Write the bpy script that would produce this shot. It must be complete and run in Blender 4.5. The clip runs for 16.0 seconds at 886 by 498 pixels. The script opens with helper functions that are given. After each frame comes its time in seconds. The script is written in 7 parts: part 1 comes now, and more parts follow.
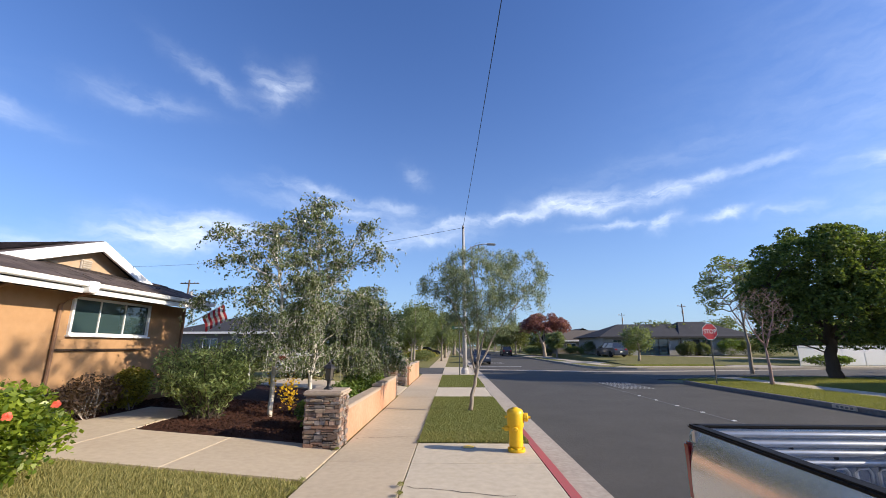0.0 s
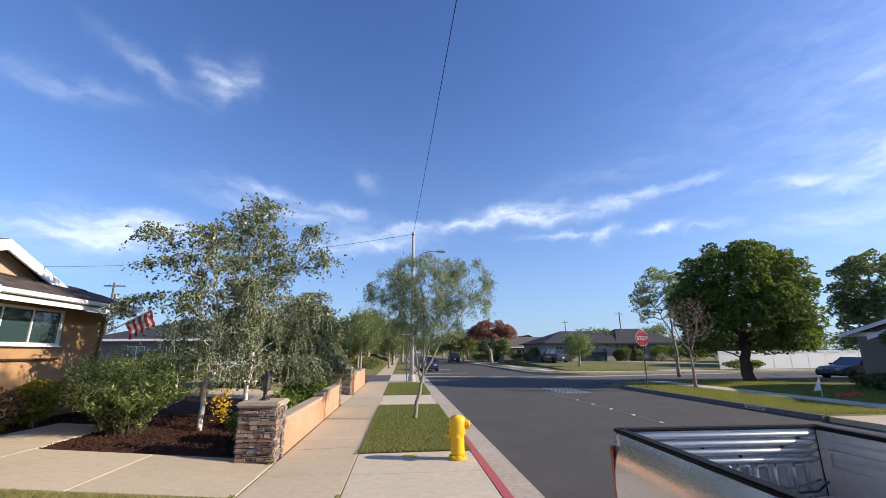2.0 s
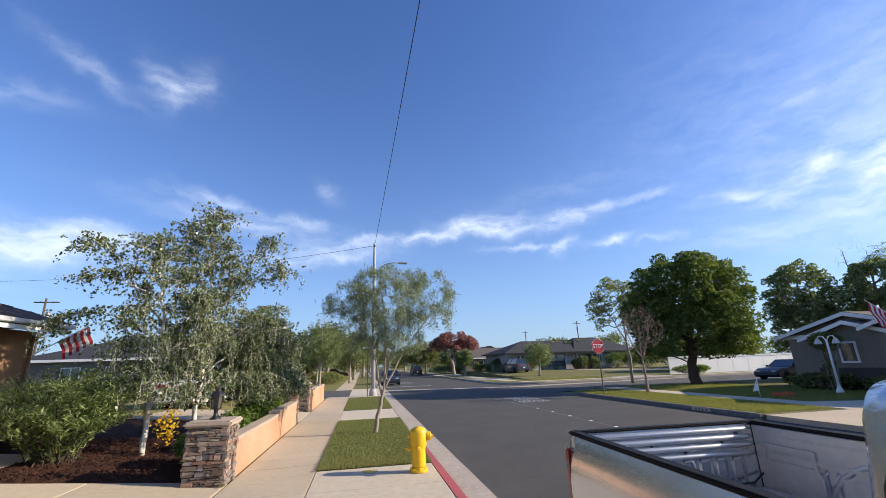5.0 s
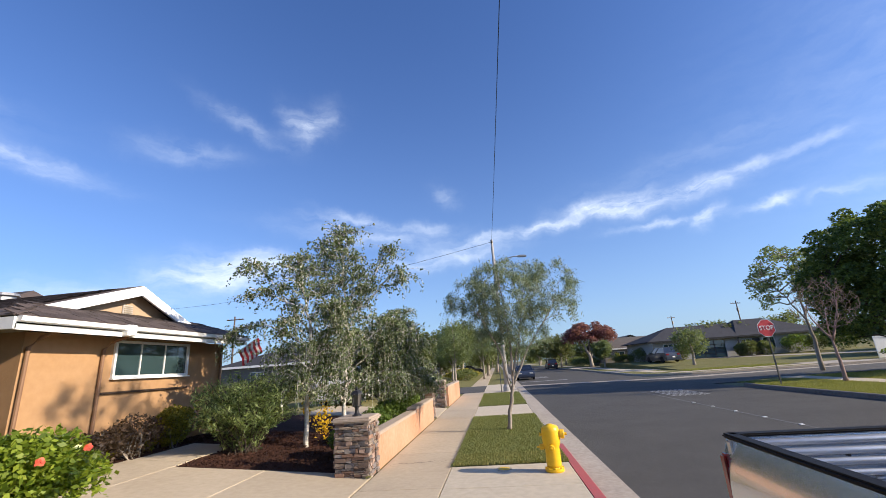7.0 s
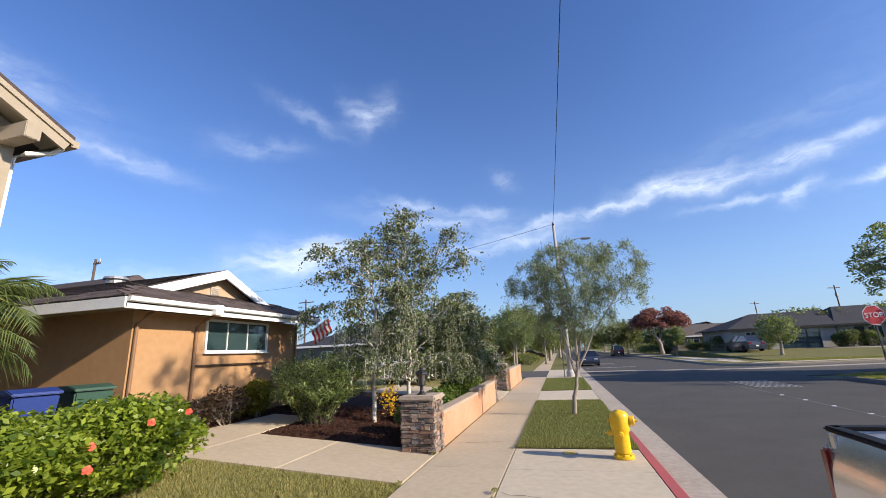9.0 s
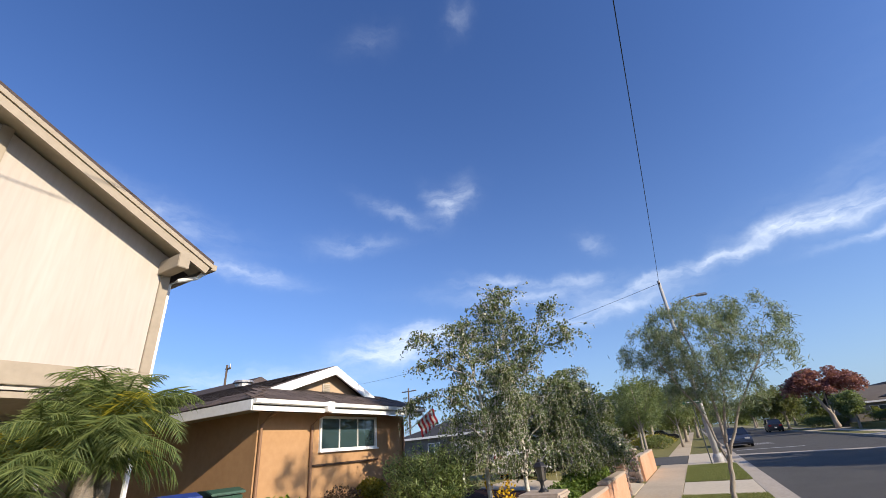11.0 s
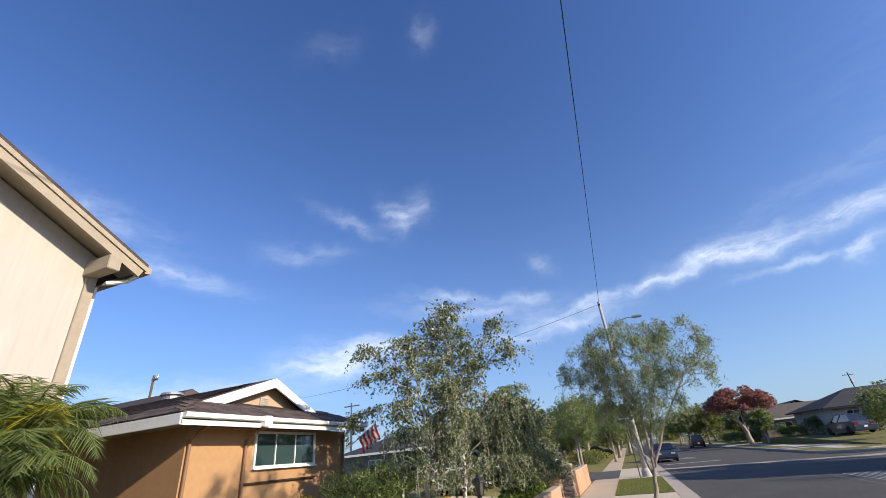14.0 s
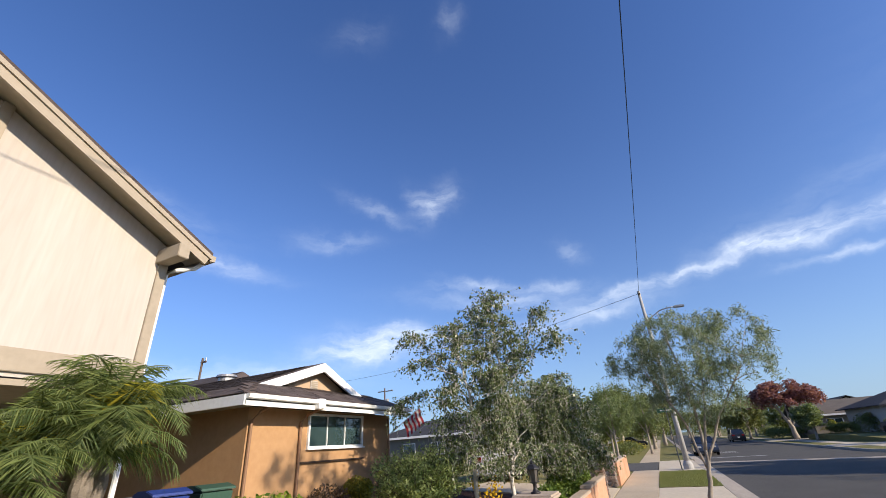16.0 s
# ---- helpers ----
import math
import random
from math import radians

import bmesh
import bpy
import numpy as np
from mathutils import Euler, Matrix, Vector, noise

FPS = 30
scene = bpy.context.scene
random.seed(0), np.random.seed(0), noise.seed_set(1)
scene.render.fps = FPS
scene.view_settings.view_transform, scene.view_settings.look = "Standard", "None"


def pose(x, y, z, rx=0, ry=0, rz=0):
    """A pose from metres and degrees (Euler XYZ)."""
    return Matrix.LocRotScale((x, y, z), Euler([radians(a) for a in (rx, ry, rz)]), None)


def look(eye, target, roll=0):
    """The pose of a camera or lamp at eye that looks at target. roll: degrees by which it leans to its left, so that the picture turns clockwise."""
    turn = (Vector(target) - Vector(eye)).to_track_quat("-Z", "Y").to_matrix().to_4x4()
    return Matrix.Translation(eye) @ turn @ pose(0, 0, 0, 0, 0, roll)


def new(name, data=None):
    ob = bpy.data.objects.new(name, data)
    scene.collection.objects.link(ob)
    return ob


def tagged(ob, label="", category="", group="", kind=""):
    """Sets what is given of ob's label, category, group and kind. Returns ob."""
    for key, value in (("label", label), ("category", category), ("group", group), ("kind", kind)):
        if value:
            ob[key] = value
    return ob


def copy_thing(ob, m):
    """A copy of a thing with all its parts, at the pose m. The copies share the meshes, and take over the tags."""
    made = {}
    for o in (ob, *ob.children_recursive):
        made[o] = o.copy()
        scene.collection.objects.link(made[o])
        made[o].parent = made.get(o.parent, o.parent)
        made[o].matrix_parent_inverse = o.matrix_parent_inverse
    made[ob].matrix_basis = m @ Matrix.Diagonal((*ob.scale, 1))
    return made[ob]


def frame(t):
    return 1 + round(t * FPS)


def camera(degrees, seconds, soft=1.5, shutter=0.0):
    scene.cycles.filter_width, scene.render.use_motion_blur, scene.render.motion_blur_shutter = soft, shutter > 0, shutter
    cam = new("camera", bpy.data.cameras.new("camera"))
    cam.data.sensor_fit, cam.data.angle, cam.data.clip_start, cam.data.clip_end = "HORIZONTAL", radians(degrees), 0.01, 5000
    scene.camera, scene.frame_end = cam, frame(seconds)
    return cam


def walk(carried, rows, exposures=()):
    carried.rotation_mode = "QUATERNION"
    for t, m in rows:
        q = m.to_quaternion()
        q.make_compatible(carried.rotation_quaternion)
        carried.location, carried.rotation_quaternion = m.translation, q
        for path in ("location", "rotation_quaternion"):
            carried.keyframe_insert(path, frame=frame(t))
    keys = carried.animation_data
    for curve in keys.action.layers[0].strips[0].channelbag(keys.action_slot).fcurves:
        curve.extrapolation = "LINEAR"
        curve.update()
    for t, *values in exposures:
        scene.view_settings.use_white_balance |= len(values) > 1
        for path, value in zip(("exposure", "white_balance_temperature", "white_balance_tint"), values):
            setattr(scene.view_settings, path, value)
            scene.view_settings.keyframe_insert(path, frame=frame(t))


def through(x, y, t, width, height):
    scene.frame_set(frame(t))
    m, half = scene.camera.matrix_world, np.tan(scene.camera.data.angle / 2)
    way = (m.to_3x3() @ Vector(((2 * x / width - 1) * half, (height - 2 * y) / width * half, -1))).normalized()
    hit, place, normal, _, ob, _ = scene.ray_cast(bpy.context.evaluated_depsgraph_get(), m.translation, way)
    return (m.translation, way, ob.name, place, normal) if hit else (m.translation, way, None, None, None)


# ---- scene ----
cam = camera(94.2, 16.0, soft=0.85)
PATH = [
    (0, (0.002, 0.183, 1.794), (-0.043, 2.129, 2.252), -0.1),
    (0.5, (0.017, 0.185, 1.8), (0.007, 2.133, 2.251), -0.1),
    (1, (0.044, 0.184, 1.799), (0.096, 2.131, 2.254), -0.3),
    (1.5, (0.067, 0.187, 1.808), (0.185, 2.128, 2.276), -0.4),
    (2, (0.085, 0.171, 1.813), (0.277, 2.101, 2.3), -0.4),
    (2.5, (0.082, 0.174, 1.809), (0.391, 2.084, 2.315), -0.5),
    (3, (0.094, 0.19, 1.804), (0.565, 2.063, 2.324), -0.8),
    (3.2, (0.11, 0.193, 1.808), (0.629, 2.053, 2.329), -0.8),
    (5.3, (0.106, 0.143, 1.773), (0.392, 2.046, 2.318), -2.6),
    (5.5, (0.096, 0.155, 1.778), (0.297, 2.067, 2.329), -2.9),
    (6, (0.165, 0.217, 1.777), (0.177, 2.135, 2.346), -3.4),
    (6.5, (0.286, 0.279, 1.777), (0.171, 2.192, 2.349), -3.8),
    (7, (0.342, 0.341, 1.775), (0.135, 2.253, 2.323), -4.1),
    (7.5, (0.358, 0.357, 1.762), (0.086, 2.27, 2.279), -4.0),
    (8, (0.36, 0.372, 1.75), (0.014, 2.282, 2.232), -3.6),
    (8.2, (0.35, 0.374, 1.742), (-0.023, 2.28, 2.221), -3.4),
    (10.3, (0.24, 0.321, 1.766), (-0.481, 2.059, 2.445), -3.7),
    (10.5, (0.237, 0.326, 1.774), (-0.515, 2.025, 2.513), -4.2),
    (11, (0.223, 0.368, 1.794), (-0.596, 1.969, 2.668), -5.5),
    (11.5, (0.264, 0.344, 1.806), (-0.595, 1.86, 2.788), -6.5),
    (12, (0.284, 0.304, 1.803), (-0.581, 1.759, 2.868), -8.0),
    (12.5, (0.295, 0.29, 1.789), (-0.518, 1.776, 2.853), -8.7),
    (13, (0.302, 0.291, 1.777), (-0.41, 1.872, 2.773), -8.3),
    (13.5, (0.303, 0.277, 1.769), (-0.334, 1.921, 2.714), -7.3),
    (14, (0.291, 0.276, 1.769), (-0.304, 1.953, 2.681), -6.0),
    (14.5, (0.252, 0.277, 1.779), (-0.352, 1.958, 2.679), -4.9),
    (15, (0.153, 0.239, 1.792), (-0.503, 1.901, 2.691), -4.2),
    (15.5, (-0.004, 0.158, 1.795), (-0.718, 1.801, 2.685), -4.1),
    (16, (-0.136, 0.09, 1.803), (-0.869, 1.734, 2.676), -4.1),
]
EXPOSURES = [(0, 0.62), (8, 0.62), (11.5, 0.52), (16, 0.52)]
walk(cam, [(t, look(eye, target, roll)) for t, eye, target, roll in PATH], EXPOSURES)

# ---- world, sun ----
SUN_EL, SUN_AZ = 24.0, 101.5
world = bpy.data.worlds.new("sky")
scene.world = world
world.use_nodes = True
wt = world.node_tree
wt.nodes.clear()


def wnode(kind, **sets):
    n = wt.nodes.new(kind)
    for k, v in sets.items():
        n.inputs[k].default_value = v
    return n


def wmath(op, a, b=None, clamp=False):
    n = wt.nodes.new("ShaderNodeMath")
    n.operation, n.use_clamp = op, clamp
    for i, v in enumerate((a, b)):
        if v is None:
            continue
        if isinstance(v, (int, float)):
            n.inputs[i].default_value = v
        else:
            wt.links.new(v, n.inputs[i])
    return n.outputs[0]


def build_sky():
    sky = wt.nodes.new("ShaderNodeTexSky")
    sky.sky_type = "NISHITA"
    sky.sun_disc = False
    sky.sun_elevation, sky.sun_rotation = radians(SUN_EL), radians(SUN_AZ)
    sky.air_density, sky.dust_density, sky.ozone_density = 1.0, 1.1, 5.0
    geo = wt.nodes.new("ShaderNodeTexCoord")
    sep = wt.nodes.new("ShaderNodeSeparateXYZ")
    wt.links.new(geo.outputs["Generated"], sep.inputs[0])
    x, y, z = sep.outputs
    az = wmath("MULTIPLY", wmath("ARCTAN2", x, y), 57.2958)
    el = wmath("MULTIPLY", wmath("ARCSINE", z), 57.2958)
    # wisps: a stretched, warped noise gives each cloud its torn edge
    comb = wt.nodes.new("ShaderNodeCombineXYZ")
    wt.links.new(az, comb.inputs[0])
    wt.links.new(el, comb.inputs[1])
    warp = wnode("ShaderNodeTexNoise", Scale=0.22, Detail=4.0, Roughness=0.6)
    wt.links.new(comb.outputs[0], warp.inputs["Vector"])
    wsep = wt.nodes.new("ShaderNodeSeparateColor")
    wt.links.new(warp.outputs["Color"], wsep.inputs[0])
    az2 = wmath("ADD", az, wmath("MULTIPLY", wmath("SUBTRACT", wsep.outputs[0], 0.5), 5.0))
    el2 = wmath("ADD", el, wmath("MULTIPLY", wmath("SUBTRACT", wsep.outputs[1], 0.5), 3.0))
    fine = wnode("ShaderNodeTexNoise", Scale=0.42, Detail=4.0, Roughness=0.58)
    c2 = wt.nodes.new("ShaderNodeCombineXYZ")
    wt.links.new(wmath("MULTIPLY", az2, 0.45), c2.inputs[0])
    wt.links.new(wmath("MULTIPLY", el2, 1.5), c2.inputs[1])
    wt.links.new(c2.outputs[0], fine.inputs["Vector"])
    torn = wmath("MULTIPLY", wmath("SUBTRACT", fine.outputs[0], 0.31, True), 2.6, True)
    # azimuth, elevation, half length, half width, tilt, strength
    clouds = [(-34, 31.2, 4.6, 0.9, -24, 0.32), (-24.6, 32.3, 2.9, 1.7, 40, 0.5), (-26.8, 32.2, 2.4, 1.2, -50, 0.28),
              (-40.5, 26.9, 5, 1.2, 4, 0.28), (-35, 13.3, 6.0, 1.9, 2, 0.95), (-29, 14.0, 3.6, 1.4, 0, 0.8), (-38.4, 11.9, 6, 1.0, 0, 0.5), (-31, 15.9, 1.6, 0.5, 0, 0.6),
              (-15, 17.8, 11, 1.2, -7, 0.40), (-6, 14.6, 9, 1.2, 6, 0.55), (-5.4, 23.2, 1.9, 1.1, -30, 0.3),
              (8.5, 17.5, 3.2, 0.7, 7, 0.9), (0.5, 16.6, 4.5, 0.7, 8, 0.6), (15, 18.7, 4, 1.1, 2, 0.95), (20.5, 18.0, 4.2, 1.3, 0, 1.0), (28.4, 18.3, 3.4, 1.0, 4, 0.9), (33.0, 19.3, 1.8, 0.6, 10, 0.45),
              (38.5, 19.6, 3.0, 0.6, 2, 0.35), (23, 15.0, 5.5, 0.45, -3, 0.5), (27.8, 14.9, 1.6, 0.7, 30, 0.7), (34, 14.7, 2.4, 0.5, 8, 0.8),
              (40, 14.3, 2.2, 0.55, 5, 0.4), (49, 17.3, 3.0, 0.8, -4, 0.6), (55.5, 18.6, 2.2, 1.2, 40, 0.8), (53, 16.0, 2.4, 0.6, 0, 0.4), (63, 18.5, 4, 2.0, 25, 0.9),
              (56.4, 25.3, 1.8, 0.4, -3, 0.4), (-17.6, 20.2, 5, 0.6, -14, 0.4), (-8.5, 18.9, 4.5, 0.7, -8, 0.45), (-23, 20.6, 3, 0.5, -6, 0.3), (49, 13, 6, 0.9, 2, 0.25), (66, 14, 12, 3.0, 5, 0.6), (-19.3, 55, 2.0, 1.4, 70, 0.15),
              (-38, 53, 3.2, 1.6, 20, 0.09), (66, 22, 22, 13, 0, 0.26), (-56, 22.6, 6.5, 1.1, -8, 0.5), (-52, 9.5, 14, 1.4, 0, 0.5), (26, 22, 12, 1.6, 8, 0.10),
              (-70, 28, 9, 2, -10, 0.5), (95, 25, 25, 5, 8, 0.5), (150, 24, 30, 4, -5, 0.5), (-130, 22, 28, 4, 6, 0.5)]
    total = None
    for a, e, length, width, tilt, strength in clouds:
        c, s = math.cos(radians(tilt)), math.sin(radians(tilt))
        k = math.cos(radians(e))
        da = wmath("MULTIPLY", wmath("SUBTRACT", az2, float(a)), k)
        de = wmath("SUBTRACT", el2, float(e))
        u = wmath("ADD", wmath("MULTIPLY", da, c / length), wmath("MULTIPLY", de, s / length))
        v = wmath("ADD", wmath("MULTIPLY", da, -s / width), wmath("MULTIPLY", de, c / width))
        r2 = wmath("ADD", wmath("MULTIPLY", u, u), wmath("MULTIPLY", v, v))
        g = wmath("MULTIPLY", wmath("EXPONENT", wmath("MULTIPLY", r2, -1.1)), strength)
        total = g if total is None else wmath("ADD", total, g)
    cover = wmath("MULTIPLY", total, wmath("ADD", wmath("MULTIPLY", torn, 0.88), 0.14), True)
    cover = wmath("MULTIPLY", cover, 0.9, True)
    deep = wt.nodes.new("ShaderNodeMix")
    deep.data_type, deep.blend_type = "RGBA", "MULTIPLY"
    deep.inputs[0].default_value = 1.0
    deep.inputs[7].default_value = TINT
    wt.links.new(sky.outputs[0], deep.inputs[6])
    # haze thickens towards the horizon
    haze = wt.nodes.new("ShaderNodeMix")
    haze.data_type = "RGBA"
    wt.links.new(wmath("MULTIPLY", wmath("EXPONENT", wmath("MULTIPLY", wmath("ABSOLUTE", el), -0.085)), 0.75, True), haze.inputs[0])
    wt.links.new(deep.outputs[2], haze.inputs[6])
    haze.inputs[7].default_value = HAZE
    mix = wt.nodes.new("ShaderNodeMix")
    mix.data_type = "RGBA"
    wt.links.new(cover, mix.inputs[0])
    wt.links.new(haze.outputs[2], mix.inputs[6])
    mix.inputs[7].default_value = CLOUD
    bg = wnode("ShaderNodeBackground", Strength=SKY)
    wt.links.new(mix.outputs[2], bg.inputs[0])
    out = wt.nodes.new("ShaderNodeOutputWorld")
    wt.links.new(bg.outputs[0], out.inputs[0])


SKY = 0.10
TINT = (0.815, 0.985, 1.35, 1)
HAZE = (3.4, 4.7, 6.1, 1)
CLOUD = (7.2, 7.9, 9.0, 1)
build_sky()
sun = new("sun", bpy.data.lights.new("sun", "SUN"))
sun.data.energy, sun.data.angle, sun.data.color = 5.0, radians(0.40), (1.0, 0.86, 0.68)
_e, _a = radians(SUN_EL), radians(SUN_AZ)
sun.matrix_world = look((0, 0, 60), Vector((0, 0, 60)) - Vector((math.sin(_a) * math.cos(_e), math.cos(_a) * math.cos(_e), math.sin(_e))))


# ---- materials ----
def mat(name, c1, c2=None, rough=0.85, scale=3.0, bump=0.25, bscale=40.0, metal=0.0, vary=0.0, big=0.35, spec=0.3, stretch=None, coat=0.0):
    """A mottled surface: grain and larger stains between c1 and c2, with fine relief."""
    m = bpy.data.materials.new(name)
    m.use_nodes = True
    t = m.node_tree
    b = t.nodes["Principled BSDF"]
    b.inputs["Roughness"].default_value, b.inputs["Metallic"].default_value = rough, metal
    b.inputs["Specular IOR Level"].default_value = spec
    b.inputs["Coat Weight"].default_value = coat
    c2 = c2 or tuple(v * 0.78 for v in c1)
    co = t.nodes.new("ShaderNodeTexCoord")
    vec = co.outputs["Object"]
    if stretch:
        mp = t.nodes.new("ShaderNodeMapping")
        mp.inputs["Scale"].default_value = stretch
        t.links.new(vec, mp.inputs[0])
        vec = mp.outputs[0]
    n1, n2, n3 = (t.nodes.new("ShaderNodeTexNoise") for _ in range(3))
    for n, s, d in ((n1, scale * 6, 6.0), (n2, scale * 0.35, 3.0), (n3, bscale, 5.0)):
        n.inputs["Scale"].default_value, n.inputs["Detail"].default_value = s, d
        t.links.new(vec, n.inputs["Vector"])
    f = t.nodes.new("ShaderNodeMath")
    f.operation = "MULTIPLY_ADD"
    f.inputs[1].default_value = big * 2
    t.links.new(n2.outputs[0], f.inputs[0])
    f2 = t.nodes.new("ShaderNodeMath")
    f2.operation = "MULTIPLY"
    f2.inputs[1].default_value = (1 - big) * 2
    t.links.new(n1.outputs[0], f2.inputs[0])
    t.links.new(f2.outputs[0], f.inputs[2])
    ramp = t.nodes.new("ShaderNodeMapRange")
    ramp.inputs[1].default_value, ramp.inputs[2].default_value = 0.65, 1.35
    t.links.new(f.outputs[0], ramp.inputs[0])
    mix = t.nodes.new("ShaderNodeMix")
    mix.data_type = "RGBA"
    mix.inputs[6].default_value, mix.inputs[7].default_value = (*c1, 1), (*c2, 1)
    t.links.new(ramp.outputs[0], mix.inputs[0])
    col = mix.outputs[2]
    if vary:
        info = t.nodes.new("ShaderNodeObjectInfo")
        hsv = t.nodes.new("ShaderNodeHueSaturation")
        mr = t.nodes.new("ShaderNodeMapRange")
        mr.inputs[3].default_value, mr.inputs[4].default_value = 1 - vary, 1 + vary
        t.links.new(info.outputs["Random"], mr.inputs[0])
        t.links.new(mr.outputs[0], hsv.inputs["Value"])
        t.links.new(col, hsv.inputs["Color"])
        col = hsv.outputs[0]
    t.links.new(col, b.inputs["Base Color"])
    if bump:
        bp = t.nodes.new("ShaderNodeBump")
        bp.inputs["Strength"].default_value, bp.inputs["Distance"].default_value = bump, 0.02
        t.links.new(n3.outputs[0], bp.inputs["Height"])
        t.links.new(bp.outputs[0], b.inputs["Normal"])
    return m


def leaf_mat(name, dark, light, through=0.35, rough=0.55):
    m = bpy.data.materials.new(name)
    m.use_nodes = True
    t = m.node_tree
    b = t.nodes["Principled BSDF"]
    b.inputs["Roughness"].default_value = rough
    b.inputs["Specular IOR Level"].default_value = 0.35
    geo = t.nodes.new("ShaderNodeNewGeometry")
    mix = t.nodes.new("ShaderNodeMix")
    mix.data_type = "RGBA"
    mix.inputs[6].default_value, mix.inputs[7].default_value = (*dark, 1), (*light, 1)
    t.links.new(geo.outputs["Random Per Island"], mix.inputs[0])
    t.links.new(mix.outputs[2], b.inputs["Base Color"])
    tr = t.nodes.new("ShaderNodeBsdfTranslucent")
    warm = t.nodes.new("ShaderNodeMix")
    warm.data_type, warm.blend_type = "RGBA", "MULTIPLY"
    warm.inputs[0].default_value = 1.0
    warm.inputs[7].default_value = (1.5, 1.5, 0.7, 1)
    t.links.new(mix.outputs[2], warm.inputs[6])
    t.links.new(warm.outputs[2], tr.inputs[0])
    ms = t.nodes.new("ShaderNodeMixShader")
    ms.inputs[0].default_value = through
    t.links.new(b.outputs[0], ms.inputs[1])
    t.links.new(tr.outputs[0], ms.inputs[2])
    t.links.new(ms.outputs[0], t.nodes["Material Output"].inputs[0])
    return m


def glass_mat(name, tint=(0.02, 0.035, 0.04), rough=0.03):
    m = bpy.data.materials.new(name)
    m.use_nodes = True
    b = m.node_tree.nodes["Principled BSDF"]
    b.inputs["Base Color"].default_value = (*tint, 1)
    b.inputs["Roughness"].default_value, b.inputs["Specular IOR Level"].default_value = rough, 0.9
    b.inputs["Coat Weight"].default_value = 0.6
    return m


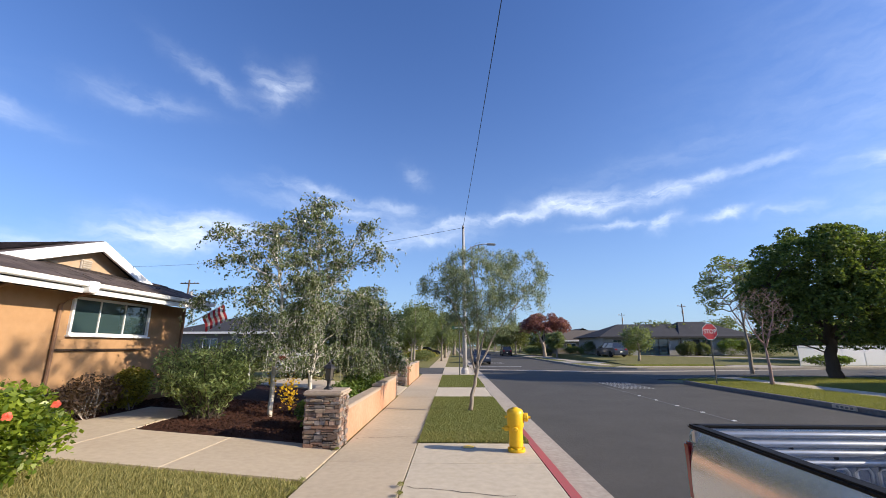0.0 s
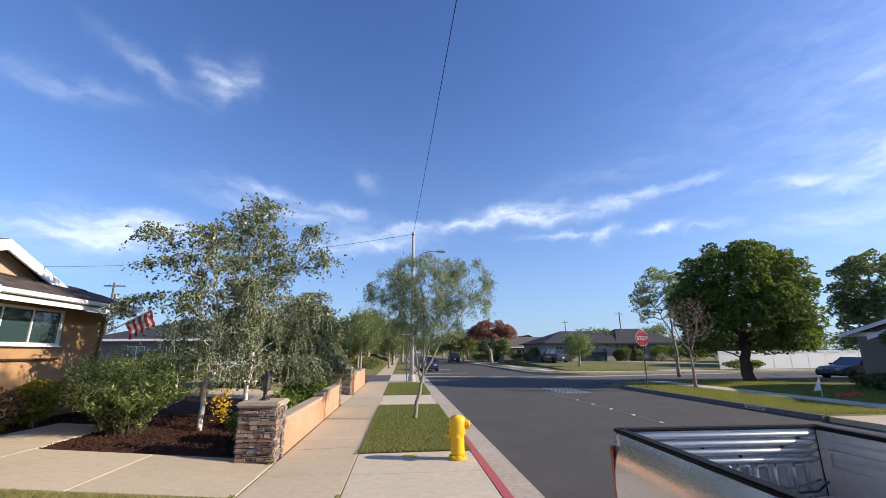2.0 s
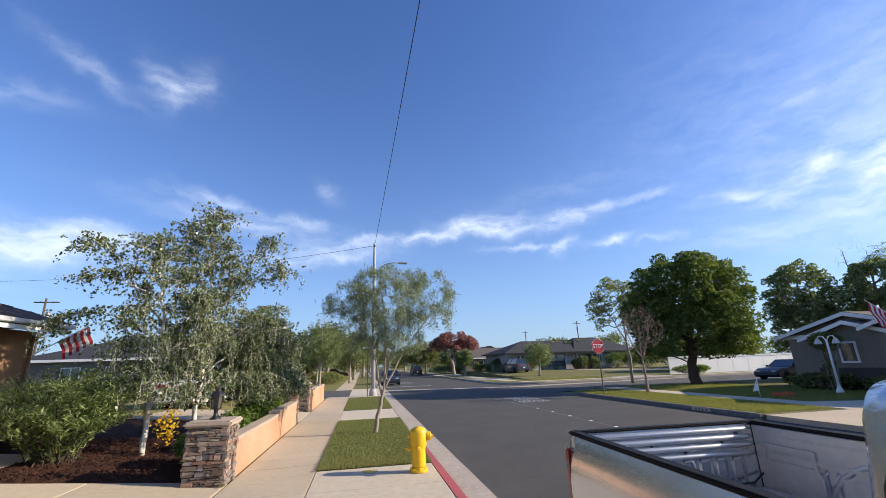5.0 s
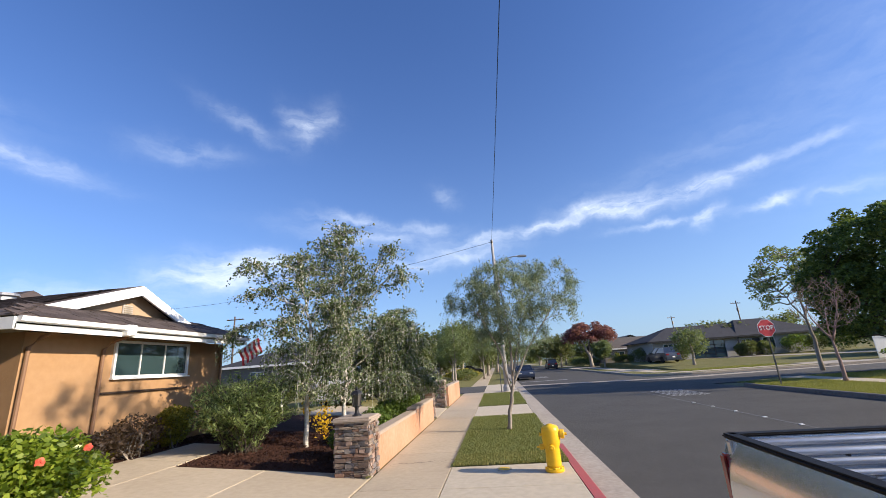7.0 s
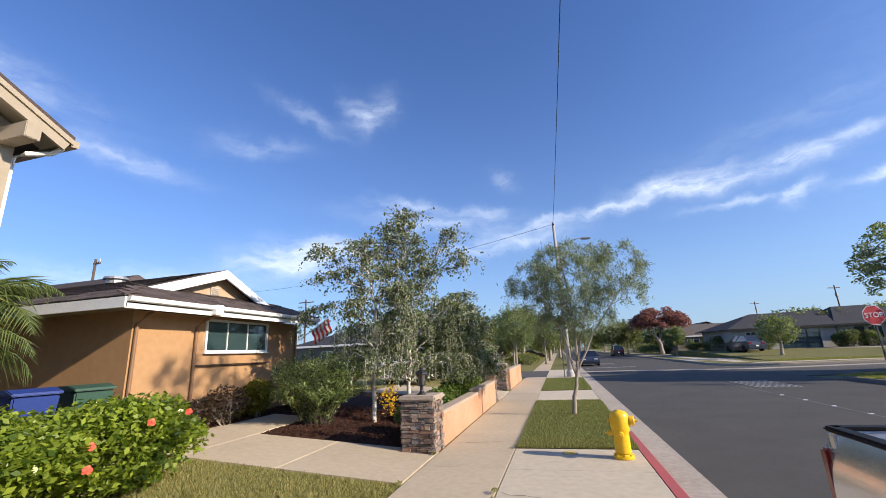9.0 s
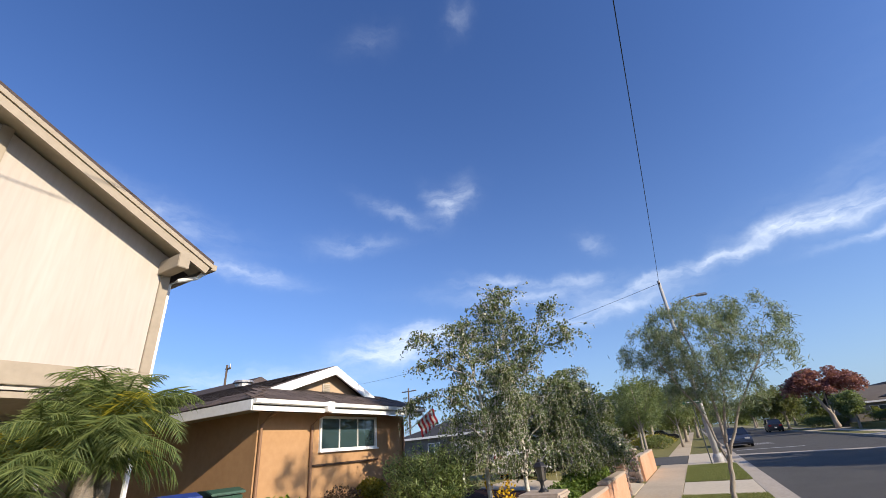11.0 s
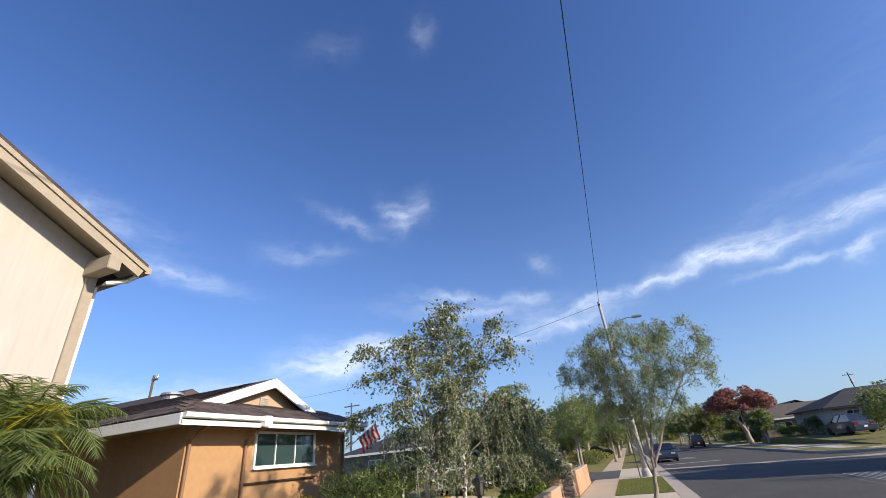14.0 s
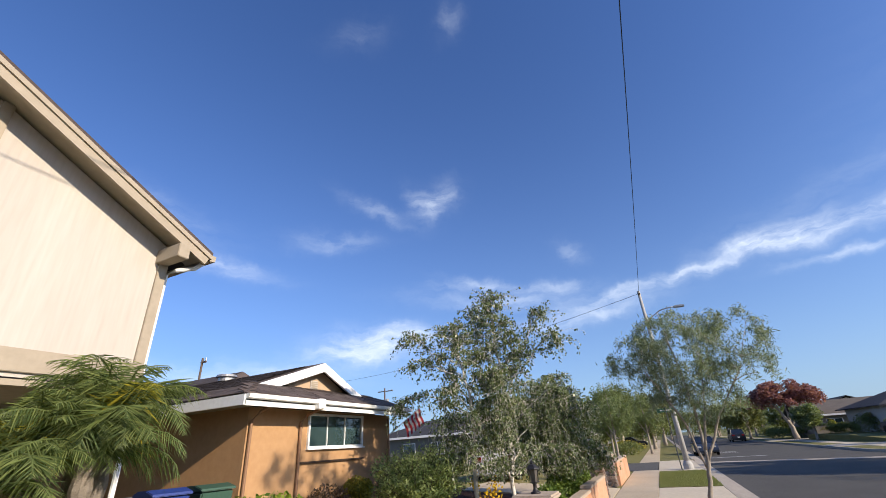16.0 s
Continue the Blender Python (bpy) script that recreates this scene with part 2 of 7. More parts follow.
M = {
    "ground": mat("dry_ground", (0.16, 0.15, 0.07), (0.10, 0.11, 0.045), scale=0.6, bump=0.4, bscale=8),
    "asphalt": mat("asphalt", (0.080, 0.076, 0.069), (0.058, 0.055, 0.050), rough=0.88, scale=2.0, bump=0.35, bscale=120, big=0.6),
    "asphalt_old": mat("worn_asphalt", (0.098, 0.094, 0.088), (0.072, 0.069, 0.064), rough=0.9, scale=1.5, bump=0.35, bscale=100),
    "concrete": mat("concrete", (0.50, 0.415, 0.30), (0.40, 0.325, 0.23), rough=0.9, scale=1.6, bump=0.2, bscale=90, vary=0.06, big=0.5),
    "concrete_pale": mat("pale_concrete", (0.54, 0.47, 0.36), (0.43, 0.37, 0.28), rough=0.9, scale=1.3, bump=0.2, bscale=90, vary=0.05),
    "kerb": mat("kerb_concrete", (0.42, 0.37, 0.31), (0.29, 0.255, 0.21), rough=0.9, scale=2.0, bump=0.25, bscale=70),
    # kerb concrete with the shade of the east kerb's street face in its colour
    "kerb_shade_tone": mat("shade_darkened_kerb_concrete", (0.20, 0.18, 0.16), (0.11, 0.10, 0.09), rough=0.95, scale=2.0, bump=0.25, bscale=70),
    "red_paint": mat("worn_red_paint", (0.42, 0.085, 0.09), (0.30, 0.10, 0.10), rough=0.8, scale=3, bump=0.2),
    "white_paint": mat("white_paint", (0.80, 0.80, 0.78), (0.70, 0.70, 0.68), rough=0.55, scale=2, bump=0.05),
    "road_paint": mat("worn_road_paint", (0.55, 0.55, 0.53), (0.20, 0.20, 0.20), rough=0.8, scale=4, bump=0.2),
    "line_old": mat("faded_road_seam", (0.15, 0.15, 0.15), (0.08, 0.08, 0.08), rough=0.9, scale=4, bump=0.2),
    "lawn": mat("lawn_soil", (0.12, 0.135, 0.045), (0.21, 0.18, 0.085), rough=1.0, scale=2.5, bump=0.8, bscale=60, spec=0.1),
    "lawn_dry": mat("dry_lawn_soil", (0.24, 0.20, 0.09), (0.15, 0.15, 0.05), rough=1.0, scale=2.5, bump=0.8, bscale=60, spec=0.1),
    "mulch": mat("mulch", (0.085, 0.040, 0.028), (0.035, 0.018, 0.013), rough=1.0, scale=8, bump=1.0, bscale=50, spec=0.1),
    "stucco": mat("orange_stucco", (0.415, 0.252, 0.132), (0.36, 0.212, 0.108), rough=0.95, scale=1.2, bump=0.35, bscale=140, spec=0.1),
    "cream": mat("cream_stucco", (0.50, 0.458, 0.415), (0.405, 0.362, 0.318), rough=0.95, scale=1.0, bump=0.3, bscale=120, spec=0.1, stretch=(1, 2.4, 0.22), big=0.6),
    "tan": mat("tan_trim", (0.36, 0.305, 0.235), (0.30, 0.255, 0.195), rough=0.8, scale=1.5, bump=0.1),
    "wall_orange": mat("garden_wall_stucco", (0.43, 0.20, 0.11), (0.50, 0.33, 0.225), rough=0.95, scale=1.6, bump=0.3, bscale=90, big=0.6, spec=0.1),
    "cap": mat("cast_stone_cap", (0.42, 0.34, 0.27), (0.33, 0.27, 0.21), rough=0.9, scale=3, bump=0.25, bscale=60),
    "stone": mat("ledge_stone", (0.30, 0.21, 0.16), (0.17, 0.125, 0.105), rough=0.9, scale=5, bump=0.6, bscale=45, vary=0.5),
    "stone_b": mat("gray_ledge_stone", (0.23, 0.20, 0.185), (0.13, 0.115, 0.11), rough=0.9, scale=5, bump=0.6, bscale=45, vary=0.4),
    "stone_c": mat("tan_ledge_stone", (0.34, 0.27, 0.205), (0.22, 0.17, 0.13), rough=0.9, scale=5, bump=0.6, bscale=45, vary=0.3),
    "stone_d": mat("rust_ledge_stone", (0.26, 0.16, 0.11), (0.16, 0.10, 0.075), rough=0.9, scale=5, bump=0.6, bscale=45, vary=0.35),
    "mortar": mat("dark_mortar", (0.10, 0.08, 0.07), (0.06, 0.05, 0.045), rough=1.0),
    "shingle": mat("brown_shingle", (0.095, 0.072, 0.064), (0.062, 0.048, 0.043), rough=0.95, scale=5, bump=0.5, bscale=120, vary=0.35),
    "roof_gray": mat("gray_shingle", (0.046, 0.047, 0.054), (0.032, 0.032, 0.037), rough=0.95, scale=3, bump=0.4, bscale=30),
    "roof_tan": mat("tan_shingle", (0.13, 0.11, 0.095), (0.09, 0.078, 0.068), rough=0.95, scale=3, bump=0.4, bscale=30),
    "dark_wood": mat("dark_board", (0.05, 0.03, 0.02), rough=0.7),
    "brown_pipe": mat("brown_downpipe", (0.25, 0.14, 0.08), (0.2, 0.11, 0.06), rough=0.6, bump=0.05),
    "gray_siding": mat("gray_siding", (0.18, 0.18, 0.17), (0.14, 0.14, 0.135), rough=0.9),
    "olive": mat("greige_stucco", (0.235, 0.21, 0.175), (0.19, 0.17, 0.14), rough=0.95, scale=1.5),
    "white_stucco": mat("white_stucco", (0.52, 0.505, 0.475), (0.43, 0.415, 0.39), rough=0.95, scale=1.5),
    "corner_stucco": mat("pale_gray_stucco", (0.42, 0.415, 0.40), (0.34, 0.335, 0.325), rough=0.95, scale=1.5),
    "veneer": mat("dark_stone_veneer", (0.10, 0.085, 0.075), (0.05, 0.045, 0.04), rough=0.9, scale=5, bump=0.6, bscale=20),
    "glass": glass_mat("window_glass", (0.03, 0.055, 0.06)),
    "car_glass": glass_mat("car_glass", (0.012, 0.014, 0.016)),
    "yellow": mat("yellow_hydrant_paint", (0.80, 0.50, 0.015), (0.72, 0.42, 0.01), rough=0.42, scale=4, bump=0.12, bscale=30, spec=0.5),
    "sign_red": mat("sign_red", (0.45, 0.035, 0.045), (0.40, 0.03, 0.04), rough=0.5, bump=0.02),
    "sign_green": mat("sign_green", (0.02, 0.13, 0.08), rough=0.5, bump=0.02),
    "metal": mat("galvanised_steel", (0.42, 0.42, 0.42), (0.33, 0.33, 0.33), rough=0.5, metal=0.7, bump=0.05),
    "pole_gray": mat("gray_concrete_pole", (0.40, 0.39, 0.37), (0.32, 0.31, 0.30), rough=0.8, bump=0.15),
    "post_dark": mat("dark_sign_post", (0.07, 0.075, 0.07), rough=0.6, bump=0.05),
    "wood_pole": mat("weathered_pole", (0.12, 0.085, 0.06), (0.08, 0.06, 0.045), rough=0.95, stretch=(6, 6, 0.5)),
    "black": mat("black_metal", (0.016, 0.015, 0.015), rough=0.45, bump=0.05, spec=0.5),
    "rubber": mat("black_rubber", (0.014, 0.014, 0.015), rough=0.6, bump=0.1, spec=0.12),
    "silver": mat("silver_car_paint", (0.58, 0.61, 0.65), (0.54, 0.57, 0.61), rough=0.24, metal=0.8, bump=0.0, coat=0.8),
    "bed_metal": mat("painted_bed_steel", (0.56, 0.57, 0.585), (0.46, 0.47, 0.48), rough=0.30, metal=0.6, bump=0.03, scale=2.0),
    "car_dark": mat("dark_car_paint", (0.012, 0.014, 0.022), rough=0.35, bump=0.0, coat=0.25, spec=0.4),
    "car_blue": mat("blue_gray_car_paint", (0.05, 0.06, 0.085), rough=0.28, metal=0.3, bump=0.0, coat=0.7),
    "car_white": mat("white_car_paint", (0.72, 0.72, 0.72), rough=0.28, bump=0.0, coat=0.7),
    "chrome": mat("alloy", (0.6, 0.6, 0.62), rough=0.25, metal=0.9, bump=0.0),
    "tail_red": mat("tail_light_red", (0.24, 0.012, 0.014), rough=0.2, bump=0.0, spec=0.6),
    "bin_gray": mat("gray_bin_plastic", (0.13, 0.13, 0.13), rough=0.55, bump=0.05),
    "bin_blue": mat("blue_bin_plastic", (0.02, 0.045, 0.21), rough=0.5, bump=0.05),
    "bin_green": mat("green_bin_plastic", (0.035, 0.085, 0.06), rough=0.5, bump=0.05),
    "birch_bark": mat("birch_bark", (0.80, 0.76, 0.68), (0.50, 0.44, 0.37), rough=0.9, scale=3, bump=0.4, stretch=(1, 1, 4)),
    "bark": mat("gray_bark", (0.38, 0.33, 0.27), (0.24, 0.20, 0.16), rough=0.95, scale=5, bump=0.6, stretch=(3, 3, 0.7)),
    "bark_dark": mat("dark_bark", (0.10, 0.075, 0.055), (0.06, 0.045, 0.035), rough=0.95, scale=4, bump=0.7, stretch=(3, 3, 0.7)),
    "twig": mat("reddish_twig", (0.34, 0.24, 0.20), (0.25, 0.16, 0.13), rough=0.95),
    "palm_bark": mat("palm_trunk_fibre", (0.34, 0.29, 0.24), (0.15, 0.12, 0.09), rough=1.0, scale=6, bump=0.9, stretch=(2, 2, 6)),
    "leaf_birch": leaf_mat("birch_leaf", (0.042, 0.068, 0.026), (0.215, 0.255, 0.12), 0.32, 0.30),
    "leaf_yellow": leaf_mat("yellow_leaf", (0.55, 0.32, 0.01), (0.70, 0.48, 0.03), 0.3),
    "leaf_street": leaf_mat("street_tree_leaf", (0.09, 0.125, 0.06), (0.24, 0.285, 0.14), 0.42),
    "leaf_feathery": leaf_mat("thin_gray_green_leaf", (0.10, 0.135, 0.085), (0.27, 0.32, 0.215), 0.30, 0.5),
    "leaf_big": leaf_mat("dense_leaf", (0.042, 0.078, 0.026), (0.17, 0.22, 0.05), 0.36),
    "leaf_olive": leaf_mat("olive_leaf", (0.075, 0.09, 0.03), (0.19, 0.20, 0.075), 0.32),
    "leaf_far": leaf_mat("far_leaf", (0.065, 0.085, 0.035), (0.20, 0.23, 0.095), 0.42),
    "leaf_red": leaf_mat("purple_leaf", (0.13, 0.055, 0.07), (0.32, 0.15, 0.165), 0.45),
    "leaf_hib": leaf_mat("glossy_hibiscus_leaf", (0.055, 0.10, 0.012), (0.31, 0.38, 0.045), 0.4, 0.35),
    "leaf_shrub": leaf_mat("shrub_leaf", (0.055, 0.10, 0.02), (0.19, 0.26, 0.06), 0.38),
    "leaf_feather": leaf_mat("feathery_shrub_leaf", (0.06, 0.105, 0.035), (0.33, 0.39, 0.15), 0.45),
    "leaf_gold": leaf_mat("golden_leaf", (0.12, 0.13, 0.018), (0.42, 0.36, 0.06), 0.4),
    "blind": mat("blind_slat", (0.42, 0.46, 0.43), (0.36, 0.40, 0.38), rough=0.6, bump=0.0),
    "peach": mat("peach_stucco", (0.45, 0.325, 0.22), (0.40, 0.285, 0.19), rough=0.95, scale=1.2, bump=0.3, bscale=120),
    "leaf_purple": leaf_mat("dark_bush_leaf", (0.06, 0.04, 0.03), (0.15, 0.10, 0.06), 0.3),
    "leaf_palm": leaf_mat("palm_leaf", (0.065, 0.10, 0.03), (0.21, 0.25, 0.085), 0.42),
    "leaf_palm_dry": leaf_mat("dry_palm_leaf", (0.20, 0.20, 0.02), (0.42, 0.36, 0.04), 0.4),
    "petal": leaf_mat("coral_petal", (0.80, 0.10, 0.06), (0.85, 0.18, 0.10), 0.35),
    "grass": leaf_mat("grass_blade", (0.13, 0.155, 0.035), (0.31, 0.30, 0.10), 0.3, 0.7),
    "grass_verge": leaf_mat("verge_blade", (0.085, 0.115, 0.035), (0.25, 0.26, 0.10), 0.3, 0.7),
    "grass_dry": leaf_mat("dry_grass_blade", (0.15, 0.16, 0.05), (0.38, 0.335, 0.135), 0.3, 0.8),
    "flag_red": mat("flag_red", (0.50, 0.05, 0.06), rough=0.9),
    "flag_white": mat("flag_white", (0.75, 0.72, 0.70), rough=0.9),
    "flag_blue": mat("flag_blue", (0.03, 0.04, 0.14), rough=0.9),
    "lamp_glass": mat("frosted_lamp_glass", (0.65, 0.62, 0.55), rough=0.3, bump=0.0),
    "lantern_glass": mat("smoky_lantern_glass", (0.10, 0.09, 0.08), rough=0.08, bump=0.0, spec=0.8),
}


# ---- building helpers ----
def thing(name, label, category, at=(0, 0, 0), group="", kind="", turn=0.0):
    ob = new(name)
    ob.matrix_basis = pose(*at, 0, 0, turn)
    ob.empty_display_size = 0.2
    return tagged(ob, label, category, group, kind)


def mesh_of(bm, material, smooth=False):
    me = bpy.data.meshes.new("mesh")
    bmesh.ops.recalc_face_normals(bm, faces=bm.faces)
    bm.to_mesh(me)
    bm.free()
    for m in material if isinstance(material, (list, tuple)) else (material,):
        me.materials.append(m)
    if smooth:
        me.polygons.foreach_set("use_smooth", [True] * len(me.polygons))
    return me


def part(name, bm, material, parent=None, label="", smooth=False, world=False):
    """One mesh under a thing or a part; with world, the geometry is in the place's own coordinates."""
    if world and parent is not None:
        m = parent.matrix_basis if parent.parent is None else parent.parent.matrix_basis @ parent.matrix_basis
        bm.transform(m.inverted())
    me = bm if isinstance(bm, bpy.types.Mesh) else mesh_of(bm, material, smooth)
    ob = new(name, me)
    ob.parent = parent
    return tagged(ob, label)


def fixed(name, bm, material, label, category, smooth=False):
    """A piece of the setting."""
    ob = new(name, mesh_of(bm, material, smooth))
    return tagged(ob, label, category, "", "structure")


def box(x0, x1, y0, y1, z0, z1, bevel=0.0, bm=None):
    own = bm is None
    b = bmesh.new()
    v = [b.verts.new(p) for p in ((x0, y0, z0), (x1, y0, z0), (x1, y1, z0), (x0, y1, z0), (x0, y0, z1), (x1, y0, z1), (x1, y1, z1), (x0, y1, z1))]
    for f in ((0, 3, 2, 1), (4, 5, 6, 7), (0, 1, 5, 4), (1, 2, 6, 5), (2, 3, 7, 6), (3, 0, 4, 7)):
        b.faces.new([v[i] for i in f])
    if bevel:
        bmesh.ops.bevel(b, geom=b.edges[:], offset=bevel, segments=2, affect="EDGES")
    if own:
        return b
    me = bpy.data.meshes.new("tmp")
    b.to_mesh(me)
    b.free()
    bm.from_mesh(me)
    bpy.data.meshes.remove(me)
    return bm


def prism(points, axis, a, b, bm=None, bevel=0.0):
    """A flat outline pushed from a to b along an axis; points are the other two coordinates in order."""
    bm = bm or bmesh.new()

    def at(p, c):
        return {"x": (c, p[0], p[1]), "y": (p[0], c, p[1]), "z": (p[0], p[1], c)}[axis]

    lo, hi = [bm.verts.new(at(p, a)) for p in points], [bm.verts.new(at(p, b)) for p in points]
    n = len(points)
    faces = [bm.faces.new(lo), bm.faces.new(hi[::-1])]
    for i in range(n):
        faces.append(bm.faces.new((lo[i], hi[i], hi[(i + 1) % n], lo[(i + 1) % n])))
    if bevel:
        bmesh.ops.recalc_face_normals(bm, faces=bm.faces)
        bmesh.ops.bevel(bm, geom=bm.edges[:], offset=bevel, segments=2, affect="EDGES")
    return bm


def slab(corners, thick, bm=None):
    """A sheet through corners, with thickness downwards."""
    bm = bm or bmesh.new()
    top = [bm.verts.new(c) for c in corners]
    low = [bm.verts.new((c[0], c[1], c[2] - thick)) for c in corners]
    n = len(corners)
    bm.faces.new(top)
    bm.faces.new(low[::-1])
    for i in range(n):
        bm.faces.new((top[i], low[i], low[(i + 1) % n], top[(i + 1) % n]))
    return bm


def tube(points, radii, sides=8, bm=None, cap=True):
    bm = bm or bmesh.new()
    points = [Vector(p) for p in points]
    if isinstance(radii, (int, float)):
        radii = [radii] * len(points)
    rings = []
    for i, p in enumerate(points):
        d = (points[min(i + 1, len(points) - 1)] - points[max(i - 1, 0)]).normalized()
        u = d.cross(Vector((0, 0, 1)) if abs(d.z) < 0.9 else Vector((1, 0, 0))).normalized()
        w = d.cross(u)
        rings.append([bm.verts.new(p + (u * math.cos(k * math.tau / sides) + w * math.sin(k * math.tau / sides)) * radii[i]) for k in range(sides)])
    for a, b in zip(rings, rings[1:]):
        for k in range(sides):
            bm.faces.new((a[k], a[(k + 1) % sides], b[(k + 1) % sides], b[k]))
    if cap:
        bm.faces.new(rings[0][::-1])
        bm.faces.new(rings[-1])
    return bm


def lathe(profile, sides=24, bm=None, at=(0, 0, 0)):
    """profile: (radius, z) from bottom to top."""
    bm = bm or bmesh.new()
    rings = [[bm.verts.new((at[0] + r * math.cos(k * math.tau / sides), at[1] + r * math.sin(k * math.tau / sides), at[2] + z)) for k in range(sides)] for r, z in profile]
    for a, b in zip(rings, rings[1:]):
        for k in range(sides):
            bm.faces.new((a[k], a[(k + 1) % sides], b[(k + 1) % sides], b[k]))
    bm.faces.new(rings[0][::-1])
    bm.faces.new(rings[-1])
    return bm


def raw_mesh(verts, faces, material, smooth=False):
    me = bpy.data.meshes.new("mesh")
    me.from_pydata(verts, [], faces)
    for m in material if isinstance(material, (list, tuple)) else (material,):
        me.materials.append(m)
    if smooth:
        me.polygons.foreach_set("use_smooth", [True] * len(me.polygons))
    return me


def leaves_mesh(points, rng, size, material, aspect=0.5, droop=0.0, spread=0.35, up=0.3):
    """One small bent blade at each point: two quads folded along the middle."""
    n = len(points)
    p = np.asarray(points, float)
    d = rng.normal(size=(n, 3))
    d[:, 2] = d[:, 2] * 0.6 - droop
    d /= np.linalg.norm(d, axis=1)[:, None]
    s = rng.normal(size=(n, 3))
    s[:, 2] *= 1 - up
    s -= d * np.sum(s * d, axis=1)[:, None]
    s /= np.linalg.norm(s, axis=1)[:, None]
    k = size * rng.uniform(1 - spread, 1 + spread, n)[:, None]
    a, b = d * k * 0.5, s * k * aspect * 0.5
    v = np.stack([p - a, p + b, p + a, p - b], axis=1).reshape(-1, 3)
    f = np.arange(4 * n).reshape(-1, 4)
    return raw_mesh(v.tolist(), f.tolist(), material)


def ground_z(x):
    """The front yards on the near side rise gently from the pavement to the houses."""
    return 0.0 if x > -2.05 else min(0.44, (-2.05 - x) * 0.074)


def grown_tree(name, label, base, stems, env, twigs, per_twig, leaf, bark, leafmat, seed, aspect=0.45, droop=0.0, hang=0.0, scatter=0.16, trunk_r=0.1, group="", outer=0.45, twig_r=0.012, extra=None, rmin=0.003):
    """A tree: stems (polylines in local metres), twigs that fill the envelope, leaves along the outer twigs.
    env: list of ellipsoids (cx, cy, cz, rx, ry, rz)."""
    rng = np.random.default_rng(seed)
    nodes, verts = [], bmesh.new()
    for i, stem in enumerate(stems):
        pts = [Vector(q) for q in stem]
        fine = []
        for a, b in zip(pts, pts[1:]):
            for k in range(4):
                fine.append(a.lerp(b, k / 4) + Vector(rng.normal(size=3) * 0.012 * (1 if fine else 0)))
        fine.append(pts[-1])
        r0 = trunk_r if i == 0 else trunk_r * 0.55
        rr = [max(0.008, r0 * (1 - 0.85 * k / (len(fine) - 1))) for k in range(len(fine))]
        if i == 0:
            rr[0] *= 1.35
        tube(fine, rr, 9, verts)
        nodes += [(q, r) for q, r in zip(fine, rr) if q.z > 0.25 * fine[-1].z or i]
    vols = np.array([e[3] * e[4] * e[5] for e in env])
    targets = []
    for _ in range(twigs):
        cx, cy, cz, rx, ry, rz = env[rng.choice(len(env), p=vols / vols.sum())]
        d = rng.normal(size=3)
        d *= rng.uniform(0.25, 1.0) ** outer / np.linalg.norm(d)
        targets.append((cx + d[0] * rx, cy + d[1] * ry, cz + d[2] * rz))
    targets = np.array(targets)
    heart = np.array([nodes[len(nodes) // 2][0][i] for i in range(3)])
    targets = targets[np.argsort(np.linalg.norm(targets - heart, axis=1))]
    pos = np.array([tuple(q) for q, _ in nodes])
    rad = [r for _, r in nodes]
    spots = []
    for tgt in targets:
        cost = np.linalg.norm(pos - tgt, axis=1) + 0.7 * np.maximum(0, pos[:, 2] - tgt[2] + 0.1)
        j = int(np.argmin(cost))
        a, b = Vector(pos[j]), Vector(tgt)
        mid = a.lerp(b, 0.5) + Vector((0, 0, 0.12 * (b - a).length)) + Vector(rng.normal(size=3) * 0.05 * (b - a).length)
        path = [a, a.lerp(mid, 0.55), mid, mid.lerp(b, 0.6), b]
        if hang:
            tip = b + Vector((rng.normal() * 0.1, rng.normal() * 0.1, -hang * rng.uniform(0.4, 1.2)))
            path += [b.lerp(tip, 0.5) + Vector(((b - a).normalized() * 0.06)), tip]
        r0 = min(rad[j] * 0.7, twig_r * (1 + (b - a).length))
        rr = [max(rmin, r0 * (1 - 0.9 * k / (len(path) - 1))) for k in range(len(path))]
        tube(path, rr, 4, verts, cap=False)
        pos = np.vstack([pos, [tuple(q) for q in path[1:5]]])
        rad += rr[1:5]
        for _ in range(per_twig):
            u = rng.uniform(0.25, 1.0) * (len(path) - 1)
            k = min(int(u), len(path) - 2)
            q = path[k].lerp(path[k + 1], u - k)
            spots.append(np.array(q) + rng.normal(size=3) * scatter)
    ob = thing(name, label, "tree", base, group)
    part("trunk", verts, bark, ob, smooth=True)
    if per_twig:
        crown = part("crown", leaves_mesh(spots, rng, leaf, leafmat, aspect, droop), None, ob)
    if extra:
        extra(ob, rng, np.array(spots))
    return ob


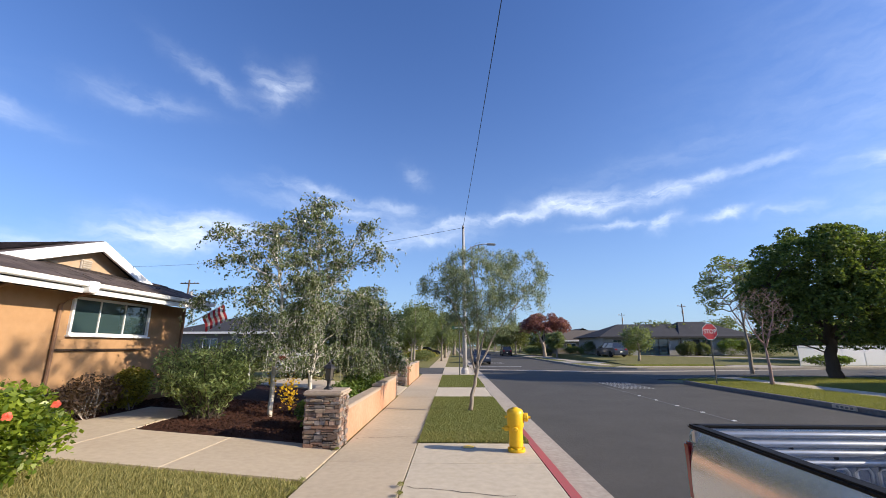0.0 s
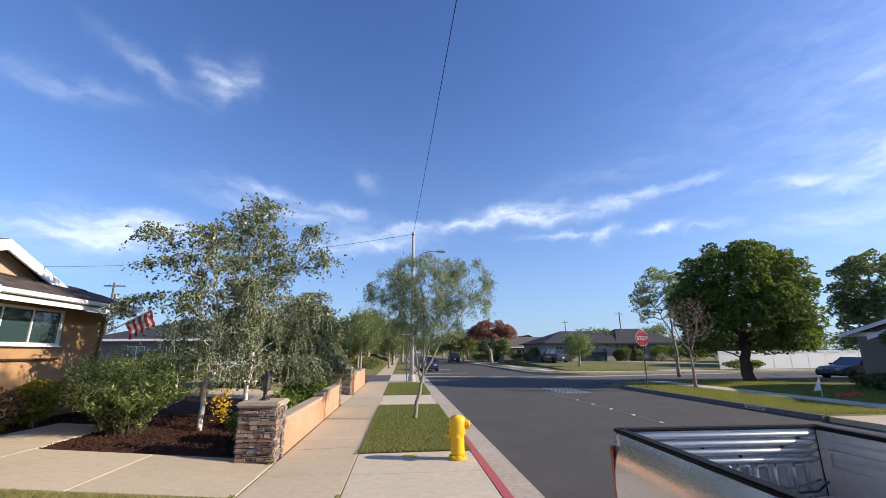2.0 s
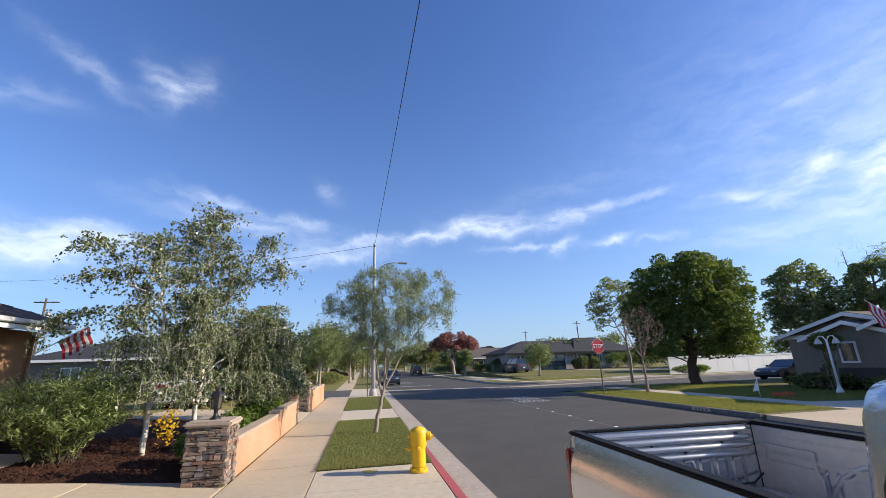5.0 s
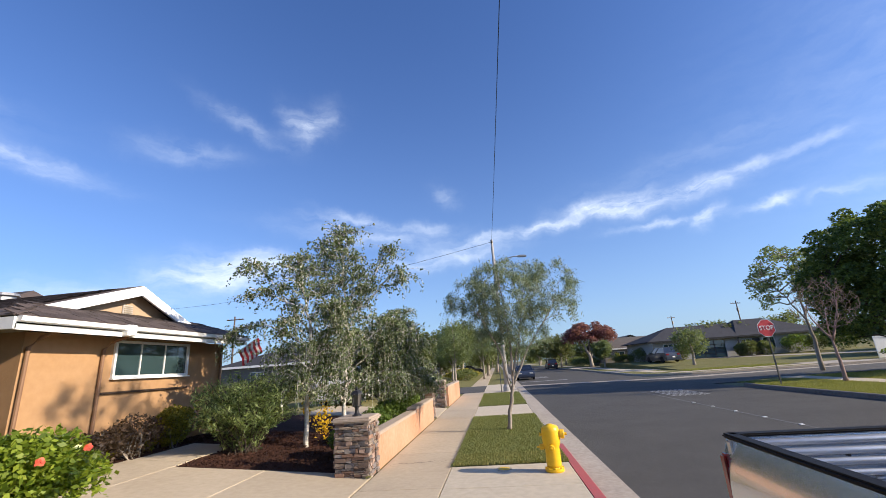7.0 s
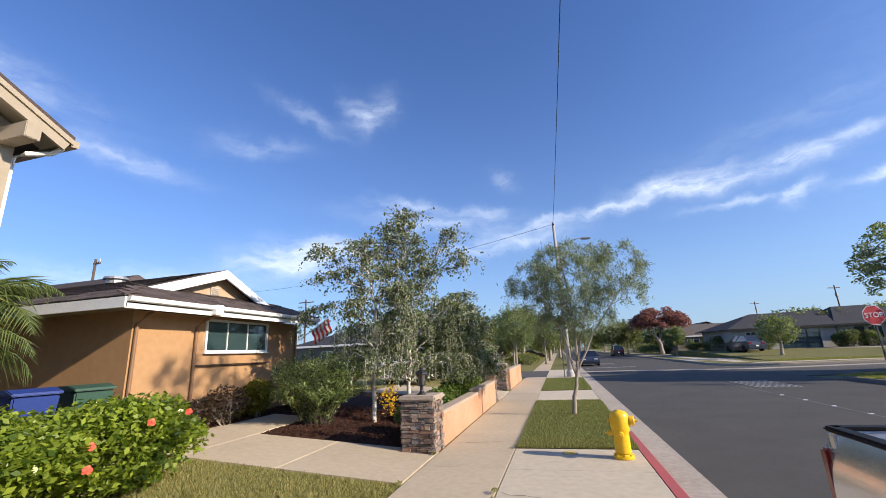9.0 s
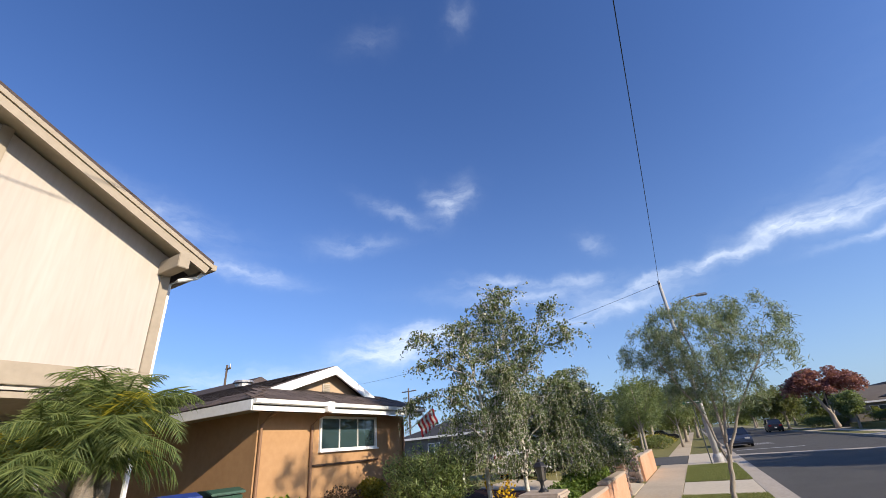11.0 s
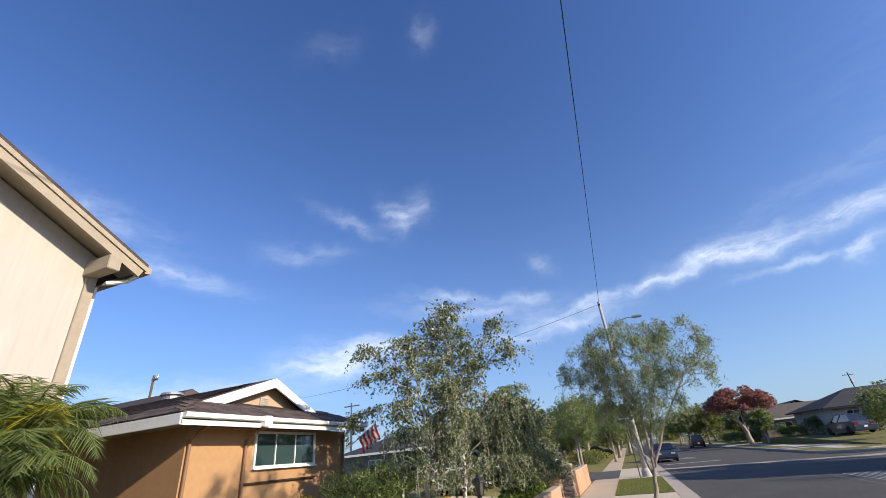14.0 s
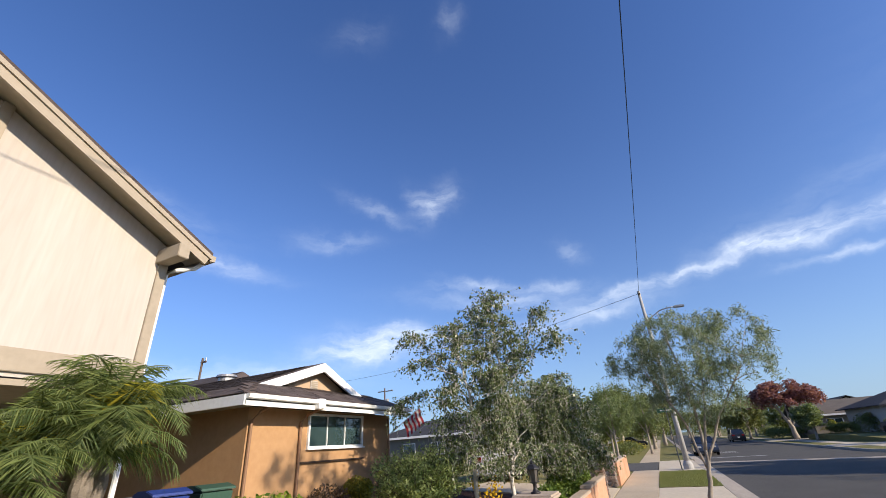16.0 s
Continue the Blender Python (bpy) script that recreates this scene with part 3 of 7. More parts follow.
def bush(name, label, at, env, count, leaf, leafmat, seed, stems=14, aspect=0.5, group="", category="shrub", shell=0.35, droop=-0.2):
    """A shrub: stems from the ground, leaves thickest near the outside of uneven lobes."""
    rng = np.random.default_rng(seed)
    ob = thing(name, label, category, at, group)
    lobes, p_seed = [], seed % 7
    for e in env:
        lobes.append(e)
        for _ in range(9):
            d = rng.normal(size=3)
            d /= np.linalg.norm(d)
            d[2] = abs(d[2]) * 0.9 - 0.1
            k = rng.uniform(0.25, 0.55)
            lobes.append((e[0] + d[0] * e[3] * 0.75, e[1] + d[1] * e[4] * 0.75, e[2] + d[2] * e[5] * 0.75, e[3] * k, e[4] * k, e[5] * k))
    w = np.array([l[3] * l[4] for l in lobes])
    pick = rng.choice(len(lobes), size=count, p=w / w.sum())
    L = np.array(lobes)[pick]
    d = rng.normal(size=(count, 3))
    d *= (rng.uniform(0.15, 1, count) ** shell / np.linalg.norm(d, axis=1))[:, None]
    d[rng.uniform(size=count) < 0.10] *= 1.08
    p = L[:, :3] + d * L[:, 3:] * (1 + 0.08 * np.sin(L[:, :1] * 9 + p_seed * 3) * np.sin(d[:, :1] * 4 + d[:, 2:] * 5))
    p = p[p[:, 2] > 0.03]
    bm = bmesh.new()
    for _ in range(stems):
        q = p[rng.integers(len(p))]
        a = Vector((rng.normal() * 0.08 + q[0] * 0.15, rng.normal() * 0.08 + q[1] * 0.15, -0.03))
        b = Vector(q)
        tube([a, a.lerp(b, 0.5) + Vector((0, 0, 0.1)), b], [0.018, 0.012, 0.004], 5, bm)
    if stems:
        part("stem", bm, M["bark"], ob)
    else:
        bm.free()
    part("foliage", leaves_mesh(p, rng, leaf, leafmat, aspect, droop), None, ob)
    return ob


def blades(name, x0, x1, y0, y1, z, count, height, material, seed, label, slope=False):
    """Grass: thin triangles, uneven in height and lean."""
    rng = np.random.default_rng(seed)
    x, y = rng.uniform(x0, x1, count), rng.uniform(y0, y1, count)
    zz = np.array([ground_z(v) for v in x]) + z if slope else np.full(count, z)
    a = rng.uniform(0, math.tau, count)
    h = height * rng.uniform(0.5, 1.3, count)
    w = 0.006 * rng.uniform(0.7, 1.6, count)
    lean = rng.normal(size=(count, 2)) * h[:, None] * 0.45
    base = np.stack([x, y, zz], 1)
    side = np.stack([np.cos(a) * w, np.sin(a) * w, np.zeros(count)], 1)
    tip = base + np.stack([lean[:, 0], lean[:, 1], h], 1)
    v = np.stack([base - side, base + side, tip], 1).reshape(-1, 3)
    ob = new(name, raw_mesh(v.tolist(), np.arange(3 * count).reshape(-1, 3).tolist(), material))
    return tagged(ob, label, "grass", "", "stuff")


# ---- ground, road, pavements ----
def flat_sheet(x0, x1, y0, y1, z, cell, material, name, label, category, amp=0.0):
    nx, ny = max(1, int((x1 - x0) / cell)), max(1, int((y1 - y0) / cell))
    v = [(x0 + (x1 - x0) * i / nx, y0 + (y1 - y0) * j / ny, z + amp * noise.noise(Vector((i * 0.37, j * 0.37, z)))) for j in range(ny + 1) for i in range(nx + 1)]
    f = [(j * (nx + 1) + i, j * (nx + 1) + i + 1, (j + 1) * (nx + 1) + i + 1, (j + 1) * (nx + 1) + i) for j in range(ny) for i in range(nx)]
    ob = new(name, raw_mesh(v, f, material))
    return tagged(ob, label, category, "", "structure")


flat_sheet(-2500, 2500, -2500, 2500, -0.20, 500, M["ground"], "ground", "dry level ground that reaches the horizon", "ground")
fixed("road", box(2.05, 12.05, -60, 320, -0.35, -0.15), M["asphalt"], "dark smooth asphalt street between two kerbs", "road")
fixed("side_road", box(12.05, 120, 26.2, 36.2, -0.35, -0.153), M["asphalt_old"], "worn gray asphalt side street", "road")
fixed("alley", box(-70, -0.75, 28.6, 36.2, -0.15, 0.004), M["asphalt_old"], "worn asphalt alley that crosses the pavement", "road")


def profile_lot(name, y0, y1, label, material):
    """Near-side lots: level behind the kerb, then a gentle rise."""
    pts = [(1.42, -0.03), (-2.05, -0.03), (-8.0, 0.41), (-70, 0.41), (-70, -0.3), (1.42, -0.3)]
    fixed(name, prism(pts, "y", y0, y1), material, label, "yard")


profile_lot("yard_west", -60, 28.6, "front yard soil and lawn rising to the houses", M["lawn_dry"])
profile_lot("yard_north_west", 36.2, 320, "green front lawn rising to the houses", M["lawn"])


def corner_lot(name, y0, y1, cx, cy, r, sign, label):
    """A lot on the far side, level with its kerb, rounded at the side street."""
    x0, x1 = 12.2, 160
    pts = [(x0, y0 if sign > 0 else y1)]
    arc = []
    for k in range(9):
        a = math.pi - k * math.pi / 16 if sign > 0 else math.pi + k * math.pi / 16
        arc.append((cx + r * math.cos(a), cy + r * math.sin(a) * 1.0))
    pts += arc
    pts += [(x1, arc[-1][1]), (x1, y0 if sign > 0 else y1)]
    fixed(name, prism(pts, "z", -0.3, -0.02), M["lawn"], label, "yard")
    # the kerb follows the same outline
    line = [(x0, y0 if sign > 0 else y1)] + arc + [(x1, arc[-1][1])]
    return line


def kerb_line(name, line, width, top, low, material, label, start=0):
    bm = bmesh.new()
    rows = []
    n = len(line)
    for i, (x, y) in enumerate(line):
        a, b = line[max(i - 1, 0)], line[min(i + 1, n - 1)]
        d = Vector((b[0] - a[0], b[1] - a[1])).normalized()
        nx, ny = -d.y, d.x
        if width < 0:
            nx, ny = -nx, -ny
        w = abs(width)
        rows.append([bm.verts.new(p) for p in ((x, y, low), (x, y, top), (x + nx * (w - 0.03), y + ny * (w - 0.03), top), (x + nx * w, y + ny * w, top - 0.03), (x + nx * (w + 0.02), y + ny * (w + 0.02), low))])
    for a, b in zip(rows, rows[1:]):
        for k in range(4):
            bm.faces.new((a[k], b[k], b[k + 1], a[k + 1]))
    bm.faces.new(rows[0])
    bm.faces.new(rows[-1][::-1])
    return fixed(name, bm, material, label, "kerb")


line_se = corner_lot("yard_east", -60, 26.0, 16.2, 22.0, 4.0, 1, "green corner lawn with a rounded kerb")
line_ne = corner_lot("yard_north_east", 36.4, 320, 16.2, 40.4, 4.0, -1, "green corner lawn across the side street")
kerb_line("kerb_east", [(12.2, 11.6)] + line_se[1:], 0.16, 0.0, -0.3, M["kerb_shade_tone"], "gray concrete kerb round the corner lawn")
kerb_line("kerb_driveway", [(12.2, -60), (12.2, 3.4)], 0.16, 0.0, -0.3, M["kerb"], "gray concrete kerb")
kerb_line("kerb_north_east", line_ne, -0.16, 0.0, -0.3, M["kerb"], "gray concrete kerb along the far lawn")

# near kerb and gutter
for name, y0, y1, top in (("kerb_west", -60.0, 3.6, 0.0), ("kerb_west_far", 10.3, 27.6, 0.0), ("kerb_north_west", 37.6, 320, 0.0), ("kerb_alley", 27.6, 37.6, -0.10)):
    fixed(name, prism([(1.42, top), (1.555, top), (1.58, top - 0.03), (1.60, -0.3), (1.42, -0.3)], "y", y0, y1), M["kerb"], "weathered gray concrete kerb", "kerb")
fixed("kerb_red", prism([(1.42, 0.003), (1.555, 0.003), (1.583, -0.03), (1.603, -0.3), (1.42, -0.3)], "y", 3.6, 10.3), M["red_paint"], "faded red painted kerb beside the hydrant", "kerb")
fixed("gutter", prism([(1.60, -0.138), (2.1, -0.146), (2.1, -0.3), (1.60, -0.3)], "y", -60, 320), M["kerb"], "pale concrete gutter along the street", "gutter")


def paving(name, label, rects, z, material, thick=0.12, gap=0.009):
    """A pavement whose slabs are pieces of their own."""
    ob = thing(name, label, "pavement", (rects[0][0], rects[0][2], z), kind="structure")
    for x0, x1, y0, y1 in rects:
        bm = bmesh.new()
        z0, z1 = z + ground_z(x0 + gap), z + ground_z(x1 - gap)
        a = [(x0 + gap, y0 + gap, z0), (x1 - gap, y0 + gap, z1), (x1 - gap, y1 - gap, z1), (x0 + gap, y1 - gap, z0)]
        slab(a, thick, bm)
        bmesh.ops.bevel(bm, geom=[e for e in bm.edges if e.verts[0].co.z > min(z0, z1) - 0.05 and e.verts[1].co.z > min(z0, z1) - 0.05], offset=0.003, segments=1, affect="EDGES")
        part("slab", bm, material, ob, world=True)
    return ob


ys = [-12, -9, -6, -3, -0.2, 2.6, 5.2, 7.3, 10.0, 12.64, 15.6, 18.6, 21.6, 24.6, 28.6]
paving("pavement_west", "beige concrete pavement in large cast slabs", [(-2.03, -0.68, a, b) for a, b in zip(ys, ys[1:])], 0.0, M["concrete"])
ys2 = [36.2 + 3.2 * i for i in range(40)]
paving("pavement_north_west", "beige concrete pavement along the far lawn", [(-2.03, -0.68, a, b) for a, b in zip(ys2, ys2[1:])], 0.0, M["concrete"])
paving("hydrant_pad", "pale concrete pad round the fire hydrant", [(-0.68, 1.42, 5.35, 7.25), (-0.68, 1.42, 7.25, 8.62)], -0.002, M["concrete_pale"])
paving("kerb_walk", "pale concrete strip between two lawns", [(-0.68, 1.42, 15.7, 19.4)], -0.002, M["concrete_pale"])
paving("alley_apron", "pale concrete apron of the alley", [(-0.72, 1.42, 27.0, 37.4)], -0.004, M["concrete_pale"])
paving("front_walk", "beige concrete garden walk to the house", [(-4.1, -2.05, 6.35, 8.3), (-6.0, -4.1, 6.35, 8.3), (-7.3, -6.0, 6.35, 8.7), (-7.25, -6.05, 8.7, 10.5)], 0.006, M["concrete"])
paving("entry_walk", "beige concrete entry walk between stone piers", [(-4.4, -2.05, 16.4, 19.6), (-7.4, -4.4, 16.4, 19.6)], 0.006, M["concrete"])

def crack(a, b, seed, label):
    rng = np.random.default_rng(seed)
    a, b = Vector(a), Vector(b)
    pts = [a.lerp(b, k / 16) + Vector((rng.normal() * 0.03, rng.normal() * 0.035, 0)) for k in range(17)]
    bm = bmesh.new()
    rows = []
    for p in pts:
        w = rng.uniform(0.003, 0.009)
        rows.append((bm.verts.new((p.x, p.y - w, 0.0025)), bm.verts.new((p.x, p.y + w, 0.0025))))
    for p, q in zip(rows, rows[1:]):
        bm.faces.new((p[0], q[0], q[1], p[1]))
    fixed("crack", bm, M["mortar"], label, "crack")


crack((-0.62, 6.12, 0), (1.35, 5.62, 0), 1, "dark crack across the hydrant pad")
crack((-1.98, 9.05, 0), (-0.75, 9.2, 0), 2, "fine dark crack across a pavement slab")

# lawns beside the pavement
fixed("verge_lawn", box(-0.66, 1.42, 8.64, 15.68, -0.1, 0.012, 0.01), M["lawn"], "clipped green verge lawn round a young tree", "lawn")
fixed("verge_lawn_far", box(-0.66, 1.42, 19.42, 26.95, -0.1, 0.012, 0.01), M["lawn"], "clipped green verge lawn by the street lamp", "lawn")
fixed("verge_lawn_near", box(-0.66, 1.42, -12, 5.33, -0.1, 0.008, 0.01), M["lawn_dry"], "dry verge lawn beside the pavement", "lawn")
blades("verge_grass", -0.66, 1.42, 8.64, 15.68, 0.01, 70000, 0.045, M["grass_verge"], 3, "short green verge grass")
blades("verge_grass_thin", -0.66, 1.42, 8.64, 15.68, 0.01, 11000, 0.042, M["grass_dry"], 9, "dry straw-coloured blades in the verge")
blades("verge_grass_worn", -0.66, 1.42, 8.62, 9.5, 0.01, 8000, 0.04, M["grass_dry"], 7, "worn dry grass at the end of the verge")
blades("verge_grass_far", -0.66, 1.42, 19.42, 26.95, 0.01, 24000, 0.05, M["grass_verge"], 4, "short green verge grass")
blades("yard_grass", -7.2, -2.06, 2.6, 6.33, -0.03, 90000, 0.055, M["grass_dry"], 5, "dry yellow-green front lawn grass", slope=True)
blades("verge_grass_near", -0.66, 1.4, 3.0, 5.3, 0.006, 16000, 0.05, M["grass_dry"], 6, "dry verge grass beside the pad")
fixed("bed_soil", prism([(-2.35, -0.005), (-8.0, 0.432), (-8.0, 0.2), (-2.35, -0.2)], "y", 8.34, 16.3), M["mulch"], "dark bark mulch bed under the birches", "flower bed")
fixed("bed_soil_house", prism([(-6.05, 0.31), (-8.0, 0.448), (-8.0, 0.2), (-6.05, 0.2)], "y", 2.0, 6.34), M["mulch"], "dark bark mulch bed along the house", "flower bed")


blades("corner_grass_verge", 12.25, 15.18, 11.8, 24.0, -0.02, 40000, 0.07, M["grass"], 17, "green corner verge grass")
blades("corner_grass", 16.45, 22.5, 13.8, 25.5, -0.02, 60000, 0.075, M["grass"], 15, "green corner lawn grass")
blades("junction_grass", 16.5, 24.3, 38.9, 41.5, -0.02, 30000, 0.10, M["grass"], 16, "green lawn grass across the side street")


def mulch_chips():
    rng = np.random.default_rng(8)
    n = 9000
    x, y = rng.uniform(-7.9, -2.4, n), rng.uniform(8.36, 12.5, n)
    z = np.array([ground_z(v) for v in x]) + 0.01
    p = np.stack([x, y, z + rng.uniform(0, 0.02, n)], 1)
    p = p[(x > -5.98) | (x < -7.34) | (y > 10.55)]
    ob = new("mulch_chips", leaves_mesh(p, rng, 0.055, M["mulch"], 0.4, 0.0))
    tagged(ob, "loose dark red-brown bark chips", "mulch", "", "stuff")


mulch_chips()

# right-hand side: walk, driveway, path
paving_e = thing("pavement_east", "pale concrete pavement across the corner lawn", "pavement", (15, 12, 0), kind="structure")
for i in range(13):
    part("slab", box(15.2, 16.4, 11.4 + i * 1.1, 12.49 + i * 1.1, -0.1, 0.004, 0.004), M["concrete_pale"], paving_e, world=True)
fixed("driveway_east", box(12.05, 23.0, 3.5, 11.4, -0.2, -0.006), M["concrete"], "pale concrete driveway across the street", "driveway")
fixed("path_east", prism([(16.4, 13.6), (18.6, 12.9), (23, 12.9), (23, 11.4), (16.4, 11.4)], "z", -0.1, 0.002), M["concrete_pale"], "pale concrete path beside the driveway", "path")
fixed("pavement_side", box(14.5, 120, 37.6, 38.8, -0.1, 0.0), M["concrete_pale"], "pale concrete pavement along the side street", "pavement")
fixed("pavement_north_east", box(13.9, 15.2, 40.5, 320, -0.1, 0.0), M["concrete_pale"], "pale concrete pavement on the far lawn", "pavement")
fixed("driveway_north_east", box(25.2, 29.2, 36.2, 40.62, -0.2, 0.003), M["kerb"], "pale concrete driveway to the garage", "driveway")
fixed("driveway_corner", box(12.06, 16.6, 46.0, 50.2, -0.2, 0.004), M["concrete_pale"], "pale concrete parking strip beside the corner house", "driveway")
fixed("driveway_north_far", box(12.06, 25, 70.0, 75, -0.2, 0.003), M["concrete_pale"], "pale concrete driveway", "driveway")
fixed("cross_gutter", prism([(2.0, 36.6), (12.2, 33.8), (16.0, 34.4), (30, 36.2), (30, 35.5), (16, 33.2), (12.2, 32.6), (2.0, 35.6)], "z", -0.2, -0.146), M["kerb"], "pale concrete cross gutter over the junction", "gutter")

# marks on the road
for i in range(5):
    mk = thing("road_stud", "small white raised road stud on the asphalt", "road stud", (7.4, 11.96 + 1.42 * i, -0.15), "studs along the lane line")
    part("stud", prism([(-0.05, -0.05), (0.05, -0.05), (0.05, 0.05), (-0.05, 0.05)], "z", 0, 0.02, bevel=0.008), M["white_paint"], mk)
fixed("lane_seam", box(7.36, 7.44, 8, 24, -0.16, -0.147), M["line_old"], "faded seam along the lane", "road marking")
legend = thing("road_legend", "faded white letters painted on the asphalt", "road marking", (8.6, 22, -0.147))
for i in range(4):
    for j, (a, b) in enumerate(((0.0, 0.055), (0.2, 0.255))):
        part("bar", box(-0.75 + i * 0.4 + a, -0.75 + i * 0.4 + b, -1.6, 1.7, 0, 0.003), M["road_paint"], legend)
legend2 = copy_thing(legend, pose(5.0, 50, -0.147, 0, 0, 0))
fixed("limit_line", box(2.4, 6.6, 41.2, 41.6, -0.16, -0.147), M["road_paint"], "faded white stop line", "road marking")


# ---- garden wall, piers, lanterns ----
def stone_pier(name, label, at, w, d, h, seed, cap=0.09, group="stone piers along the pavement", courses=0.066):
    rng = np.random.default_rng(seed)
    ob = thing(name, label, "pier", at, group)
    part("core", box(-w / 2 + 0.03, w / 2 - 0.03, -d / 2 + 0.03, d / 2 - 0.03, -0.05, h - cap), M["mortar"], ob)
    part("cap", box(-w / 2 - 0.055, w / 2 + 0.055, -d / 2 - 0.055, d / 2 + 0.055, h - cap, h, 0.03), M["cap"], ob, "cast stone cap with a rounded edge")
    z = 0.0

    def lay_stone(bm, side):
        bm.transform({0: pose(0, -d / 2 + 0.03, 0), 1: pose(w / 2 - 0.03, 0, 0, 0, 0, 90), 2: pose(0, d / 2 - 0.03, 0, 0, 0, 180), 3: pose(-w / 2 + 0.03, 0, 0, 0, 0, 270)}[side])
        part("stone", bm, M[("stone", "stone", "stone_b", "stone_b", "stone_c", "stone_d")[rng.integers(6)]], ob)

    while z < h - cap - 0.02:
        hz = min(courses * rng.uniform(0.55, 1.35), h - cap - z)
        for side in range(4):
            length = w if side % 2 == 0 else d
            u = -length / 2
            while u < length / 2 - 0.01:
                k = min(rng.uniform(0.06, 0.24), length / 2 - u)
                if length / 2 - u - k < 0.06:
                    k = length / 2 - u
                deep = rng.uniform(0.022, 0.062)
                cut = rng.uniform(0.35, 0.65) if rng.uniform() < 0.45 and hz > 0.05 else 1.0
                for za, zb in ((0.0, cut), (cut, 1.0)) if cut < 1 else ((0.0, 1.0),):
                    deep = rng.uniform(0.022, 0.062)
                    bm = box(u + 0.003, u + k - 0.003, -deep, 0.02, z + hz * za + 0.003, z + hz * zb - 0.003, 0.006)
                    for v in bm.verts:
                        v.co += Vector(rng.normal(size=3) * 0.004)
                    lay_stone(bm, side)
                u += k
        z += hz
    return ob


def lantern(at):
    ob = thing("pier_lantern", "black metal lantern with glass sides on a stone pier", "lantern", at, "lanterns on the piers")
    part("foot", lathe([(0.075, 0), (0.08, 0.012), (0.05, 0.03), (0.03, 0.06), (0.028, 0.12), (0.045, 0.14)], 16), M["black"], ob, smooth=True)
    bm = lathe([(0.05, 0.14), (0.085, 0.15), (0.085, 0.16)], 6)
    for k in range(6):
        a = k * math.tau / 6
        tube([(0.062 * math.cos(a), 0.062 * math.sin(a), 0.155), (0.085 * math.cos(a), 0.085 * math.sin(a), 0.33)], 0.006, 4, bm)
    part("cage", bm, M["black"], ob)
    part("glass", lathe([(0.052, 0.16), (0.075, 0.325)], 6), M["lantern_glass"], ob, "clouded lantern glass")
    part("roof", lathe([(0.11, 0.33), (0.105, 0.345), (0.06, 0.39), (0.03, 0.40), (0.03, 0.42), (0.012, 0.44), (0.004, 0.46)], 6), M["black"], ob)
    return ob


stone_pier("stone_pier", "stacked ledgestone pier with a cast cap", (-2.36, 8.32, 0.0), 0.62, 0.62, 1.0, 11)
stone_pier("stone_pier", "stacked ledgestone pier at the end of the garden wall", (-2.36, 16.15, 0.0), 0.5, 0.5, 1.12, 12, courses=0.09)
stone_pier("stone_pier", "stacked ledgestone pier beside the entry walk", (-2.5, 20.3, 0.0), 0.62, 0.62, 1.18, 13, courses=0.09)
lantern((-2.36, 8.32, 1.0)).scale = (1.15, 1.15, 1.15)
lantern((-2.5, 20.3, 1.18))


def garden_wall(at_y0, at_y1, label, h0=0.62, x0=-2.30, x1=-2.09):
    ob = thing("garden_wall", label, "garden wall", (x0, at_y0, 0))
    part("wall", box(x0, x1, at_y0, at_y1 - 0.012, -0.05, h0 - 0.07, 0.004), M["wall_orange"], ob, "orange washed stucco", world=True)
    part("coping", box(x0 - 0.06, x1 + 0.015, at_y0, at_y1 - 0.012, h0 - 0.07, h0, 0.015), M["cap"], ob, "rounded tan coping", world=True)


garden_wall(8.65, 12.64, "low orange stucco garden wall beside the pavement", 0.64)
garden_wall(12.64, 15.88, "low orange stucco garden wall ending at a pier", 0.72)
garden_wall(20.63, 26.5, "low orange stucco garden wall past the entry", 0.9)


# ---- hydrant, cover, signs, lamp ----
def hydrant(at):
    ob = thing("fire_hydrant", "yellow painted fire hydrant on a concrete pad", "fire hydrant", at)
    bm = lathe([(0.135, 0.0), (0.14, 0.015), (0.14, 0.045), (0.115, 0.055), (0.112, 0.07)], 28)
    part("flange", bm, M["yellow"], ob, smooth=False)
    part("barrel", lathe([(0.108, 0.07), (0.112, 0.1), (0.108, 0.34), (0.112, 0.37), (0.128, 0.40), (0.135, 0.46), (0.135, 0.60), (0.128, 0.645), (0.10, 0.675), (0.05, 0.69), (0.045, 0.70)], 28), M["yellow"], ob, smooth=True)
    for k in range(8):
        a = k * math.tau / 8
        part("bolt", lathe([(0.014, 0.045), (0.014, 0.066), (0.008, 0.07)], 6, at=(0.125 * math.cos(a), 0.125 * math.sin(a), 0)), M["yellow"], ob)

    def outlet(length, r, z, turn, name):
        b = lathe([(r * 0.8, 0.0), (r * 0.8, length - 0.05), (r, length - 0.045), (r, length), (r * 0.9, length + 0.012), (r * 0.32, length + 0.015), (r * 0.32, length + 0.05)], 16)
        b.transform(pose(0, 0, z, 0, 0, turn) @ pose(0.06, 0, 0, 0, 90, 0))
        part(name, b, M["yellow"], ob, smooth=False)

    outlet(0.13, 0.072, 0.545, -8, "large_outlet")
    outlet(0.11, 0.045, 0.36, 175, "small_outlet")
    outlet(0.10, 0.045, 0.36, -100, "small_outlet")
    b = lathe([(0.02, 0.0), (0.02, 0.05), (0.03, 0.052), (0.03, 0.07)], 6)
    b.transform(pose(-0.10, 0, 0.55, 0, -90, 0))
    part("valve_nut", b, M["yellow"], ob)
    return ob


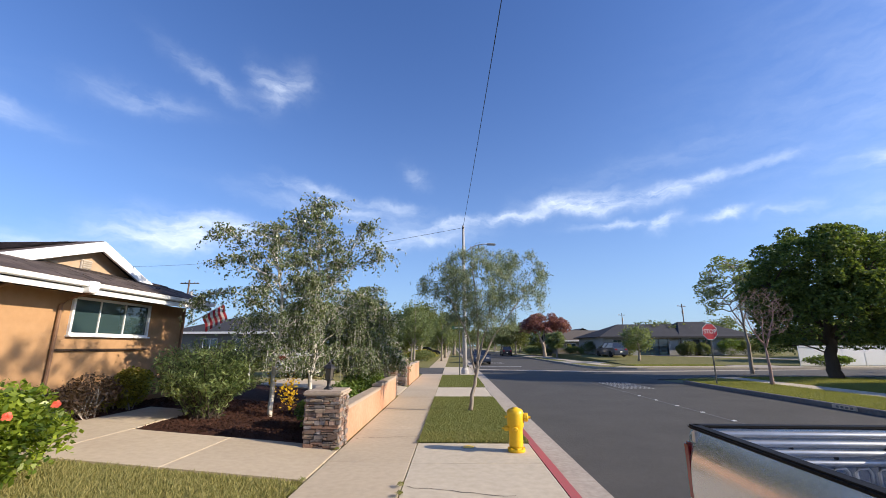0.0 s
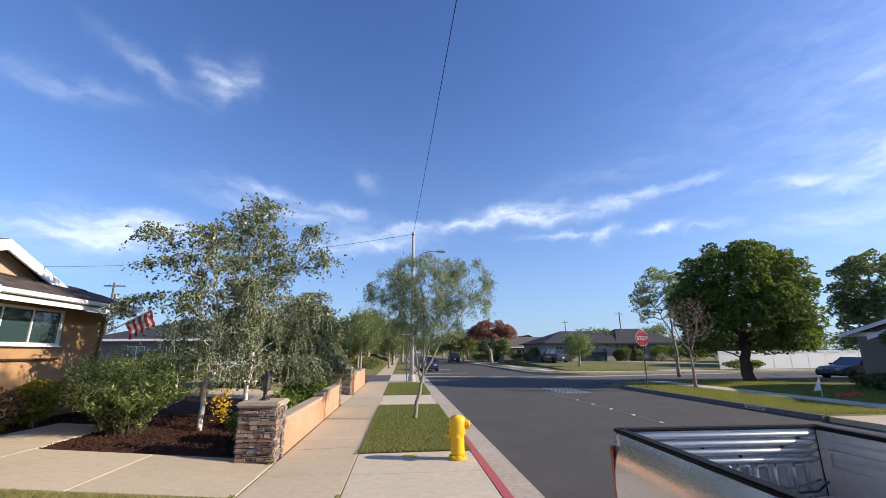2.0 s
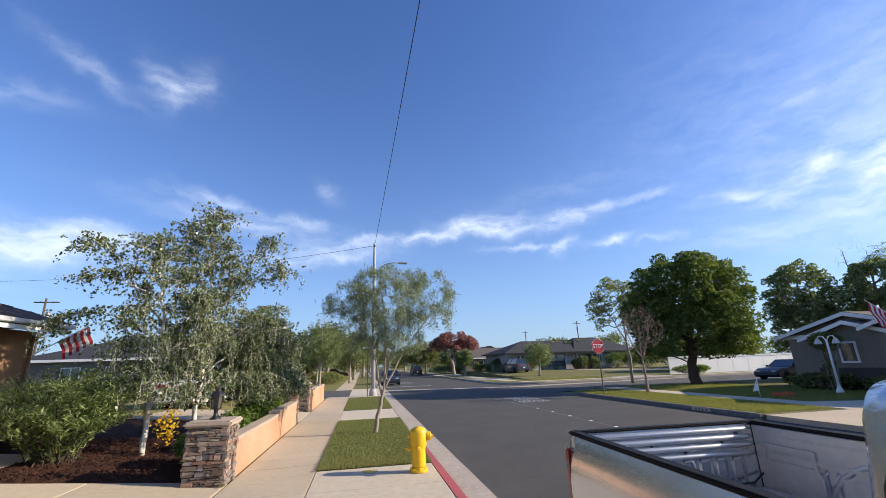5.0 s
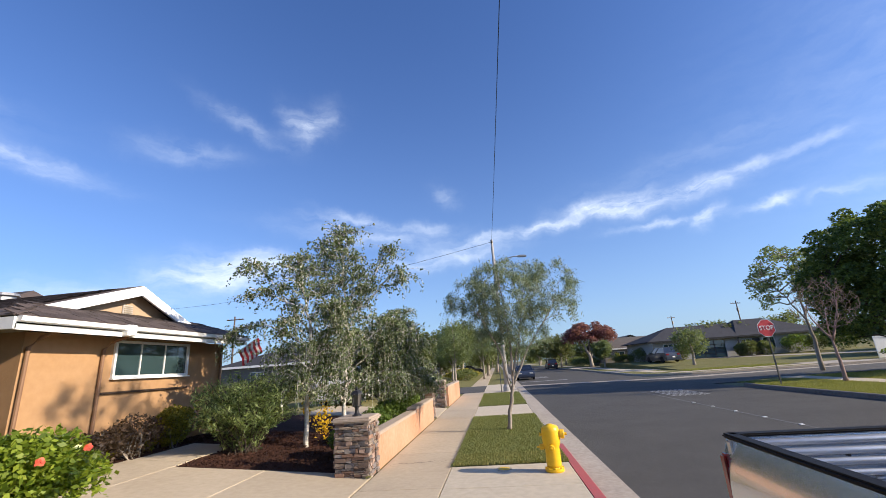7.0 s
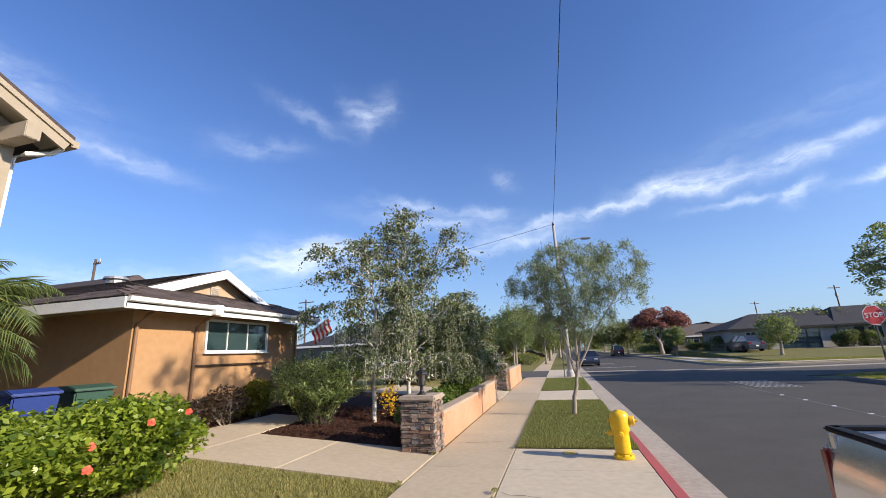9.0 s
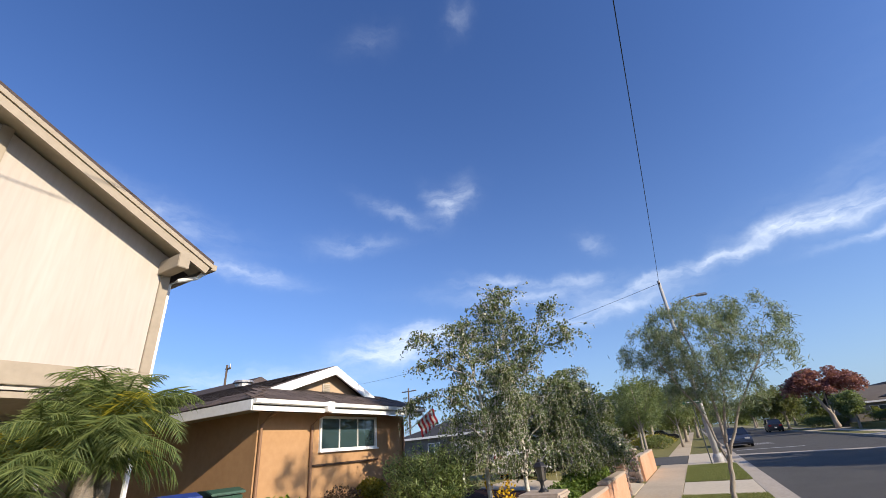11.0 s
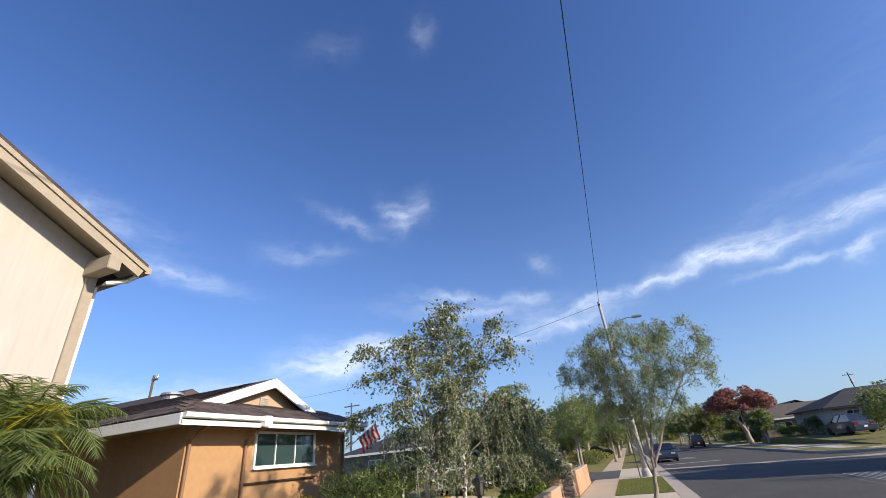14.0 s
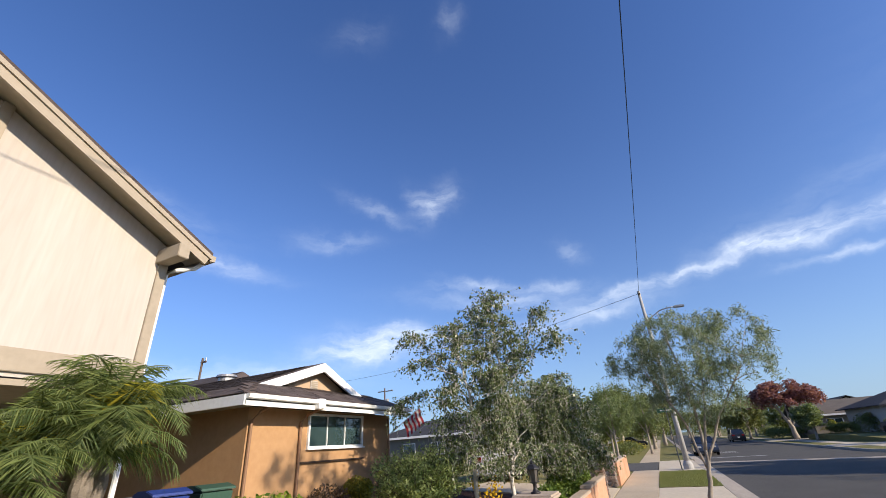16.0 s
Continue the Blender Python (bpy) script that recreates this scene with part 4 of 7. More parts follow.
hydrant((1.10, 8.02, 0.0)).scale = (1.1, 1.1, 1.03)
cover = thing("valve_cover", "round yellow valve cover set in the pad", "valve cover", (0.27, 8.3, 0.0))
part("lid", lathe([(0.105, -0.01), (0.105, 0.008), (0.095, 0.012), (0.02, 0.014)], 24), M["yellow"], cover)
part("ring", lathe([(0.135, -0.01), (0.135, 0.005), (0.11, 0.006)], 24), M["kerb"], cover)


def text_mesh(words, size, material, extrude=0.001):
    cu = bpy.data.curves.new("words", "FONT")
    cu.body, cu.size, cu.extrude, cu.align_x, cu.align_y = words, size, extrude, "CENTER", "CENTER"
    ob = bpy.data.objects.new("words", cu)
    scene.collection.objects.link(ob)
    me = bpy.data.meshes.new_from_object(ob.evaluated_get(bpy.context.evaluated_depsgraph_get()))
    bpy.data.objects.remove(ob)
    me.materials.clear()
    me.materials.append(material)
    return me


def stop_sign(at, turn=0.0):
    ob = thing("stop_sign", "red octagonal stop sign on a dark post in the corner lawn", "stop sign", at, turn=turn)
    part("post", box(-0.03, 0.03, -0.02, 0.02, -0.1, 2.75, 0.008), M["post_dark"], ob)
    oc = [(0.38 / math.cos(math.pi / 8) * math.cos(math.pi / 8 + k * math.pi / 4), 2.45 + 0.38 / math.cos(math.pi / 8) * math.sin(math.pi / 8 + k * math.pi / 4)) for k in range(8)]
    part("border", prism(oc, "y", -0.024, -0.02), M["white_paint"], ob, "white sign border")
    oc2 = [(x * 0.95, 2.45 + (z - 2.45) * 0.95) for x, z in oc]
    part("panel", prism(oc2, "y", -0.028, -0.0245), M["sign_red"], ob, "red sign face")
    w = part("lettering", text_mesh("STOP", 0.275, M["white_paint"], 0.004), None, ob, "white capital letters")
    w.matrix_basis = pose(0, -0.036, 2.45, 90, 0, 0)
    part("back", prism(oc, "y", -0.0195, -0.016), M["metal"], ob)
    return ob


stop_sign((12.6, 21.1, 0.0), 6)

lamp = thing("street_lamp", "gray concrete street lamp with a curved arm", "street lamp", (0.78, 28.3, 0.0))
part("pole", tube([(0, 0, -0.1), (0, 0, 3), (0.0, 0, 6.5), (0.0, 0, 10.1)], [0.15, 0.13, 0.11, 0.085], 16), M["pole_gray"], lamp, smooth=True)
part("base", lathe([(0.24, -0.05), (0.24, 0.25), (0.17, 0.4)], 16), M["pole_gray"], lamp)
part("arm", tube([(0.0, 0, 7.9), (0.35, 0, 8.35), (0.85, 0, 8.65), (1.4, 0, 8.75), (1.75, 0, 8.74)], 0.035, 8), M["metal"], lamp, smooth=True)
part("lamp_head", prism([(1.65, 8.67), (2.15, 8.65), (2.28, 8.68), (2.2, 8.77), (1.8, 8.80), (1.65, 8.77)], "y", -0.14, 0.14, bevel=0.03), M["metal"], lamp)
part("crossarm", box(-0.05, 0.05, -0.3, 0.3, 9.85, 9.92, 0.01), M["wood_pole"], lamp)
sign = thing("street_name_sign", "green street name sign on a thin dark post", "street sign", (0.42, 27.6, 0.0))
part("post", tube([(0, 0, -0.1), (0, 0, 3.1)], 0.03, 8), M["post_dark"], sign)
part("name_plate", box(-0.45, 0.45, -0.012, 0.012, 2.85, 3.05, 0.006), M["sign_green"], sign)
part("bar", box(-0.33, 0.33, -0.016, 0.016, 2.92, 2.98), M["white_paint"], sign, "pale bar where the name stands")


def wire(name, a, b, sag, label):
    a, b = Vector(a), Vector(b)
    pts = [a.lerp(b, k / 24) - Vector((0, 0, sag * 4 * (k / 24) * (1 - k / 24))) for k in range(25)]
    ob = new(name, mesh_of(tube(pts, 0.012, 5), M["black"]))
    return tagged(ob, label, "cable")


wire("overhead_cable", (0.78, 28.3, 10.0), (1.72, -14.0, 10.4), 0.35, "thin black overhead cable along the street")
wire("overhead_cable", (0.78, 28.3, 9.95), (-34, 40.0, 9.6), 0.75, "thin black overhead cable to a far pole")


def utility_pole(at, h, arms, turn=0.0, r=0.14):
    ob = thing("utility_pole", "weathered wooden utility pole with a crossarm", "utility pole", at, "utility poles", turn=turn)
    part("pole", tube([(0, 0, -0.2), (0, 0, h)], [r, r * 0.7], 10), M["wood_pole"], ob, smooth=True)
    for z in arms:
        part("crossarm", box(-1.2, 1.2, 0.1, 0.2, z - 0.06, z + 0.06), M["wood_pole"], ob)
        for k in (-1.05, -0.6, 0.6, 1.05):
            part("insulator", lathe([(0.04, z + 0.06), (0.05, z + 0.12), (0.03, z + 0.2)], 8, at=(k, 0.15, 0)), M["metal"], ob)
    part("transformer", lathe([(0.2, h - 2.2), (0.22, h - 2.1), (0.22, h - 1.5), (0.15, h - 1.42)], 12, at=(0.3, 0.25, 0)), M["metal"], ob)
    return ob


def polar(az, dist, z=0.0):
    return (dist * math.sin(radians(az)), dist * math.cos(radians(az)), z)


utility_pole(polar(28.6, 105, -0.1), 10.8, [10.3], 20)
utility_pole(polar(21.9, 130, -0.1), 10.9, [10.4], 20)
utility_pole(polar(-33.1, 62, 0.3), 9.8, [9.4], 0)
utility_pole(polar(62.5, 60, -0.1), 10.6, [10.2, 8.6], 60)
old_pole = utility_pole(polar(-55.1, 34, 0.3), 8.35, [], 0, 0.10)
part("bracket", box(-0.12, 0.42, -0.04, 0.04, 8.0, 8.12, 0.01), M["wood_pole"], old_pole)
part("insulator", lathe([(0.05, 8.12), (0.06, 8.2), (0.04, 8.34)], 8, at=(0.36, 0, 0)), M["metal"], old_pole)


# ---- houses ----
def wall_with_openings(axis, c0, c1, a0, a1, z0, z1, holes):
    """A wall from c0 to c1 thick, along the other axis from a0 to a1; holes: (a, b, low, high)."""
    bm = bmesh.new()

    def put(a, b, lo, hi):
        if b - a > 0.001 and hi - lo > 0.001:
            if axis == "x":
                box(c0, c1, a, b, lo, hi, bm=bm)
            else:
                box(a, b, c0, c1, lo, hi, bm=bm)

    at = a0
    for a, b, lo, hi in sorted(holes):
        put(at, a, z0, z1)
        put(a, b, z0, lo)
        put(a, b, hi, z1)
        at = b
    put(at, a1, z0, z1)
    bmesh.ops.remove_doubles(bm, verts=bm.verts[:], dist=0.0005)
    return bm


def window_in_x(parent, x, y0, y1, z0, z1, side, bars=(), frame_m=None, fw=0.07, world=True, bar=0.022):
    """A window in a wall that faces along x; side +1 faces +x."""
    frame_m = frame_m or M["white_paint"]
    w = part("window", wall_with_openings("x", x - 0.03, x + 0.05 * side + (0.03 if side < 0 else 0), y0 - fw, y1 + fw, z0 - fw, z1 + fw, [(y0, y1, z0, z1)]), frame_m, parent, world=world)
    part("pane", box(x - 0.012, x - 0.004, y0, y1, z0, z1), M["glass"], w, "dark reflecting glass", world=True)
    for b in bars:
        part("mullion", box(x - 0.02, x + 0.02, b - bar, b + bar, z0, z1), frame_m, w, world=True)
    part("sill", box(x - 0.02, x + 0.08 * side + 0.02, y0 - fw - 0.02, y1 + fw + 0.02, z0 - fw - 0.03, z0 - fw), frame_m, w, world=True)
    return w


def orange_house():
    ob = thing("orange_house", "orange stucco bungalow with a brown shingle roof", "house", (-8, 9, 0.4))
    xw, y0, y1, top = -8.0, 6.86, 12.45, 2.90
    part("wall", wall_with_openings("x", xw - 0.2, xw, y0, y1, 0.2, top, [(8.74, 10.90, 2.08, 2.78)]), M["stucco"], ob, "lit orange stucco front wall", world=True)
    part("wall", wall_with_openings("y", y0, y0 + 0.2, -17.0, xw - 0.2, 0.2, top, []), M["stucco"], ob, world=True)
    part("wall", wall_with_openings("y", y1 - 0.2, y1, -17.0, xw - 0.2, 0.2, top, []), M["stucco"], ob, world=True)
    part("wall", wall_with_openings("x", -17.2, -17.0, y0, y1, 0.2, top, []), M["stucco"], ob, world=True)
    part("ceiling", box(-17, xw - 0.2, y0 + 0.2, y1 - 0.2, 2.7, 2.8), M["cream"], ob, world=True)
    window_in_x(ob, xw, 8.74, 10.90, 2.08, 2.78, 1, (9.42, 10.15), fw=0.055, bar=0.012)
    part("ledge", box(xw, xw + 0.07, 8.38, 10.98, 1.70, 1.745, 0.008), M["dark_wood"], ob, "dark wooden ledge under the window", world=True)
    # skirt roof over the front, hip at its south end
    ex, ey0, ey1, ez = -7.32, 6.15, 12.6, 3.04
    part("skirt_roof", slab([(ex, ey0, ez), (ex, ey1, ez), (-9.0, ey1 + 0.1, 3.62), (-9.0, 7.7, 3.62)], 0.05), M["shingle"], ob, "brown shingles", world=True)
    part("south_roof", slab([(ex, ey0, ez), (-9.0, 7.7, 3.60), (-9.0, 7.95, 3.66), (-9.0, 9.9, 4.33), (-32, 9.9, 4.33), (-32, ey0, ez)], 0.05), M["shingle"], ob, "brown shingles", world=True)
    part("north_roof", slab([(-8.65, 9.9, 4.34), (-8.65, 12.7, 3.07), (-17.5, 12.7, 3.07), (-17.5, 9.9, 4.34)], 0.06), M["shingle"], ob, "brown shingles", world=True)
    part("gable_roof_south", slab([(-8.65, 9.9, 4.34), (-8.65, 7.58, 3.52), (-9.6, 7.58, 3.52), (-9.6, 9.9, 4.34)], 0.05), M["shingle"], ob, world=True)
    # the main roof behind the front gable rises to a higher ridge
    part("main_roof", slab([(-12.8, 9.9, 4.36), (-32, 9.9, 4.36), (-32, 12.0, 5.12), (-14.6, 12.0, 5.12)], 0.06), M["shingle"], ob, "brown shingles", world=True)
    part("main_roof", slab([(-14.6, 12.0, 5.12), (-32, 12.0, 5.12), (-32, 17.0, 3.2), (-14.6, 17.0, 3.2)], 0.06), M["shingle"], ob, "brown shingles", world=True)
    part("main_roof", slab([(-12.8, 9.9, 4.36), (-14.6, 12.0, 5.12), (-14.6, 17.0, 3.2), (-12.8, 14.0, 3.2)], 0.05), M["shingle"], ob, "brown shingles", world=True)
    part("wall", box(-31.5, -15.0, 12.65, 12.85, 0.2, 3.9), M["stucco"], ob, world=True)
    part("wall", box(-31.5, -17.25, y0, y0 + 0.2, 0.2, top), M["stucco"], ob, world=True)
    part("gable_wall", prism([(7.75, 3.45), (12.0, 3.30), (9.9, 4.27)], "x", -9.1, -8.95), M["peach"], ob, "peach gable wall", world=True)
    for sgn, yb, zb in ((1, 12.0, 3.40), (-1, 7.53, 3.51)):
        bm = prism([(9.9, 4.33), (yb, zb), (yb, zb - 0.23), (9.9, 4.08)], "x", -8.66, -8.60)
        part("bargeboard", bm, M["white_paint"], ob, "white gable board", world=True)
    vent = part("gable_vent", box(-8.95, -8.91, 9.69, 9.99, 3.62, 3.85, 0.01), M["cream"], ob, world=True)
    for k in range(4):
        part("vent_slat", box(-8.91, -8.895, 9.72, 9.96, 3.64 + k * 0.05, 3.67 + k * 0.05), M["tan"], vent, world=True)
    # layered white fascia and gutter, broken once by a downpipe box
    for a, b in ((ey0, 8.15), (8.36, ey1)):
        part("fascia", box(ex - 0.05, ex, a, b, ez - 0.21, ez - 0.11), M["white_paint"], ob, "white fascia board", world=True)
        part("gutter", prism([(ex, ez - 0.09), (ex + 0.10, ez - 0.075), (ex + 0.12, ez + 0.005), (ex + 0.02, ez + 0.005), (ex, ez - 0.02)], "y", a, b), M["white_paint"], ob, "white rain gutter", world=True)
    part("gutter_box", box(ex - 0.04, ex + 0.14, 8.14, 8.37, ez - 0.2, ez + 0.03, 0.015), M["white_paint"], ob, world=True)
    part("fascia", box(-32, ex, ey0 - 0.03, ey0 + 0.02, ez - 0.2, ez + 0.0), M["white_paint"], ob, "white fascia board", world=True)
    part("soffit", box(-32, ex - 0.05, ey0 + 0.02, y0, ez - 0.14, ez - 0.1), M["tan"], ob, world=True)
    part("soffit", box(xw, ex - 0.05, y0, ey1, ez - 0.12, ez - 0.08), M["tan"], ob, world=True)
    for y, z in ((6.92, 2.78), (8.40, 2.78)):
        part("downpipe", tube([(ex - 0.02, y + 0.02 if y > 8 else y - 0.05, ez - 0.16), (xw + 0.22, y + 0.05, ez - 0.26), (xw + 0.05, y, ez - 0.42), (xw + 0.05, y, 0.42)], 0.035, 8), M["brown_pipe"], ob, "brown downpipe", world=True)
    part("downpipe", tube([(xw + 0.05, 12.3, 2.8), (xw + 0.05, 12.3, 0.42)], 0.035, 8), M["brown_pipe"], ob, "brown downpipe", world=True)
    part("roof_vent", lathe([(0.25, 0), (0.25, 0.12), (0.33, 0.13), (0.30, 0.2), (0.05, 0.24)], 16, at=(-12.6, 9.75, 4.26)), M["metal"], ob, "low metal roof vent", world=True)
    return ob


house_o = orange_house()


def shingles():
    """Courses of shingles on the slope that faces the camera and on the skirt."""
    rng = np.random.default_rng(21)
    base = box(-0.155, 0.155, -0.02, 0.30, 0, 0.018)
    me = mesh_of(base, M["shingle"])

    def lay(origin, across, up, normal, rows, length_at, name, limit):
        made = 0
        verts, faces = [], []
        corners = [(-0.155, -0.02, 0), (0.155, -0.02, 0), (0.155, 0.30, 0.0), (-0.155, 0.30, 0.0), (-0.155, -0.02, 0.02), (0.155, -0.02, 0.02)]
        for r in range(rows):
            a, b = length_at(r)
            u = a + (0.16 if r % 2 else 0)
            while u < b - 0.2:
                w = origin + across * (u + 0.16) + up * (r * 0.19) + normal * (0.012 + rng.uniform(0, 0.012))
                m = Matrix((across, up, normal)).transposed().to_4x4()
                m.translation = w
                if made < limit:
                    o = new("shingle", me)
                    o.parent = house_o
                    o.matrix_basis = house_o.matrix_basis.inverted() @ m @ pose(0, 0, 0.006, 2, 0, 0)
                    made += 1
                else:
                    n = len(verts)
                    verts.extend([tuple(m @ Vector(c)) for c in corners])
                    faces.extend([(n, n + 1, n + 5, n + 4), (n + 4, n + 5, n + 2, n + 3)])
                u += 0.32
        if faces:
            o = part(name, raw_mesh(verts, faces, M["shingle"]), None, house_o)
            o.matrix_basis = house_o.matrix_basis.inverted()
            tagged(o, kind="stuff")

    a, b, c = Vector((-7.32, 6.15, 3.04)), Vector((-17.5, 6.15, 3.04)), Vector((-9.0, 9.9, 4.33))
    across = (b - a).normalized()
    n = across.cross((c - a)).normalized()
    n = -n if n.z < 0 else n
    up = n.cross(across)
    up = -up if up.z < 0 else up
    lay(a, across, up, n, 20, lambda r: (min(r * 0.19 * 1.05, 1.7) + 0.02, 16.0), "shingle_field", 200)
    a, b, c = Vector((-7.32, 6.15, 3.04)), Vector((-7.32, 12.6, 3.04)), Vector((-9.0, 12.6, 3.62))
    across = (b - a).normalized()
    n = across.cross(c - b).normalized()
    n = -n if n.z < 0 else n
    up = n.cross(across)
    up = -up if up.z < 0 else up
    lay(a, across, up, n, 9, lambda r: (r * 0.19 * 0.85, 6.4), "shingle_field", 100)


def cream_house():
    ob = thing("cream_house", "two-storey cream stucco house with tan trim", "house", (-7.5, 0, 0.4))
    x, yc = -7.5, 4.2
    part("upper_wall", prism([(yc, 2.98), (yc, 5.45), (-2.0, 8.30), (-9.5, 4.9), (-9.5, 2.98)], "x", x - 0.2, x), M["cream"], ob, "sunlit cream stucco wall", world=True)
    part("upper_wall", box(-16, x - 0.2, yc - 0.2, yc, 2.98, 5.45), M["cream"], ob, world=True)
    part("lower_wall", box(x - 2.2, x - 2.0, -9.4, yc - 0.3, 0.2, 2.98), M["cream"], ob, "shaded ground-floor wall", world=True)
    part("lower_wall", box(-16, x - 2.2, yc - 0.5, yc - 0.3, 0.2, 2.98), M["cream"], ob, world=True)
    part("band", box(x, x + 0.05, -9.5, yc + 0.02, 3.06, 3.36, 0.008), M["tan"], ob, "tan band between the storeys", world=True)
    part("overhang", box(x - 2.2, x, -9.5, yc, 2.9, 3.0), M["tan"], ob, world=True)
    part("corner_board", box(x - 0.12, x + 0.045, yc - 0.16, yc + 0.0, 3.36, 5.2, 0.008), M["tan"], ob, "tan corner board", world=True)
    # a trim post and window beside it, nearer the middle of the wall
    part("trim_post", box(x, x + 0.045, 1.43, 1.57, 3.36, 6.72, 0.008), M["tan"], ob, "tan vertical trim", world=True)
    part("trim_rail", box(x, x + 0.04, -4.0, 1.43, 5.47, 5.57, 0.008), M["tan"], ob, world=True)
    win = window_in_x(ob, x + 0.03, -0.55, 1.34, 4.0, 5.37, 1, fw=0.085)
    for k in range(25):
        part("blind_slat", box(x + 0.032, x + 0.05, -0.54, 1.33, 4.02 + k * 0.054, 4.062 + k * 0.054), M["blind"], win, "gray-green blind slat", world=True)
    # sloping eave: roof plane with bargeboard and soffit, seen from below
    s = 0.458
    def line(y):
        return 5.64 + (yc - y) * s
    tip = yc + 0.46
    bm = prism([(tip, line(tip)), (-2.0, line(-2.0)), (-2.0, line(-2.0) - 0.06), (tip, line(tip) - 0.06)], "x", -16, x + 0.55)
    part("roof", bm, M["shingle"], ob, "brown shingle roof edge", world=True)
    bm = prism([(-2.0, line(-2.0)), (-9.9, line(-2.0) - 7.9 * s), (-9.9, line(-2.0) - 7.9 * s - 0.06), (-2.0, line(-2.0) - 0.06)], "x", -16, x + 0.55)
    part("roof", bm, M["shingle"], ob, world=True)
    part("bargeboard", prism([(tip - 0.02, line(tip) - 0.06), (-2.0, line(-2.0) - 0.06), (-2.0, line(-2.0) - 0.30), (tip - 0.12, line(tip) - 0.27)], "x", x + 0.48, x + 0.54), M["tan"], ob, "wide tan bargeboard", world=True)
    part("bargeboard", prism([(tip - 0.02, line(tip) - 0.065), (-2.0, line(-2.0) - 0.065), (-2.0, line(-2.0) - 0.15), (tip - 0.02, line(tip) - 0.15)], "x", x + 0.54, x + 0.57), M["tan"], ob, world=True)
    part("soffit", prism([(tip - 0.06, line(tip) - 0.10), (-2.0, line(-2.0) - 0.10), (-2.0, line(-2.0) - 0.13), (tip - 0.06, line(tip) - 0.13)], "x", x - 0.1, x + 0.48), M["tan"], ob, world=True)
    part("beam", box(x, x + 0.62, yc - 0.22, yc - 0.02, 5.10, 5.36, 0.01), M["tan"], ob, "tan beam end under the eave", world=True)
    part("eave_gutter", prism([(tip - 0.02, line(tip) - 0.16), (tip + 0.1, line(tip) - 0.14), (tip + 0.11, line(tip) - 0.03), (tip, line(tip) - 0.03)], "x", -16, x + 0.5), M["tan"], ob, world=True)
    part("downpipe", tube([(x + 0.3, tip, line(tip) - 0.15), (x + 0.28, tip - 0.12, line(tip) - 0.30), (x + 0.1, yc + 0.12, 5.06), (x - 0.1, yc + 0.07, 5.0), (x - 0.1, yc + 0.07, 0.4)], 0.04, 8), M["white_paint"], ob, "pale downpipe", world=True)
    return ob


cream_house()


